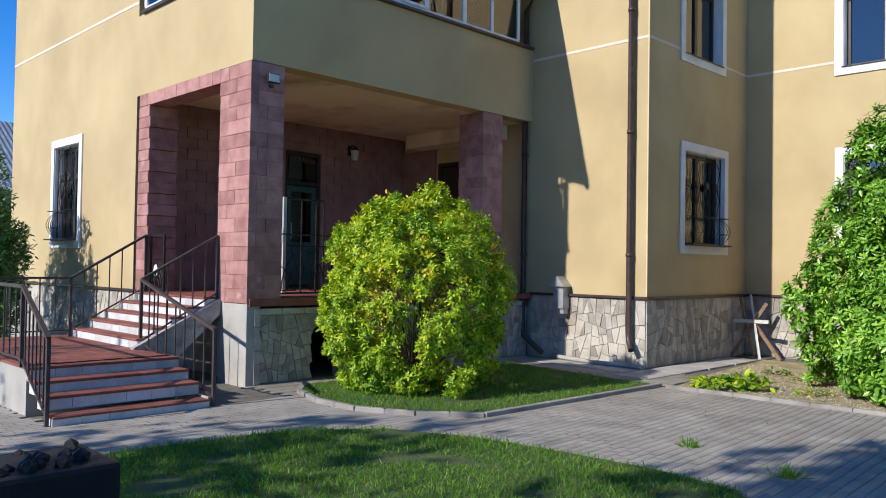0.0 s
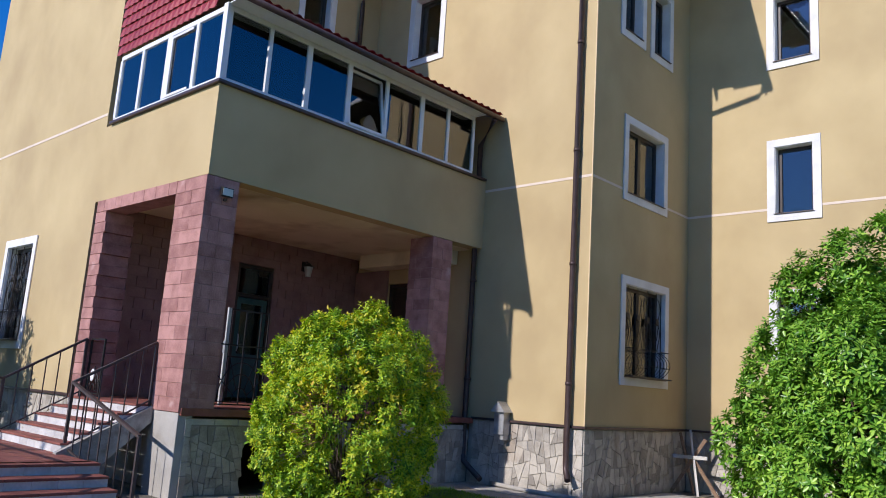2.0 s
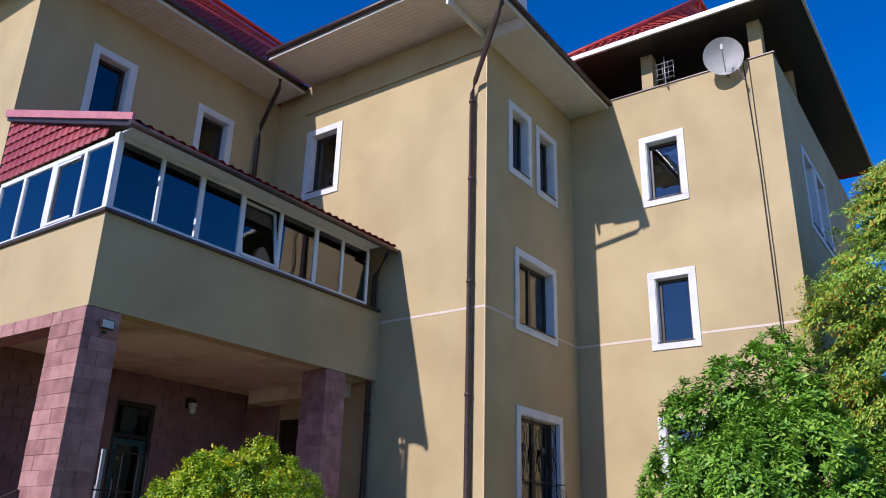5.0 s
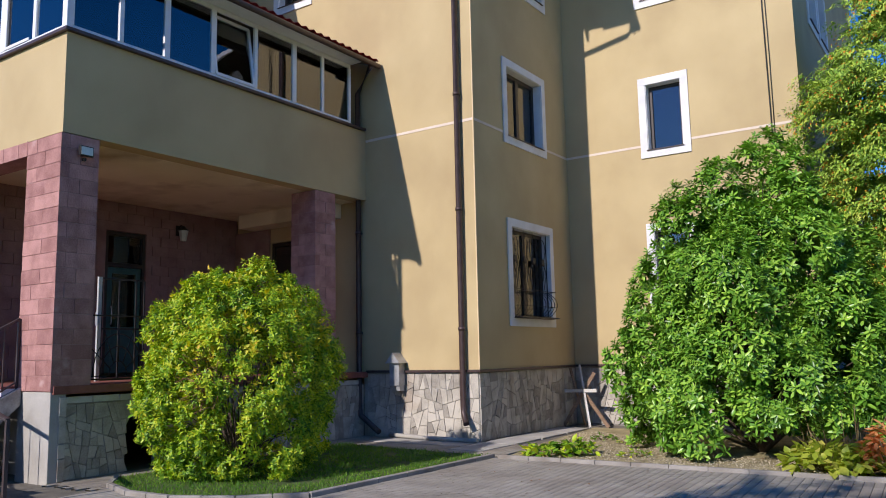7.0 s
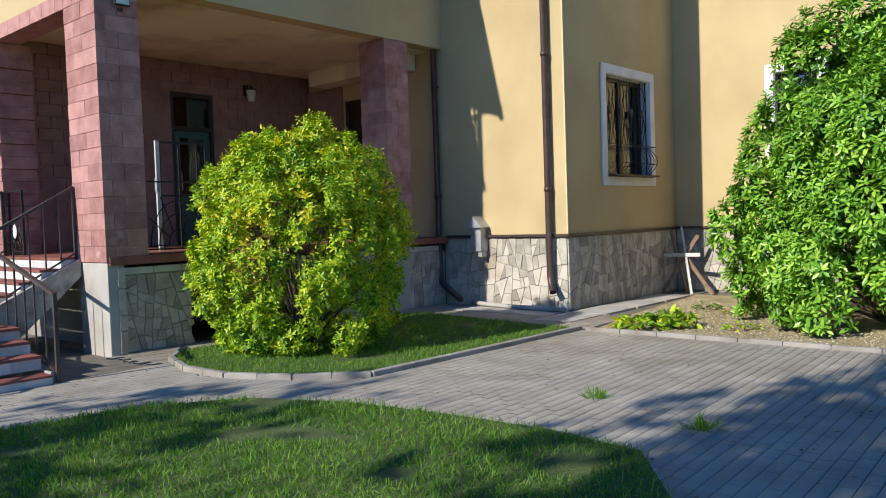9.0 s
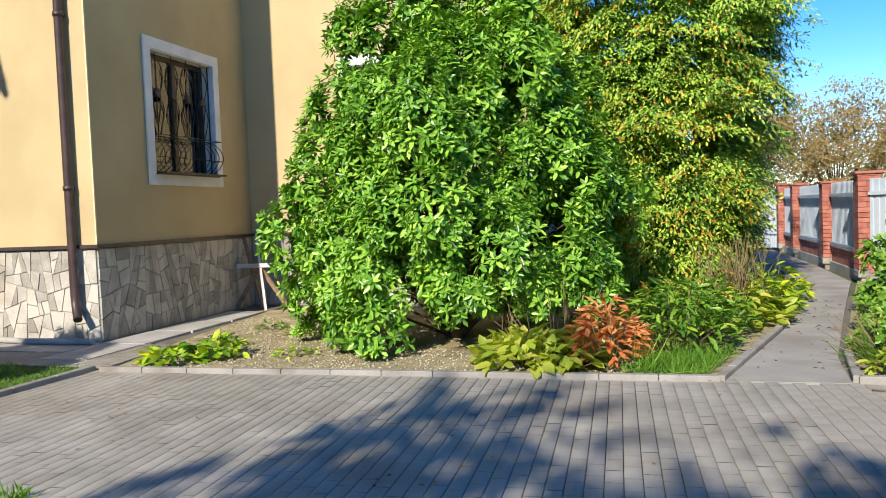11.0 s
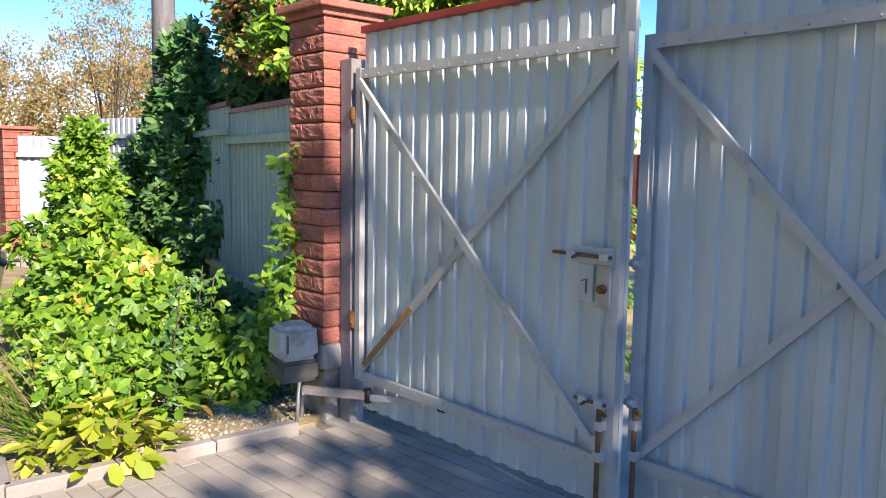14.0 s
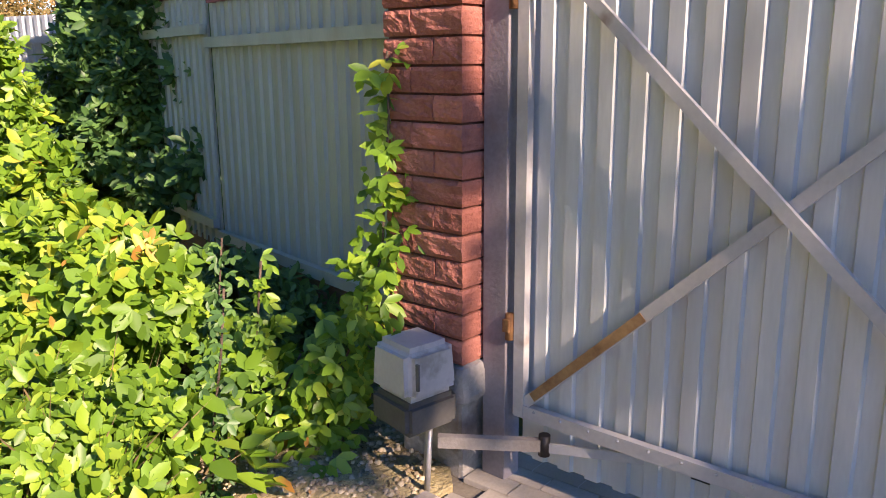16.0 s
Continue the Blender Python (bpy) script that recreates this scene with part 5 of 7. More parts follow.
def gate_leaf(label, m, w, bolts_right=True):
    """A leaf w wide along +x, seen from -y. Frame at y = 0, sheet behind."""
    g = thing("gate_leaf", label, "gate", m, "leaves of the gate")
    z0, z1 = 0.30, 2.01
    bm = B()
    for p, q in (((0, 0, z0), (w, 0, z0)), ((0, 0, z1), (w, 0, z1))):
        bar(bm, p, q, 0.03, 0.05)
    for x in (0.02, w - 0.02):
        bar(bm, (x, 0, z0 - 0.02), (x, 0, z1 + 0.03), 0.045, 0.035)
    part("gate_frame", bm, GATE_STEEL, g, "welded grey steel frame")
    for p, q in (((0.04, -0.024, z1 - 0.04), (w - 0.04, -0.024, z0 + 0.03)), ((0.04, 0.0, z0 + 0.03), (w - 0.04, 0.0, z1 - 0.04))):
        bm = B()
        bar(bm, p, q, 0.02, 0.04, up=(0, 0, 1))
        brace = part("brace", bm, GATE_STEEL, g, "diagonal steel angle brace")
    bm = B()
    corrugated(bm, w + 0.0, 0.1, 2.25, pitch=0.114, deep=0.015, y=0.045)
    part("sheet", bm, SHEET, g, "pale blue-grey profiled metal sheet")
    bm = B()
    box(bm, -0.0, 0.01, 2.235, w, 0.07, 2.275, 0.005)
    part("top_trim", bm, ROOF_DARKRED, g, "dark red top trim")
    if bolts_right:
        bm = B()
        bar(bm, (0.08, -0.013, z0 + 0.068), (0.5, -0.013, z0 + 0.068 + 0.42 * (z1 - z0 - 0.07) / (w - 0.08)), 0.004, 0.034)
        part("rust_patch", bm, material("orange_rust", (0.2, 0.1, 0.04), (0.42, 0.24, 0.1), 0.85, scale=20, bump=0.3), brace, "orange-brown rusted length of brace")
    bm = B()
    for i in range(int(w / 0.114)):
        for z in (z1 - 0.012, z0 + 0.012):
            bmesh.ops.create_uvsphere(bm, u_segments=6, v_segments=4, radius=0.006, matrix=pose(0.09 + i * 0.114, -0.016, z))
    tagged(part("screw", bm, GALV, g), kind="stuff")
    x = w - 0.05 if bolts_right else 0.05
    if bolts_right:
        for z, ln in ((1.16, 0.27), (0.56, 0.13)):
            bm = B()
            tube(bm, [(x + 0.03, -0.045, z), (x - ln, -0.045, z)], 0.008, 8)
            tube(bm, [(x - ln * 0.5, -0.045, z), (x - ln * 0.5, -0.085, z - 0.01)], 0.007, 6)
            bolt = part("bolt", bm, RUST, g, "rust-spotted sliding bolt")
            for q in (0.0, -ln * 0.62):
                bm = B()
                box(bm, x + q - 0.022, -0.06, z - 0.018, x + q + 0.022, -0.012, z + 0.018, 0.006)
                part("bolt_sleeve", bm, GATE_STEEL, bolt, "grey painted sleeve")
        bm = B()
        box(bm, x - 0.19, -0.028, 1.125, x + 0.03, -0.02, 1.195, 0.003)
        part("bolt_plate", bm, GATE_STEEL, g)
        bm = B()
        box(bm, x - 0.05, -0.035, 0.95, x + 0.02, -0.018, 1.125, 0.006)
        case = part("lock_case", bm, GALV, g, "grey lock case with a worn keyhole")
        bm = B()
        bmesh.ops.create_cone(bm, cap_ends=True, segments=14, radius1=0.02, radius2=0.018, depth=0.025, matrix=pose(x - 0.012, -0.045, 1.03, 90))
        part("cylinder", bm, RUST, case)
        bm = B()
        box(bm, x - 0.15, -0.02, 0.965, x - 0.075, -0.012, 1.12, 0.004)
        plate = part("lock_plate", bm, GATE_STEEL, g)
        bm = B()
        tube(bm, [(x - 0.13, -0.024, 1.05), (x - 0.105, -0.026, 1.06), (x - 0.105, -0.026, 1.0)], 0.003, 5)
        part("hook", bm, RUST, plate)
    else:
        for z in (1.135, 0.56):
            bm = B()
            box(bm, 0.0, -0.04, z - 0.03, 0.045, -0.02, z + 0.03, 0.004)
            tube(bm, [(0.0, -0.05, z), (0.05, -0.05, z)], 0.016, 8)
            part("keeper", bm, GATE_STEEL, g, "small welded bolt keeper")
    bm = B()
    tube(bm, [(x, -0.045, 0.54), (x, -0.045, -0.015)], 0.011, 8)
    tube(bm, [(x, -0.045, 0.53), (x + 0.05, -0.07, 0.53)], 0.009, 6)
    drop = part("drop_bolt", bm, RUST, g, "rusty drop bolt")
    for z in (0.47, 0.34):
        bm = B()
        box(bm, x - 0.018, -0.06, z - 0.02, x + 0.018, -0.018, z + 0.02, 0.004)
        part("bolt_sleeve", bm, GATE_STEEL, drop)
    return g


# pose whose +x runs along -y of the plan and whose -y faces -x of the plan
gm = pose(3.29, 10.55, 0, 0, 0, -90)
gate_leaf("closed pale grey profiled-sheet gate leaf with crossed steel braces", gm, 1.82, True)
gate_leaf("second pale grey profiled-sheet gate leaf, standing slightly ajar", pose(3.415, 8.74, 0, 0, 0, -93), 1.72, False)
g = thing("gate_post", "dark brown steel gate post beside the brick pier", "gate post", pose(3.31, 10.63, 0))
bm = B()
box(bm, -0.045, -0.045, -0.1, 0.05, 0.06, 2.1, 0.004)
part("post", bm, material("post_paint", (0.17, 0.15, 0.16), (0.27, 0.25, 0.26), 0.55, bump=0.2, stain=(0.2, 0.1, 0.06), stain_scale=4, stain_at=(0.6, 0.75)), g)
for z in (0.62, 1.78):
    bm = B()
    tube(bm, [(-0.04, -0.06, z - 0.05), (-0.04, -0.06, z + 0.05)], 0.016, 8)
    box(bm, -0.06, -0.07, z - 0.02, 0.0, -0.04, z + 0.03, 0.004)
    part("hinge", bm, RUST, g, "rusty hinge")
bm = B()
box(bm, 3.2, 5.5, -0.06, 5.6, 10.68, -0.012)
structure("gate_sill", bm, CONCRETE, "worn concrete strip under the gate")
g = pier("red rock-faced brick pier at the other end of the gate", 3.15, 6.45, 0.38, 0.46, 2.34, True)

# the verge and the sheet fence beyond the gate
bm = B()
prism(bm, [(6.2, 6.0), (13.5, 5.0), (15.0, 24.0), (6.2, 24.0)], -0.1, -0.03)
structure("ground_verge", bm, material("dry_verge", (0.3, 0.24, 0.1), (0.55, 0.46, 0.22), 0.95, scale=4, fine=50, bump=0.8, depth=0.02), "dry straw-coloured verge beyond the gate")
far = thing("brown_fence", "dark red-brown profiled-sheet fence across the verge", "fence", pose(13.0, 20.0, -0.05, 0, 0, -72))
bm = B()
for i in range(110):
    box(bm, i * 0.15, 0.0 if i % 2 else -0.03, 0.1, i * 0.15 + 0.149, 0.01, 1.85)
part("sheet", bm, material("brown_sheet", (0.1, 0.03, 0.022), (0.17, 0.055, 0.04), 0.5, bump=0.05), far)
for i in range(7):
    bm = B()
    box(bm, i * 2.7, 0.02, 0, i * 2.7 + 0.08, 0.1, 1.9)
    part("post", bm, RUST, far)

# gate opener
g = thing("gate_opener", "two-tone grey plastic gate opener with a folding steel arm", "gate opener", pose(2.9, 10.72, 0))
bm = B()
prism(bm, [(-0.015, 0.0), (0.225, -0.03), (0.265, 0.2), (0.035, 0.24)], 0.26, 0.385)
bmesh.ops.bevel(bm, geom=bm.edges[:], offset=0.02, segments=2, affect="EDGES")
part("lower_housing", bm, DARK_PLASTIC, g, "dark grey lower housing")
bm = B()
prism(bm, [(-0.012, -0.006), (0.228, -0.036), (0.268, 0.206), (0.032, 0.246)], 0.385, 0.585)
for v in bm.verts:
    if v.co.z > 0.5:
        v.co.x = 0.12 + (v.co.x - 0.12) * 0.93
        v.co.y = 0.11 + (v.co.y - 0.11) * 0.9
bmesh.ops.bevel(bm, geom=bm.edges[:], offset=0.03, segments=3, affect="EDGES")
cover = part("cover", bm, GREY_PLASTIC, g, "pale grey scuffed cover")
bm = B()
box(bm, 0.02, -0.02, 0.44, 0.03, -0.006, 0.54, 0.003)
part("vent_groove", bm, DARK_PLASTIC, cover)
for x, y in ((0.12, 0.02), (0.2, 0.1)):
    bm = B()
    tube(bm, [(x, y, 0.27), (x - 0.02, y, 0.0)], 0.012, 6)
    part("leg", bm, GALV, g)
bm = B()
bar(bm, (0.12, -0.02, 0.22), (0.36, -0.32, 0.21), 0.03, 0.045)
part("arm", bm, KERB, g, "dirty grey steel arm")
bm = B()
bar(bm, (0.36, -0.32, 0.2), (0.47, -0.86, 0.27), 0.012, 0.035)
part("forearm", bm, GATE_STEEL, g)
bm = B()
tube(bm, [(0.36, -0.32, 0.17), (0.36, -0.32, 0.25)], 0.022, 8)
part("joint", bm, BLACK_IRON, g)
bm = B()
box(bm, 0.42, -0.92, 0.24, 0.5, -0.8, 0.3, 0.008)
part("bracket", bm, BLACK_IRON, g)


def fence_bay(label, a, b, z0, z1, mat, rails=(0.25, 0.9), boards=True):
    """A profiled-sheet bay between two points of the plan."""
    a, b = Vector((*a, 0)), Vector((*b, 0))
    d = b - a
    g = thing("fence_bay", label, "fence", Matrix.Translation(a) @ pose(0, 0, 0, 0, 0, math.degrees(math.atan2(d.y, d.x))), "bays of the fence")
    L = d.length
    bm = B()
    corrugated(bm, L, z0, z1, y=-0.03, deep=-0.018)
    part("sheet", bm, mat, g)
    for f in rails:
        z = z0 + (z1 - z0) * f
        bm = B()
        bar(bm, (0, -0.06, z), (L, -0.06, z), 0.04, 0.06)
        part("rail", bm, mat, g)
    if boards:
        bm = B()
        box(bm, 0, -0.05, z1 - 0.005, L, 0.0, z1 + 0.035, 0.004)
        part("cap_strip", bm, ROOF_DARKRED, g, "dark red cap strip")
        for i in range(3):
            bm = B()
            box(bm, 0, -0.02, 0.02 + i * 0.14, L, 0.02, 0.15 + i * 0.14, 0.006)
            part("board", bm, OLD_WOOD, g, "weathered brown board")
    for x in (0.0, L):
        bm = B()
        box(bm, x - 0.02, 0.02, -0.1, x + 0.02, 0.06, z1 - 0.02)
        part("post", bm, GATE_STEEL, g)
    return g


fence_bay("pale green profiled-sheet fence bay with mossy rail beside the gate pier", (3.9, 13.3), (3.5, 11.05), 0.45, 1.93, GREEN_SHEET, rails=(0.03, 0.84))
fence_bay("pale blue-green fence bay overgrown with creeper", (4.6, 16.6), (3.9, 13.34), 0.4, 2.0, GREEN_SHEET, rails=(0.1, 0.86))
fence_bay("pale blue-grey fence bay near the utility pole", (4.25, 18.0), (4.6, 16.6), 0.4, 2.05, BLUE_SHEET, rails=(0.1, 0.86), boards=False)

# brick fence along the path
FP = [(3.36, 19.2, 1.96), (3.38, 22.5, 1.87), (3.36, 26.4, 1.92), (3.34, 28.9, 1.97)]
for i, (x, y, h) in enumerate(FP):
    pier("red brick fence pier beside the garden path", x, y, 0.36, 0.2, h - 0.09, True, bricks=False, courses=18)
for (xa, ya, ha), (xb, yb, hb) in zip([(4.2, 18.0, 2)] + FP, FP):
    g = fence_bay("pale blue profiled-sheet fence bay on a low brick wall", (xb + 0.2, yb), (xa + 0.2, ya + 0.36), 0.5, 1.82, BLUE_SHEET, rails=(0.02, 0.8), boards=False)
    L = math.hypot(xb - xa, yb - ya - 0.36)
    bm = B()
    for j in range(3):
        n = int(L / 0.26)
        for q in range(n):
            box(bm, q * L / n + 0.005, -0.04, 0.14 + j * 0.1, (q + 1) * L / n - 0.005, 0.1, 0.235 + j * 0.1)
    tagged(part("low_wall", bm, BRICK_FAR, g, "low red brick wall"), kind="stuff")
    bm = B()
    box(bm, 0, -0.08, -0.1, L, 0.14, 0.13, 0.01)
    part("foot", bm, CONCRETE, g)
    bm = B()
    box(bm, 0, -0.08, 0.445, L, 0.13, 0.49, 0.008)
    part("coping", bm, CONCRETE, g)
g = fence_bay("pale blue sheet gate at the far end of the path", (1.9, 30.2), (3.6, 29.4), 0.05, 1.8, BLUE_SHEET, boards=False)

# vent box on the main wall
g = thing("vent_box", "grey galvanised vent box with a pitched cap on the main wall", "vent", pose(-8.82, Y_F, 0.98))
bm = B()
box(bm, -0.1, -0.2, 0.0, 0.13, -0.002, 0.42, 0.008)
part("box_body", bm, GALV, g)
bm = B()
solid(bm, [(-0.16, -0.26, 0.42), (0.19, -0.26, 0.42), (0.015, -0.26, 0.62)], (0, 0.26, 0))
part("cap", bm, GALV, g, "weathered grey pitched cap")
bm = B()
box(bm, 0.03, -0.17, -0.1, 0.12, -0.03, -0.001, 0.01)
part("outlet", bm, GALV, g)

# trestle in the inner corner
g = thing("sawhorse", "weathered wooden sawhorse with crossed legs leaning in the inner corner", "sawhorse", pose(-6.75, 15.75, 0.0))
for p, q, mat in (((-0.05, 0.25, 1.25), (0.45, -0.45, 0.0), PALE_WOOD), ((-0.2, 0.1, 1.2), (0.1, 0.1, 0.0), OLD_WOOD), ((0.35, 0.1, 1.1), (-0.3, -0.1, 0.0), OLD_WOOD), ((-0.3, 0.0, 0.72), (0.5, -0.15, 0.74), PALE_WOOD),
                  ((0.1, 0.0, 0.75), (0.75, -0.2, 0.0), OLD_WOOD)):
    bm = B()
    bar(bm, p, q, 0.035, 0.07)
    part("leg" if abs(p[2] - q[2]) > 0.5 else "crossbar", bm, mat, g)

# satellite dish and aerial
g = thing("satellite_dish", "white satellite dish on the parapet of the east block", "satellite dish", pose(-3.05, Y_W - 0.3, 12.1))
bm = B()
R = 0.44
vs = []
for i in range(7):
    r = R * i / 6
    vs.append([bm.verts.new((r * math.cos(a), -0.18 * (r / R) ** 2 + 0.1, r * 1.05 * math.sin(a))) for a in np.linspace(0, math.tau, 28, endpoint=False)] if i else [bm.verts.new((0, 0.1, 0))])
for i in range(28):
    bm.faces.new((vs[0][0], vs[1][i], vs[1][(i + 1) % 28]))
    for j in range(1, 6):
        bm.faces.new((vs[j][i], vs[j + 1][i], vs[j + 1][(i + 1) % 28], vs[j][(i + 1) % 28]))
bmesh.ops.solidify(bm, geom=bm.faces[:], thickness=0.008)
ob = part("reflector", bm, DISH, g)
ob.matrix_basis = pose(0, 0, 0, 8, 0, 18)
bm = B()
bar(bm, (0.0, 0.1, -0.4), (0.1, -0.45, -0.1), 0.02)
arm = part("feed_arm", bm, GALV, g)
bm = B()
bar(bm, (0.1, -0.45, -0.1), (0.1, -0.42, 0.06), 0.05)
part("receiver", bm, GREY_PLASTIC, arm)
bm = B()
tube(bm, [(0, 0.12, 0), (0, 0.2, -0.3), (0, 0.3, -0.35)], 0.022, 8)
tube(bm, [(0.35, 0.2, -0.6), (0.35, -0.15, -0.6), (0.35, -0.2, -0.5)], 0.015, 6)
part("mount", bm, GALV, g)
g = thing("tv_aerial", "grey grid television aerial on the parapet", "aerial", pose(-4.45, Y_W - 0.15, 12.1))
bm = B()
tube(bm, [(0, 0.2, -0.2), (0, 0, -0.15), (0, 0, 0.62)], 0.014, 6)
for z in (0.0, 0.14, 0.28, 0.42):
    tube(bm, [(-0.22, -0.03, z), (0.22, -0.03, z)], 0.008, 5)
for x in (-0.2, -0.07, 0.07, 0.2):
    tube(bm, [(x, 0.05, -0.02), (x, 0.05, 0.5)], 0.006, 5)
part("antenna_grid", bm, GALV, g)
g = thing("cable", "thin black aerial cable down the east wall", "cable", pose(-2.6, Y_W - 0.03, 1.3))
bm = B()
tube(bm, [(-0.1, -0.0, 10.7), (-0.02, 0, 8.0), (0.0, 0, 4.0), (0.0, 0, 0.0)], 0.012, 5)
tube(bm, [(0.02, -0.0, 10.7), (0.05, 0, 6.0), (0.03, 0, 0.0)], 0.008, 5)
part("wire", bm, BLACK_IRON, g)

# brazier on the lawn
g = thing("brazier", "black sooty brazier smoking on the front lawn", "brazier", pose(-4.35, 1.3, 0.02))
bm = B()
box(bm, -0.3, -0.45, 0.38, 0.3, 0.45, 0.64, 0.03)
part("fire_box", bm, BLACK, g)
for x in (-0.25, 0.25):
    for y in (-0.4, 0.4):
        bm = B()
        tube(bm, [(x, y, 0.4), (x * 1.1, y * 1.05, 0.0)], 0.015, 6)
        part("leg", bm, BLACK_IRON, g)
bm = B()
for i in range(30):
    bmesh.ops.create_icosphere(bm, subdivisions=1, radius=random.uniform(0.03, 0.06), matrix=pose(random.uniform(-0.22, 0.22), random.uniform(-0.35, 0.35), random.uniform(0.6, 0.66)))
tagged(part("coal", bm, BLACK, g), kind="stuff")

# utility pole
POLE = (5.3, 18.3)
g = thing("utility_pole", "grey weathered utility pole behind the fence with slack wires", "utility pole", pose(POLE[0], POLE[1], 0))
bm = B()
tube(bm, [(0, 0, -0.2), (0, 0, 9.0)], 0.16, 12, ends=[0.19, 0.13])
part("shaft", bm, material("pole_wood", (0.13, 0.125, 0.13), (0.25, 0.24, 0.24), 0.9, bump=0.4, stretch=(4, 4, 0.5)), g)
bm = B()
for dx, z in ((0.0, 8.7), (0.2, 8.4), (-0.2, 8.2)):
    tube(bm, [(dx, 0, z), (-6 + dx, 4, z - 1.1), (-14, 9, z - 0.6)], 0.012, 5)
part("wire", bm, BLACK_IRON, g)

# neighbouring building far to the west
g = thing("neighbour_house", "distant low house with a pale blue-grey corrugated roof", "house", pose(-46, 16, 0))
bm = B()
box(bm, -6, -6, 0, 6, 14, 5.0)
part("wall", bm, CONCRETE, g)
bm = B()
wavy(bm, (6.5, -7, 4.9), (0, 1, 0), (-1, 0, 0.62), 22, 8, 0.25, 0.04)
bmesh.ops.solidify(bm, geom=bm.faces[:], thickness=0.02)
part("roof", bm, BLUE_SHEET, g)

# ---- plants ----


def bush(name, label, category, centre, radii, n, per, spread, length, width, mat, lumps=0.2, low=-0.95, seed=1, inner=0.6, stems=14, stem_r=0.02, up=0.3, ground_clip=0.04, narrow=0.12, clump=32, form="tuft", tight=1.0):
    g = thing(name, label, category, pose(centre[0], centre[1], 0))
    c = (0, 0, centre[2])
    p, d = lumpy(n, c, radii, lumps, 1.0, low, inner, seed, narrow, clump, tight)
    v = cloud_leaves(p, d, per, spread, length, width, up, form)
    v = v[v[:, :, 2].min(1) > ground_clip]
    tagged(quads("crown", v, LEAF_FACES, mat, g), kind="stuff")
    bm = B()
    pick = p[rng.integers(0, len(p), stems)]
    branches(bm, (0, 0, 0), [tuple(np.array(c) + (q - np.array(c)) * 0.85) for q in pick], stem_r)
    tagged(part("branchwork", bm, BARK, g), kind="stuff")
    return g


bush("lime_bush", "rounded lime-green bush with yellowing leaves in front of the porch", "bush", (-8.0, 7.6, 1.25), (1.44, 1.38, 1.56), 7500, 9, 0.05, 0.068, 0.46, LEAF_LIME, 0.1, -0.95, 3, 0.84, 60, 0.014, narrow=0.05, clump=26, form="whorl", tight=1.15)
p, d = lumpy(230, (0, 0, 1.27), (1.36, 1.34, 1.52), 0.14, 1.0, -0.1, 0.9, 3, 0.12, 9)
keep = (p[:, 2] + p[:, 0] * 0.5 > 1.5) & (((p - np.array((0, 0, 1.27))) ** 2 / np.array((1.36, 1.34, 1.52)) ** 2).sum(1) < 1.03)
tagged(quads("yellowed_foliage", cloud_leaves(p[keep], d[keep], 9, 0.05, 0.075, 0.5), LEAF_FACES, LEAF_GOLD, bpy.data.objects["lime_bush"], "yellowing leaf tips"), kind="stuff")
bush("broadleaf_shrub", "tall dense broad-leaved green shrub by the house corner", "shrub", (-2.4, 12.75, 1.5), (2.02, 1.8, 3.02), 9000, 10, 0.05, 0.12, 0.42, LEAF_GREEN, 0.16, -0.48, 11, 0.66, 70, 0.03, narrow=0.1, clump=42, form="whorl", tight=1.05)


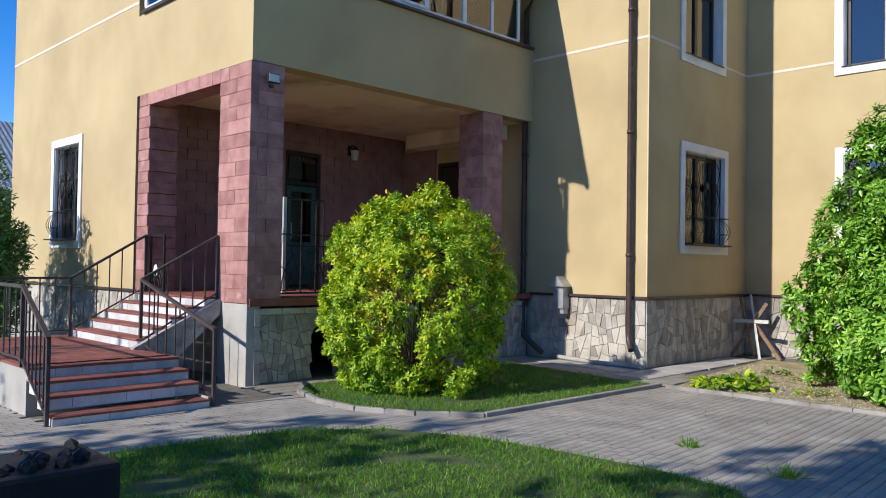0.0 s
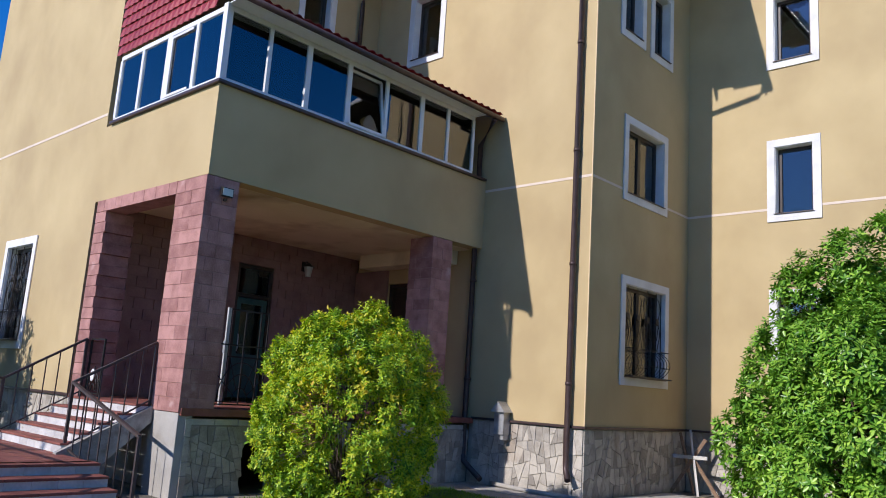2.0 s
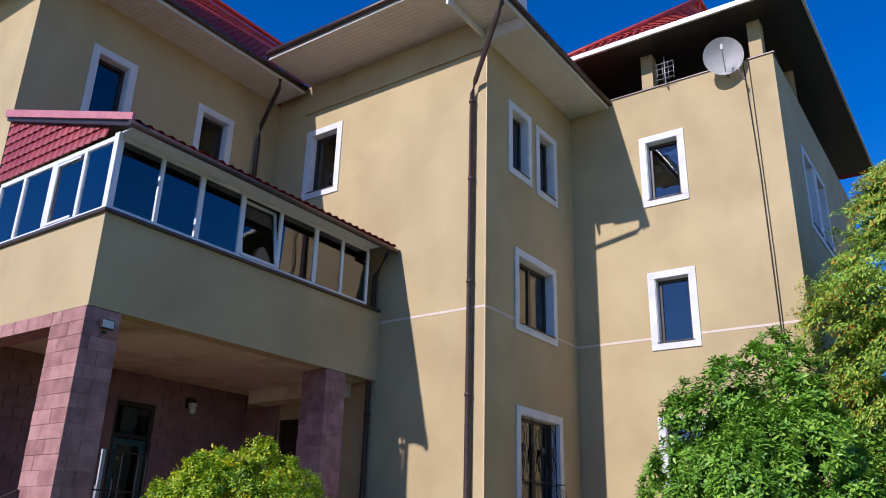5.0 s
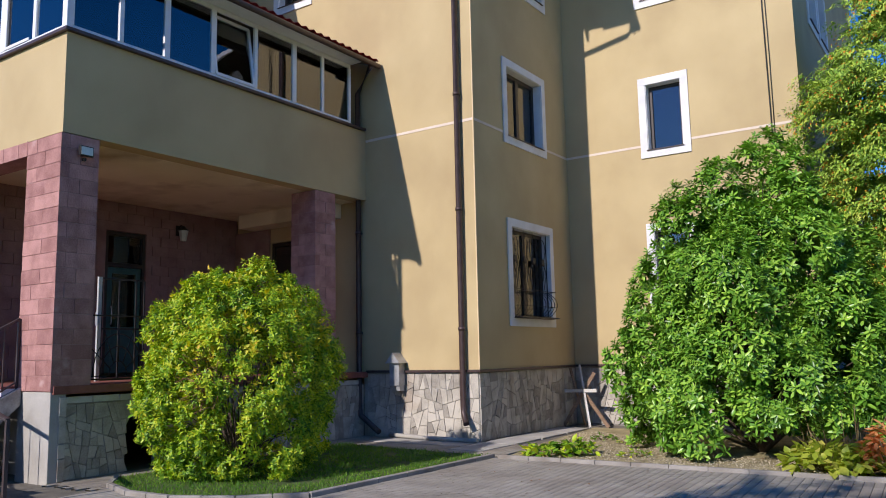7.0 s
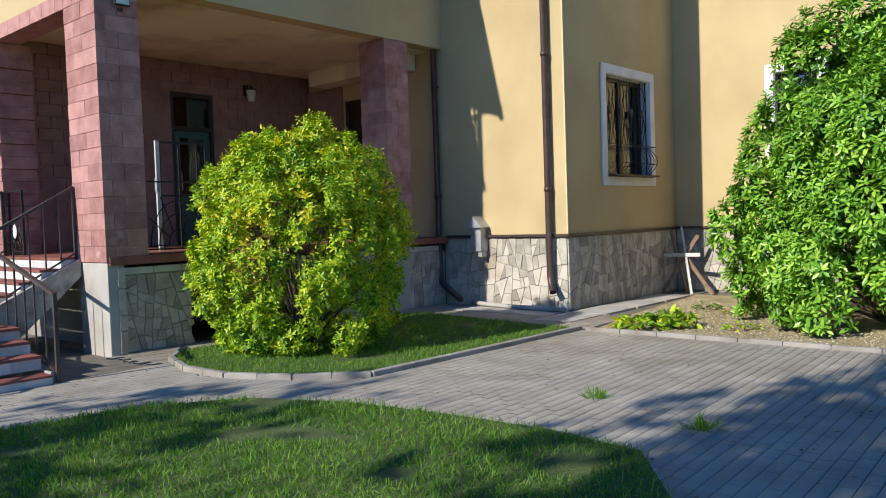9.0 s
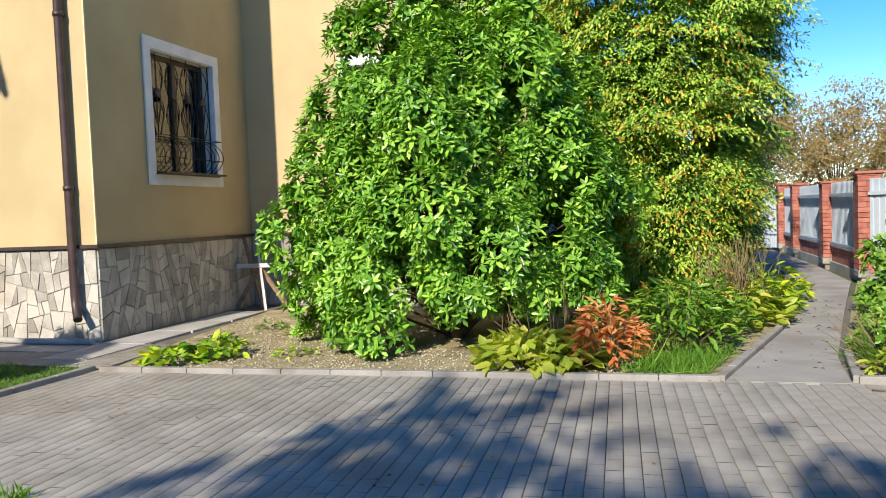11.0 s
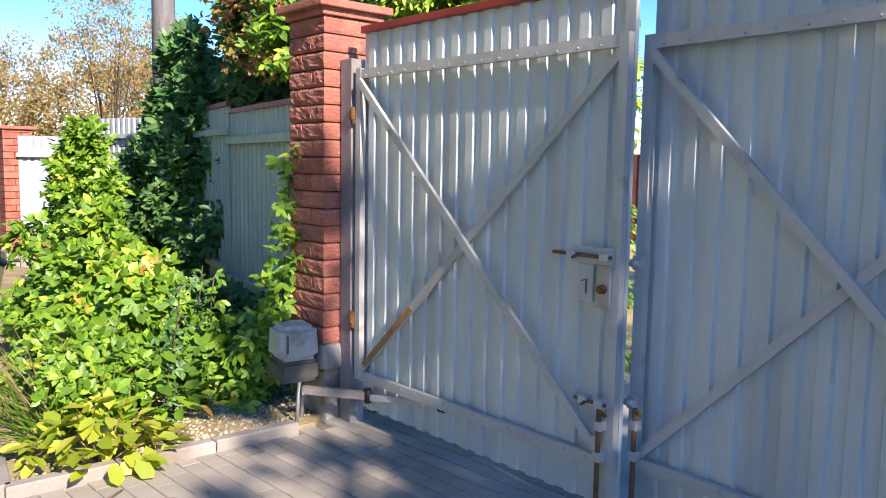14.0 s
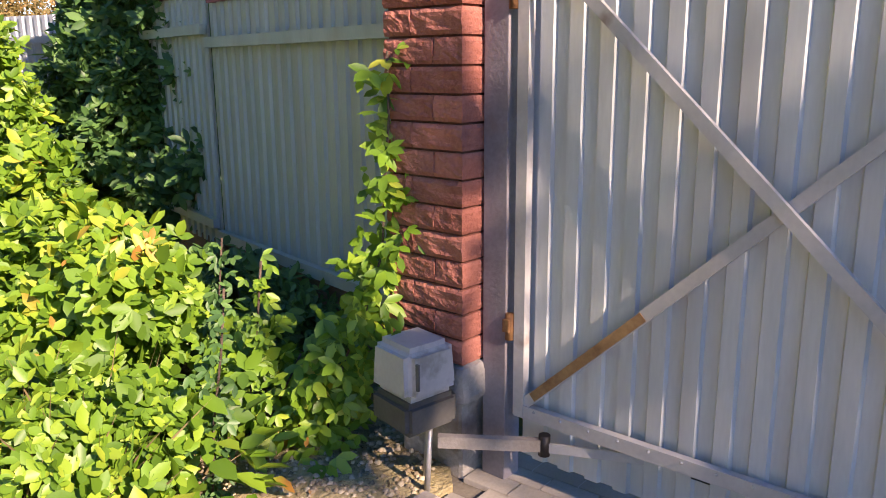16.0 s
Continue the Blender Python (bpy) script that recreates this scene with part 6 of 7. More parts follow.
def spray_tree(name, label, x, y, h, r, n, tip_mat, seed, low=0.6):
    """A conifer of flat drooping sprays on a straight trunk."""
    g = thing(name, label, "conifer", pose(x, y, 0))
    bm = B()
    tube(bm, [(0, 0, -0.1), (0, 0, h * 0.5), (0, 0, h * 0.97)], 0.16, 8, ends=[0.2, 0.11, 0.02])
    part("trunk", bm, BARK, g)
    z = h * (0.05 + 0.95 * (1 - np.sqrt(rng.random(n))) ** 0.9)
    a = rng.uniform(0, math.tau, n)
    lump = np.array([noise.noise(Vector((math.cos(q) * 1.7, math.sin(q) * 1.7, zz * 0.9 + seed))) for q, zz in zip(a, z)])
    bough = rng.integers(0, n // 13, n)
    ba, bz = rng.uniform(0, math.tau, n // 13), h * (0.03 + 0.95 * rng.random(n // 13) ** 1.15)
    reach, w = rng.random(n), rng.normal(size=n)
    z = bz[bough] - 0.5 * reach ** 2 + rng.normal(size=n) * 0.05
    z = np.maximum(z, 0.3)
    a = ba[bough] + w * 0.16 * (0.4 + reach) / np.clip(0.5 + z * 0.08, 0.5, 1)
    depth = rng.uniform(0.62, 1.1, n // 13)[bough]
    rad = r * (1 - np.clip(z / h, 0, 0.99) ** 3) ** 0.65 * np.clip(low + z * 0.11, 0, 1) * (1 + 0.3 * lump) * depth * (0.62 + 0.38 * reach)
    o = unit(np.stack([np.cos(a), np.sin(a), rng.uniform(-0.35, 0.25, n)], 1))
    side = np.stack([-o[:, 1], o[:, 0], rng.normal(size=n) * 0.3], 1)
    c = np.stack([np.cos(a) * rad, np.sin(a) * rad, z], 1)
    size = rng.uniform(0.22, 0.42, n)
    fingers, steps = 7, 9
    k = np.linspace(-1, 1, fingers)[None, :, None]
    s = (np.arange(steps) + 0.6)[None, None, :] / steps
    ahead = (s * np.cos(k * 0.95))[..., None] * o[:, None, None, :]
    across = (s * np.sin(k * 0.95))[..., None] * side[:, None, None, :]
    at = c[:, None, None, :] + (ahead + across) * size[:, None, None, None]
    at[..., 2] -= 0.5 * (s ** 2) * size[:, None, None]
    at = at + rng.normal(size=at.shape) * 0.022
    along = np.cos(k * 0.95)[..., None] * o[:, None, None, :] + np.sin(k * 0.95)[..., None] * side[:, None, None, :] + np.zeros(at.shape) + rng.normal(size=at.shape) * 0.4
    along[..., 2] -= 0.4
    at, along = at.reshape(-1, 3), along.reshape(-1, 3)
    m = len(at)
    nor = unit(np.array([0, -0.3, 1.0]) + np.repeat(o, fingers * steps, 0) * 0.4 + rng.normal(size=(m, 3)) * 0.25)
    ln = rng.uniform(0.05, 0.085, m)
    tagged(quads("foliage", blades(at, along, nor, ln, ln * 0.42, 0.15, 0.2), LEAF_FACES, LEAF_THUJA, g), kind="stuff")
    tip = np.tile(np.arange(steps) >= steps - 2, n * fingers) & (np.repeat((reach > 0.4) & (rng.random(n // 13)[bough] < 0.75) & (rng.random(n) < 0.6), fingers * steps)) & (rng.random(m) < 0.6)
    cn = int(tip.sum())
    tagged(quads("cone_foliage", blades(at[tip] + np.array([0, 0, 0.02]), along[tip], nor[tip], np.full(cn, 0.045), np.full(cn, 0.03), 0.2, 0.3), LEAF_FACES, tip_mat, g, "orange-brown cone clusters"), kind="stuff")
    return g


spray_tree("thuja", "tall yellow-green thuja with orange-brown cones behind the shrub", 0.0, 16.2, 8.9, 2.75, 6300, LEAF_ORANGE_TIP, 2.0, 0.3)
spray_tree("thuja", "slimmer tall thuja standing behind the first", 0.75, 18.2, 8.0, 1.2, 900, LEAF_ORANGE_TIP, 5.0)
spray_tree("thuja", "green thuja behind the gate", 6.0, 12.9, 5.4, 1.5, 700, LEAF_THUJA, 8.0)
spray_tree("thuja", "green thuja behind the gate", 8.6, 8.2, 5.0, 1.4, 600, LEAF_THUJA, 9.0)
spray_tree("thuja", "green thuja behind the gate", 5.5, 13.0, 5.6, 1.5, 900, LEAF_THUJA, 11.0)
spray_tree("thuja", "fresh green thuja close behind the gate pier", 4.9, 11.2, 4.6, 1.25, 1100, LEAF_THUJA, 12.0)
bush("dark_conifer_shrub", "dark overgrown evergreen shrub beside the far wall", "shrub", (-16.6, 4.0, 1.6), (1.5, 1.1, 2.0), 2200, 10, 0.09, 0.11, 0.35, LEAF_DARK, 0.3, -0.9, 5, 0.6)


def rosette(name, label, x, y, r, h, leaves, length, width, mat, up=0.5):
    g = thing(name, label, "plant", pose(x, y - 0.32, 0.01))
    n = leaves
    a = rng.uniform(0, math.tau, n)
    q = np.sqrt(rng.random(n)) * r
    at = np.stack([np.cos(a) * q, np.sin(a) * q, h * (1 - (q / r) ** 2 * 0.65) * rng.uniform(0.4, 1, n)], 1)
    out = unit(np.stack([np.cos(a), np.sin(a), np.zeros(n)], 1) * 1.0 + rng.normal(size=(n, 3)) * 0.5 + np.array([0, 0, up * 0.5]))
    nor = unit(np.array([0, 0, 1.0]) + rng.normal(size=(n, 3)) * 0.35)
    ln = length * rng.uniform(0.7, 1.2, n)
    v = blades(at, out, nor, ln, ln * width, 0.18, 0.35)
    v[:, :, 2] = np.maximum(v[:, :, 2], 0.005)
    tagged(quads("leaves", v, LEAF_FACES, mat, g), kind="stuff")
    bm = B()
    for i in range(min(26, n // 8)):
        tube(bm, [(at[i][0] * 0.3, at[i][1] * 0.3, 0), tuple(at[i])], 0.006, 4)
    tagged(part("stalk", bm, STRAW if mat is not LEAF_GREEN else BARK, g), kind="stuff")
    return g


rosette("hosta", "yellowing broad-leaved hosta clump at the kerb", -1.3, 11.42, 0.48, 0.38, 230, 0.17, 0.62, LEAF_YELLOW)
rosette("hosta", "yellow-green hosta clump at the kerb", -0.92, 11.35, 0.34, 0.34, 150, 0.15, 0.62, LEAF_YELLOW)
rosette("peony", "orange autumn-coloured peony beside the hosta", -0.55, 11.5, 0.36, 0.66, 420, 0.12, 0.4, LEAF_ORANGE, 0.8)
rosette("peony", "green and yellow bushy peony", 0.05, 12.4, 0.62, 0.75, 900, 0.13, 0.34, LEAF_VINE, 0.8)
rosette("peony", "green bushy peony beside the path", 0.35, 13.3, 0.6, 0.7, 700, 0.13, 0.36, LEAF_VINE, 0.8)
rosette("hosta", "pale green hosta clump beside the path", 0.95, 14.2, 0.45, 0.45, 220, 0.2, 0.5, LEAF_YELLOW)
rosette("shrublet", "low green leafy plant beside the path", 1.25, 15.3, 0.45, 0.5, 350, 0.15, 0.4, LEAF_LIME)
rosette("shrublet", "low green leafy plant beside the path", 1.55, 16.6, 0.5, 0.55, 350, 0.15, 0.4, LEAF_LIME)
rosette("seedling", "bright green leafy weed by the kerb", -5.1, 11.3, 0.3, 0.2, 90, 0.14, 0.6, LEAF_LIME)
rosette("seedling", "bright green leafy weed by the kerb", -4.75, 11.65, 0.3, 0.22, 90, 0.14, 0.6, LEAF_LIME)
for i, (x, y) in enumerate(((-5.4, 12.4), (-4.5, 12.9), (-5.2, 13.4), (-3.9, 11.5), (-5.0, 12.0))):
    rosette("weed", "low yellow-green weed in the gravelly bed by the house", x, y + 0.32, 0.22, 0.1, 50, 0.07, 0.5, LEAF_LIME if i % 2 else GRASS)
rosette("hosta", "broad yellow-green leaves at the edge of the bramble thicket", 2.4, 11.75, 0.4, 0.42, 130, 0.12, 0.6, LEAF_VINE)
rosette("hosta", "yellow hosta clump at the corner of the fence bed", 1.95, 11.2, 0.34, 0.28, 150, 0.12, 0.62, LEAF_YELLOW)
bush("raspberry_thicket", "dense green bramble and creeper thicket along the fence", "thicket", (2.62, 12.8, 0.38), (0.46, 1.3, 0.58), 900, 6, 0.07, 0.085, 0.62, LEAF_VINE, 0.5, -0.6, 4, 0.5, 40, 0.01, clump=14, form="lobed")
bush("raspberry_thicket", "taller green bramble thicket where the fence turns", "thicket", (3.2, 15.2, 0.9), (0.3, 0.6, 0.95), 800, 6, 0.07, 0.085, 0.6, LEAF_VINE, 0.5, -0.9, 6, 0.5, 40, 0.01, clump=16, form="lobed")
bush("low_thicket", "low leafy undergrowth at the front of the fence bed", "thicket", (2.12, 11.75, 0.14), (0.36, 0.55, 0.3), 330, 5, 0.05, 0.075, 0.62, LEAF_VINE, 0.5, -0.3, 8, 0.5, 20, 0.008, clump=14, form="lobed")
bush("dark_creeper", "dark creeper mass hanging over the fence and pole", "creeper", (4.35, 15.0, 1.25), (0.55, 1.3, 1.45), 2600, 6, 0.08, 0.11, 0.5, LEAF_DARK, 0.35, -0.95, 9, 0.55, 30, 0.02, form="lobed")
bush("creeper", "reddening creeper over the pier and fence", "creeper", (4.45, 13.5, 2.7), (0.45, 0.6, 1.3), 1400, 6, 0.08, 0.1, 0.5, LEAF_DARK, 0.35, -0.9, 12, 0.5, 20, 0.015, form="lobed")
bush("red_creeper", "hanging red and yellow creeper shoots behind the pier", "creeper", (3.85, 12.6, 2.85), (0.6, 0.6, 0.65), 170, 6, 0.06, 0.07, 0.5, LEAF_RED, 0.45, -0.9, 13, 0.4, 1, 0.01, clump=8, form="lobed")
bush("green_creeper", "fresh green creeper shoots over the fence top beside the pier", "creeper", (3.85, 12.0, 2.55), (0.3, 0.7, 0.35), 170, 6, 0.06, 0.08, 0.5, LEAF_VINE, 0.45, -0.9, 23, 0.4, 1, 0.01, clump=9, form="lobed")
bush("fence_creeper", "dark green creeper along the foot of the fence in shade", "creeper", (3.42, 12.5, 0.25), (0.2, 0.8, 0.3), 260, 6, 0.05, 0.075, 0.5, LEAF_DARK, 0.4, -0.7, 24, 0.4, 20, 0.008, clump=14, form="lobed")


def climber(name, label, points, spread, per, length, mat, seed):
    """A creeper on a winding stem: leaves on short stalks to both sides, denser at the foot."""
    r = np.random.default_rng(seed)
    pts = np.array(points, float)
    g = thing(name, label, "creeper", pose(*points[0]))
    o = pts[0]
    bm = B()
    tube(bm, [tuple(p - o) for p in pts], 0.005, 5)
    part("stem", bm, BARK, g)
    at, al = [], []
    for i, (a, b) in enumerate(zip(pts, pts[1:])):
        k = max(3, int(per * (1 - i / len(pts)) ** 1.5))
        s = r.random((k, 1))
        wide = spread * (1 - 0.8 * i / len(pts))
        at.append(a + (b - a) * s + r.normal(size=(k, 3)) * wide - o)
        al.append(r.normal(size=(k, 3)) * np.array([0.7, 0.5, 0.4]) + np.array([-0.35, -0.5, -0.15]))
    at, al = np.concatenate(at), np.concatenate(al)
    at[:, 2] = np.maximum(at[:, 2], 0.03 - o[2])
    nor = unit(np.array([-0.5, -0.6, 0.65]) + r.normal(size=at.shape) * 0.3)
    ln = length * r.uniform(0.6, 1.25, len(at))
    tagged(quads("leaves", lobed(at, al, nor, ln, 0.5), LEAF_FACES, mat, g), kind="stuff")
    return g


climber("pier_vine", "bright green creeper climbing the corner of the brick pier", [(3.0, 11.32, 0.02), (3.02, 11.25, 0.3), (3.06, 11.13, 0.6), (3.1, 11.05, 0.85), (3.1, 11.03, 1.1), (3.12, 11.02, 1.35), (3.13, 11.03, 1.6)], 0.09, 80, 0.085, LEAF_VINE, 14)
climber("pier_vine", "lower green creeper leaves beside the gate opener", [(2.9, 11.6, 0.02), (2.93, 11.5, 0.2), (2.96, 11.4, 0.4)], 0.14, 80, 0.085, LEAF_VINE, 15)
for i, (x, y) in enumerate(((2.75, 11.5), (2.45, 11.3), (2.9, 12.0))):
    climber("flowering_shoot", "upright weed shoot with pale tips in the fence bed", [(x, y, 0.0), (x + 0.03, y, 0.3), (x + 0.08, y, 0.55), (x + 0.1, y - 0.02, 0.8)], 0.045, 34, 0.05, LEAF_DARK if i else LEAF_VINE, 30 + i)

# far trees
for i, (x, y, h, r) in enumerate(((-2, 62, 9, 4.5), (5, 58, 8.5, 4.5), (11, 60, 8, 4.0), (16, 55, 8, 4.5), (22, 56, 9, 5), (30, 50, 9, 5), (38, 42, 9, 5), (-10, 66, 9, 5))):
    bush("autumn_tree", "distant bushy tree in brownish autumn leaf", "tree", (x, y, h * 0.55), (r, r, h * 0.5), 1600, 12, 0.35, 0.17, 0.6, LEAF_BROWN, 0.3, -0.95, 20 + i, 0.5, 18, 0.08)
bush("birch", "distant sparse birch with few orange leaves", "tree", (12.5, 42, 6.8), (2.0, 2.0, 3.4), 420, 9, 0.28, 0.12, 0.7, LEAF_BROWN, 0.5, -0.95, 40, 0.3, 14, 0.05)
# trees behind the walker, whose crowns shade the lawn and the yard
for i, (x, y, h, r) in enumerate(((-8.0, -7.5, 8.0, 2.4), (-3.6, -8.5, 8.8, 2.3), (2.6, -9.6, 11.2, 1.6), (1.85, -2.4, 8.6, 1.2), (3.4, -9.5, 12.6, 1.8), (-3.6, -14.0, 13.6, 1.9), (2.0, -3.4, 8.2, 1.0), (0.2, -6.2, 8.6, 1.1), (-1.2, -6.4, 8.8, 1.0), (-3.3, -5.6, 9.0, 1.1), (-13.0, -9.0, 7.0, 2.2))):
    bush("garden_tree", "leafy garden tree behind the yard", "tree", (x, y, h - r), (r * 0.8, r * 0.8, r * 1.5), int(62 * r), 7, 0.4, 0.3, 0.6, LEAF_GREEN, 0.6, -0.95, 50 + i, 0.2, 24, 0.06, clump=7)

# grass
def turf(name, label, poly, n, height, holes=()):
    xs, ys = [p[0] for p in poly], [p[1] for p in poly]
    pts = rng.uniform((min(xs), max(min(ys), -1.5)), (max(xs), max(ys)), (n, 2))
    pts = np.array([p for p in pts if inside(p[0], p[1], poly)])
    n = len(pts)
    dens = np.array([noise.noise(Vector((x * 1.3, y * 1.3, 3))) for x, y in pts])
    ok = dens > -0.35
    pts, dens = pts[ok], dens[ok]
    n = len(pts)
    at = np.column_stack([pts, np.full(n, 0.015)])
    along = unit(rng.normal(size=(n, 3)) * 0.5 + np.array([0, 0, 1.0]))
    nor = unit(rng.normal(size=(n, 3)) * np.array([1, 1, 0.2]))
    ln = height * rng.uniform(0.4, 1.3, n) * (1 + 0.5 * dens)
    g = thing(name, label, "grass")
    tagged(g, kind="stuff")
    tagged(quads("grass_blades", blades(at, along, nor, ln, np.full(n, 0.007), 0.2, 0.4), LEAF_FACES, GRASS, g), kind="stuff")


turf("grass_front", "mown green grass of the front lawn", LAWN_B, 70000, 0.06)
turf("grass_bush_bed", "short green grass round the lime bush", LAWN_A, 22000, 0.05)
turf("grass_kerb", "tufts of grass at the kerb corner", [(-0.4, 10.72), (0.3, 10.72), (0.65, 11.9), (0.1, 11.9)], 2600, 0.13)


def pebbles(name, label, poly, n, size, mat, z=0.012):
    """Small stones: each a squat four-sided lump."""
    xs, ys = [p[0] for p in poly], [p[1] for p in poly]
    pts = rng.uniform((min(xs), min(ys)), (max(xs), max(ys)), (n, 2))
    pts = np.array([p for p in pts if inside(p[0], p[1], poly)])
    n = len(pts)
    s = size * rng.uniform(0.5, 1.4, (n, 1, 1))
    lump = np.array([(1, 0.3, 0), (-0.3, 1, 0), (-1, -0.2, 0), (0.2, -1, 0), (0.5, 0.2, 0.7), (-0.2, 0.5, 0.6), (-0.5, -0.1, 0.7), (0.1, -0.5, 0.6)])[None] * rng.uniform(0.65, 1.25, (n, 8, 3))
    rot = rng.uniform(0, math.tau, n)
    c, sn = np.cos(rot)[:, None], np.sin(rot)[:, None]
    v = np.stack([lump[:, :, 0] * c - lump[:, :, 1] * sn, lump[:, :, 0] * sn + lump[:, :, 1] * c, lump[:, :, 2]], 2) * s
    v += np.column_stack([pts, np.full(n, z)])[:, None]
    g = thing(name, label, "gravel")
    tagged(g, kind="stuff")
    tagged(quads("pebbles", v, [(0, 1, 5, 4), (1, 2, 6, 5), (2, 3, 7, 6), (3, 0, 4, 7), (4, 5, 6, 7)], mat, g), kind="stuff")


pebbles("gravel_shrub_bed", "pale loose gravel in front of the broad-leaved shrub", [(-5.5, 10.7), (0.2, 10.72), (0.2, 11.7), (-2.5, 12.0), (-4.2, 13.5), (-6.1, 14.8), (-5.9, 12.5)], 9000, 0.013, PEBBLE)
pebbles("gravel_fence_bed", "pale loose gravel in the fence bed", [(1.55, 10.75), (3.05, 10.73), (3.45, 11.2), (3.6, 13), (1.9, 13)], 5000, 0.013, PEBBLE)


# ---- small things on the ground ----
def litter(name, label, spots, size, mat, kind_of="litter"):
    g = thing(name, label, kind_of)
    tagged(g, kind="stuff")
    n = len(spots)
    at = np.array([(x, y, 0.006) for x, y in spots])
    along = unit(rng.normal(size=(n, 3)) * np.array([1, 1, 0.1]))
    nor = unit(np.array([0, 0, 1.0]) + rng.normal(size=(n, 3)) * 0.25)
    ln = size * rng.uniform(0.5, 1.3, n)
    tagged(quads("dry_leaves", blades(at, along, nor, ln, ln * 0.5, 0.2, -0.1), LEAF_FACES, mat, g), kind="stuff")


def spread(n, x0, x1, y0, y1, keep=paved):
    out = []
    while len(out) < n:
        p = (random.uniform(x0, x1), random.uniform(y0, y1))
        if keep(*p):
            out.append(p)
    return out


litter("fallen_leaves", "small dry brown leaves scattered on the paving", spread(110, -5, 3, 3, 10.6) + spread(90, -9, -1, 4, 10.6), 0.035, LITTER)
litter("fallen_leaves", "dry reddish leaves along the path kerb", spread(90, 0.6, 2.4, 11.2, 20, lambda x, y: inside(x, y, PATH_S) and not inside(x + 0.3, y, PATH_S) or inside(x, y, PATH_S) and not inside(x - 0.25, y, PATH_S)), 0.045, LITTER)
litter("fallen_leaves", "reddish dry leaves on the gravel of the fence bed", spread(140, 1.6, 3.2, 10.8, 12.6, lambda x, y: inside(x, y, BED_E)), 0.05, LITTER)
litter("fallen_leaves", "dry leaves and twigs on the soil under the shrub", spread(300, -5.4, 0.2, 10.8, 12.2, lambda x, y: inside(x, y, BED_C)), 0.04, LITTER)


litter("fallen_leaves", "dry leaves on the bare soil round the lime bush", spread(220, -9.1, -6.6, 6.1, 8.2, lambda x, y: inside(x, y, LAWN_A)), 0.045, LITTER)


def tuft(name, label, x, y, n, h, mat, r=0.1, cat="grass"):
    g = thing(name, label, cat, pose(x, y, 0.0))
    at = np.column_stack([rng.normal(size=(n, 2)) * r * 0.4, np.full(n, 0.0)])
    along = unit(np.column_stack([at[:, :2] * 4 + rng.normal(size=(n, 2)) * 0.5, np.full(n, 0.9)]))
    nor = unit(rng.normal(size=(n, 3)) * np.array([1, 1, 0.2]))
    ln = h * rng.uniform(0.5, 1.3, n)
    tagged(quads("grass", blades(at, along, nor, ln, np.full(n, 0.009), 0.2, 0.7), LEAF_FACES, mat, g), kind="stuff")
    return g


tuft("grass_tuft", "small green grass tuft growing between the pavers", -2.4, 6.75, 90, 0.11, GRASS)
tuft("grass_tuft", "small brownish weed tuft growing between the pavers", -3.55, 7.2, 80, 0.08, GRASS)
tuft("grass_tuft", "small weed in a joint near the gate", 2.3, 9.4, 50, 0.07, GRASS)
tuft("grass_tuft", "small weed in a joint near the gate", 2.05, 8.6, 50, 0.06, GRASS)
tuft("daylily", "arching green daylily leaves at the kerb corner", -0.25, 10.95, 46, 0.32, LEAF_GREEN, 0.2, "plant")
tuft("daylily", "arching green daylily leaves at the kerb", 0.02, 10.9, 90, 0.22, GRASS, 0.3, "plant")
tuft("dry_grass", "feathery brownish dry grass clump in the fence bed", 2.0, 11.6, 300, 0.42, STRAW, 0.3, "plant")
tuft("dry_grass", "feathery green and brown grass clump in the fence bed", 1.95, 11.45, 300, 0.3, GRASS, 0.3, "plant")
for x, y, n, h in ((0.75, 14.0, 60, 0.95), (1.0, 15.2, 60, 1.0), (-1.0, 11.7, 16, 0.75), (-1.6, 11.75, 12, 0.7)):
    g = thing("dry_stems", "bunch of dry brown flower stems in the shrub bed", "plant", pose(x, y, 0))
    bm = B()
    for i in range(n):
        a, q = random.uniform(0, math.tau), random.uniform(0, 0.35)
        b, c = (q * math.cos(a), q * math.sin(a)), random.uniform(0.6, 1.1) * h
        tube(bm, [(b[0], b[1], 0), (b[0] * 1.2 + random.uniform(-0.1, 0.1), b[1] * 1.2, c * 0.6), (b[0] * 1.5 + random.uniform(-0.15, 0.15), b[1] * 1.5, c)], 0.004, 4)
    tagged(part("stem", bm, STRAW, g), kind="stuff")
g = thing("drain_hose", "pale pipe lying on the ground along the main wall", "pipe", pose(-8.95, 12.12, 0.05))
bm = B()
tube(bm, [(0, 0, 0.02), (0.9, -0.08, 0), (2.0, -0.1, 0)], 0.04, 8)
part("pipe", bm, CONCRETE, g)
g = thing("fallen_branch", "thin dry branch lying on the paving by the path", "branch", pose(1.75, 10.3, 0.012))
bm = B()
tube(bm, [(-0.25, 0.1, 0), (0, 0.0, 0.01), (0.3, -0.12, 0)], 0.007, 5)
tube(bm, [(0, 0, 0.01), (0.15, 0.12, 0)], 0.005, 5)
part("twig", bm, OLD_WOOD, g)

# brown bare patch of the lime bush
bare = bpy.data.objects["lime_bush"]
bm = B()
for i in range(90):
    a, q = random.uniform(0, math.tau), random.uniform(0, 0.34)
    s0 = Vector((0.55, -0.95, 1.25)) + Vector((0.85, 0.5, 0)) * q * math.cos(a) * 0.8 + Vector((0, 0, q * math.sin(a)))
    tube(bm, [s0, s0 + Vector((random.uniform(-0.05, 0.3), random.uniform(-0.38, -0.1), random.uniform(-0.12, 0.16)))], 0.005, 4)
tagged(part("dead_twig", bm, LITTER, bare, "bare brown twigs"), kind="stuff")


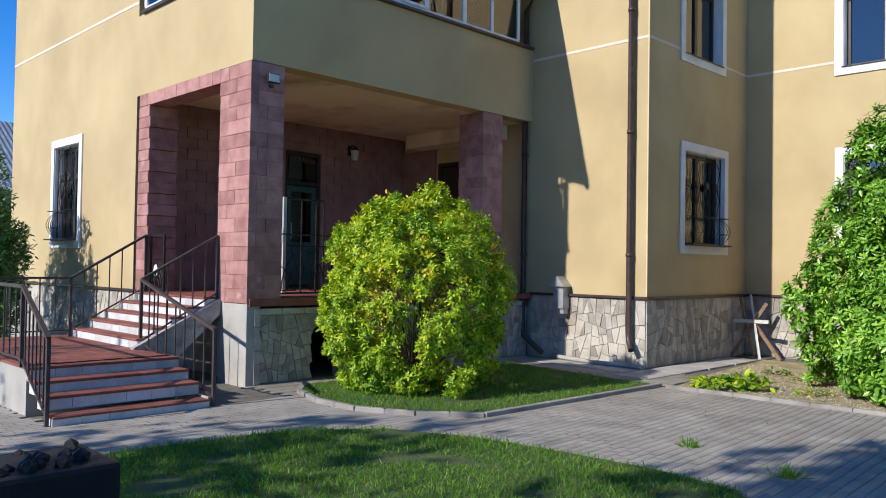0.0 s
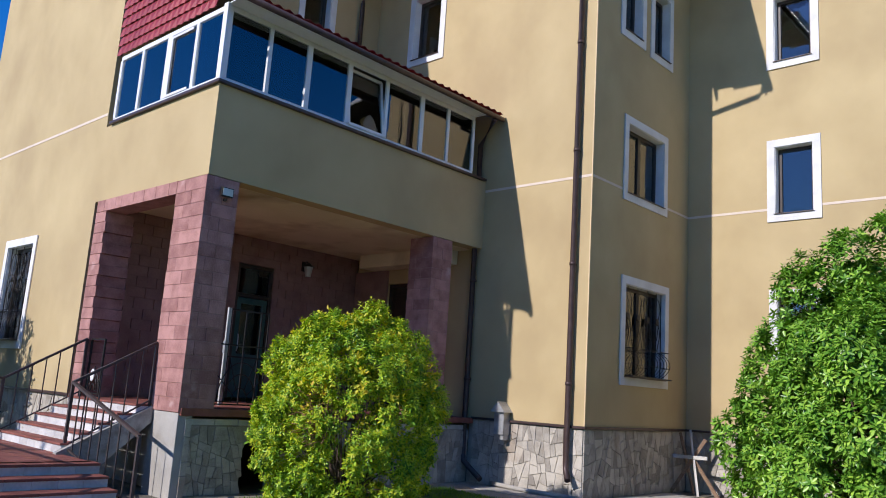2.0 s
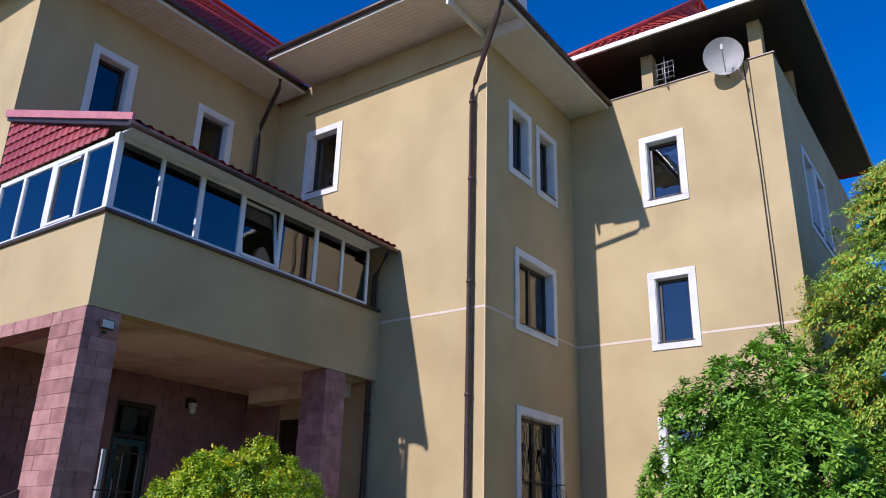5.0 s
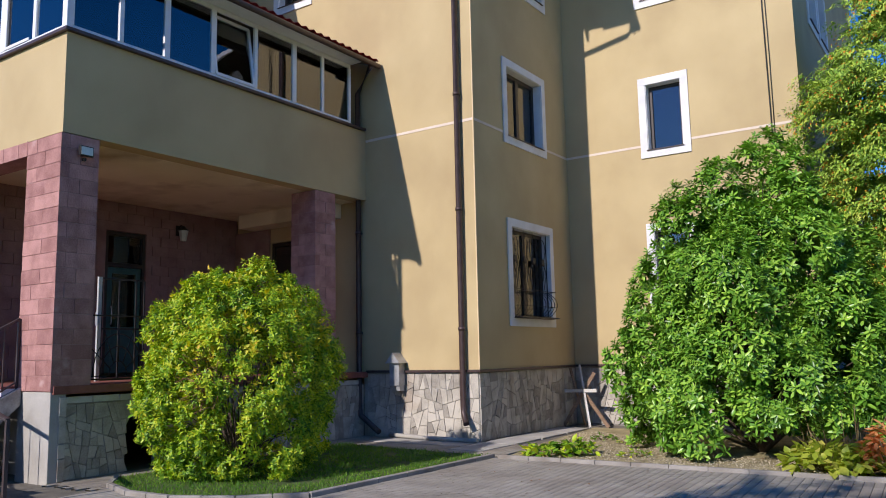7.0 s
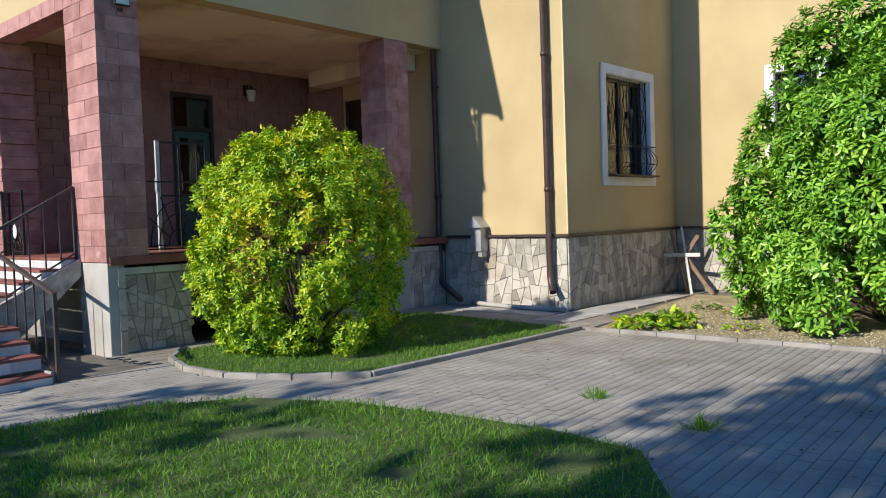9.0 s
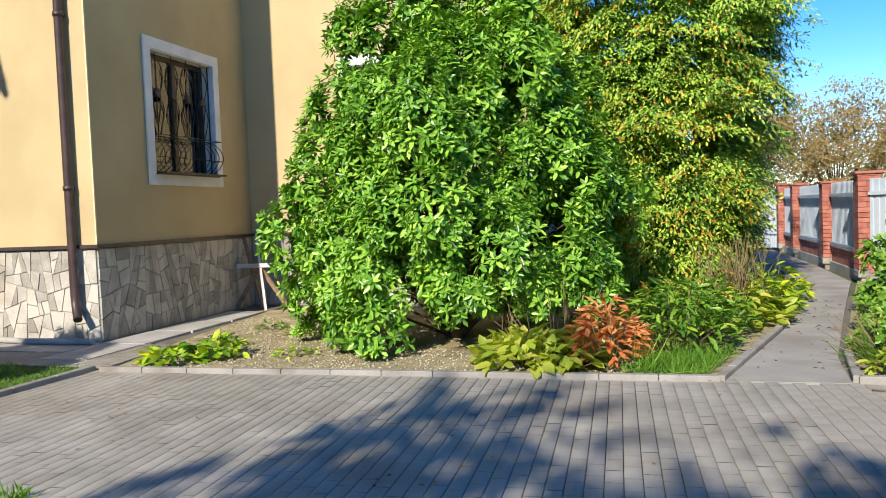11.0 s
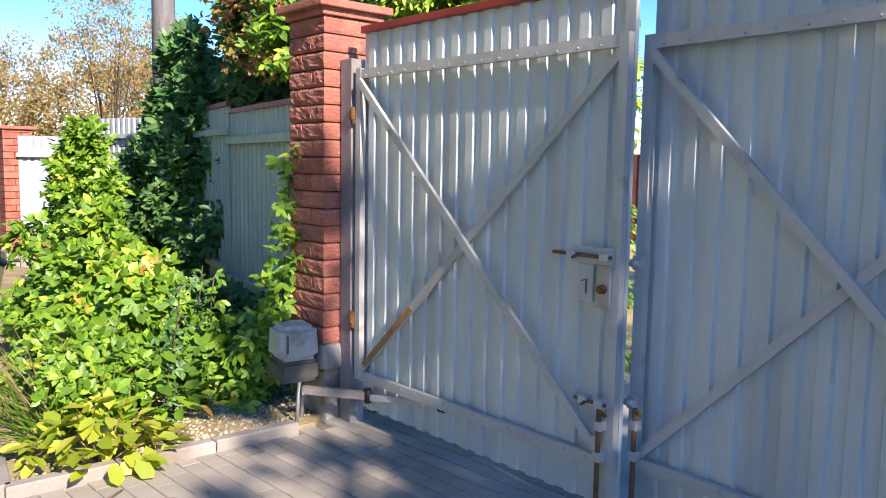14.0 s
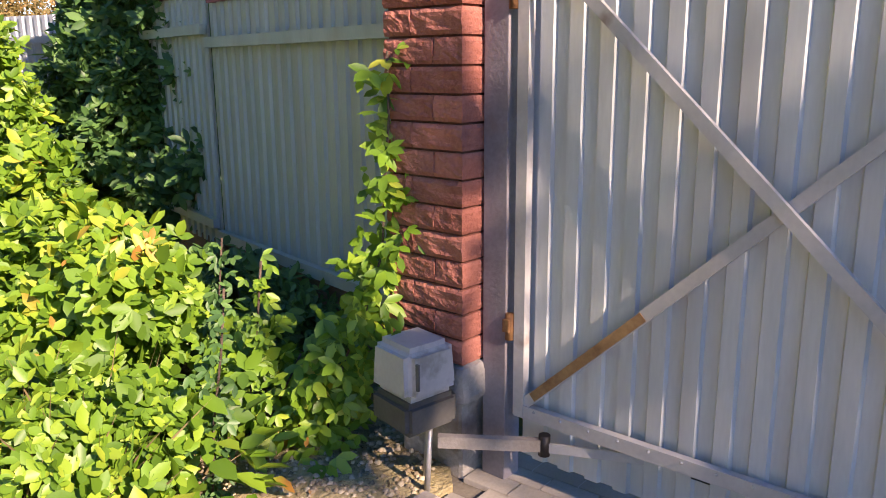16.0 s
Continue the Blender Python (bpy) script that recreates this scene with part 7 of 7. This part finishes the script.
# ---- stone cladding ----
def flagstones(parent, origin, u, out, w, h, cell, seed, hole_test=None):
    """Angular broken slabs over a w by h field, split again and again by skewed cuts."""
    r = random.Random(seed)
    O, U, OUT = Vector(origin), Vector(u), Vector(out)
    limit = cell * cell

    def split(poly, depth):
        area = abs(sum(a[0] * b[1] - b[0] * a[1] for a, b in zip(poly, poly[1:] + poly[:1]))) / 2
        if depth > 14 or area < limit * r.choice((0.45, 0.8, 1.3)):
            return [poly]
        xs, ys = [p[0] for p in poly], [p[1] for p in poly]
        wide = (max(xs) - min(xs)) > (max(ys) - min(ys)) * r.uniform(0.5, 0.9)
        turn = r.uniform(-0.42, 0.42) + (0 if wide else math.pi / 2)
        n = (math.cos(turn), math.sin(turn))
        k = r.uniform(0.38, 0.62)
        c = n[0] * (min(xs) + (max(xs) - min(xs)) * (k if wide else 0.5)) + n[1] * (min(ys) + (max(ys) - min(ys)) * (0.5 if wide else k))
        halves = []
        for sign in (1, -1):
            keep = []
            for a, b in zip(poly, poly[1:] + poly[:1]):
                fa, fb = sign * (a[0] * n[0] + a[1] * n[1] - c), sign * (b[0] * n[0] + b[1] * n[1] - c)
                if fa <= 0:
                    keep.append(a)
                if fa * fb < 0:
                    q = fa / (fa - fb)
                    keep.append((a[0] + (b[0] - a[0]) * q, a[1] + (b[1] - a[1]) * q))
            halves.append(keep)
        if min(len(h) for h in halves) < 3:
            return [poly]
        return split(halves[0], depth + 1) + split(halves[1], depth + 1)

    for poly in split([(0, 0), (w, 0), (w, h), (0, h)], 0):
        sx, sy = sum(p[0] for p in poly) / len(poly), sum(p[1] for p in poly) / len(poly)
        if hole_test and hole_test(sx, sy):
            continue
        inset = 0.0045 / max(0.04, min(math.dist(p, (sx, sy)) for p in poly))
        poly = [(x + (sx - x) * inset, y + (sy - y) * inset) for x, y in poly]
        t = r.uniform(0.012, 0.024)
        bm = B()
        cx, cy = sum(p[0] for p in poly) / len(poly), sum(p[1] for p in poly) / len(poly)
        a = [bm.verts.new(O + U * x + Vector((0, 0, y))) for x, y in poly]
        b = [bm.verts.new(O + U * (x + (cx - x) * 0.04) + Vector((0, 0, y + (cy - y) * 0.04)) + OUT * t) for x, y in poly]
        bm.faces.new(b)
        for i in range(len(a)):
            j = (i + 1) % len(a)
            bm.faces.new((a[i], a[j], b[j], b[i]))
        part("stone", bm, STONE, parent)


flagstones(plinth, (X_E - 0.03, Y_F + 0.03, 0.0), (0, 1, 0), (1, 0, 0), Y_W - Y_F - 0.03, SILL - 0.02, 0.25, 1)
flagstones(plinth, (X_P - 0.0, Y_F + 0.03, 0.0), (1, 0, 0), (0, -1, 0), X_E - X_P - 0.03, SILL - 0.02, 0.25, 2)
flagstones(plinth, (X_E, Y_W + 0.03, 0.0), (1, 0, 0), (0, -1, 0), 3.6, SILL - 0.02, 0.24, 3)
flagstones(plinth, (-20.3, Y_P + 0.03, 0.3), (1, 0, 0), (0, -1, 0), 7.0, SILL - 0.32, 0.3, 4)
flagstones(base, (xw, 6.1, 0.0), (0, 1, 0), (1, 0, 0), Y_F - 6.1, 0.99, 0.21, 5, lambda x, y: 0.95 < x < 1.61 and y < 0.9)

flagstones(footing, (X_P - 0.02, Y_P + 0.12, 0.0), (0, 1, 0), (1, 0, 0), 6.1 - Y_P - 0.12, 1.1, 0.2, 6)

# ---- pavers ----
full = paver_mesh(0.1985, 0.1008)
bmesh.ops.rotate(full, verts=full.verts, matrix=Matrix.Rotation(0.049, 3, "Z"))
shared = bpy.data.meshes.new("paver")
full.to_mesh(shared)
vs = np.array([v.co[:] for v in full.verts])
fc = [[v.index for v in f.verts] for f in full.faces]
full.free()
shared.materials.append(PAVER)
yard = structure("pavement", B(), PAVER, "grey concrete block paving of the yard, laid in long rows")
loose, near = [], []
ROW_TURN = -0.049
for i in range(-140, 44):
    for j in range(-14, 63):
        along = j * 0.203 + (0.1 if i % 2 else 0.0) + 0.03 * math.sin(i * 7.3)
        x, y = i * 0.105 + 0.05 - ROW_TURN * 9 + ROW_TURN * along, along - ROW_TURN * i * 0.105
        if paved(x, y) and y > -2.5:
            d = 0.004 * noise.noise(Vector((x * 1.2, y * 1.2, 0))) + random.uniform(-0.0008, 0.0008)
            (near if 0.9 < x < 2.6 and 8.6 < y < 11.0 else loose).append((x, y, d))
near.sort(key=lambda p: abs(p[0] - 1.6) + abs(p[1] - 9.8))
loose += near[300:]
for x, y, d in near[:300]:
    ob = part("paver", shared, PAVER, yard)
    ob.location = (x, y, d)
pos = np.array(loose)
quad = [f for f in fc if len(f) == 4]
tagged(quads("pavers", (vs[None] + pos[:, None]), quad, PAVER_FAR, yard), kind="stuff")
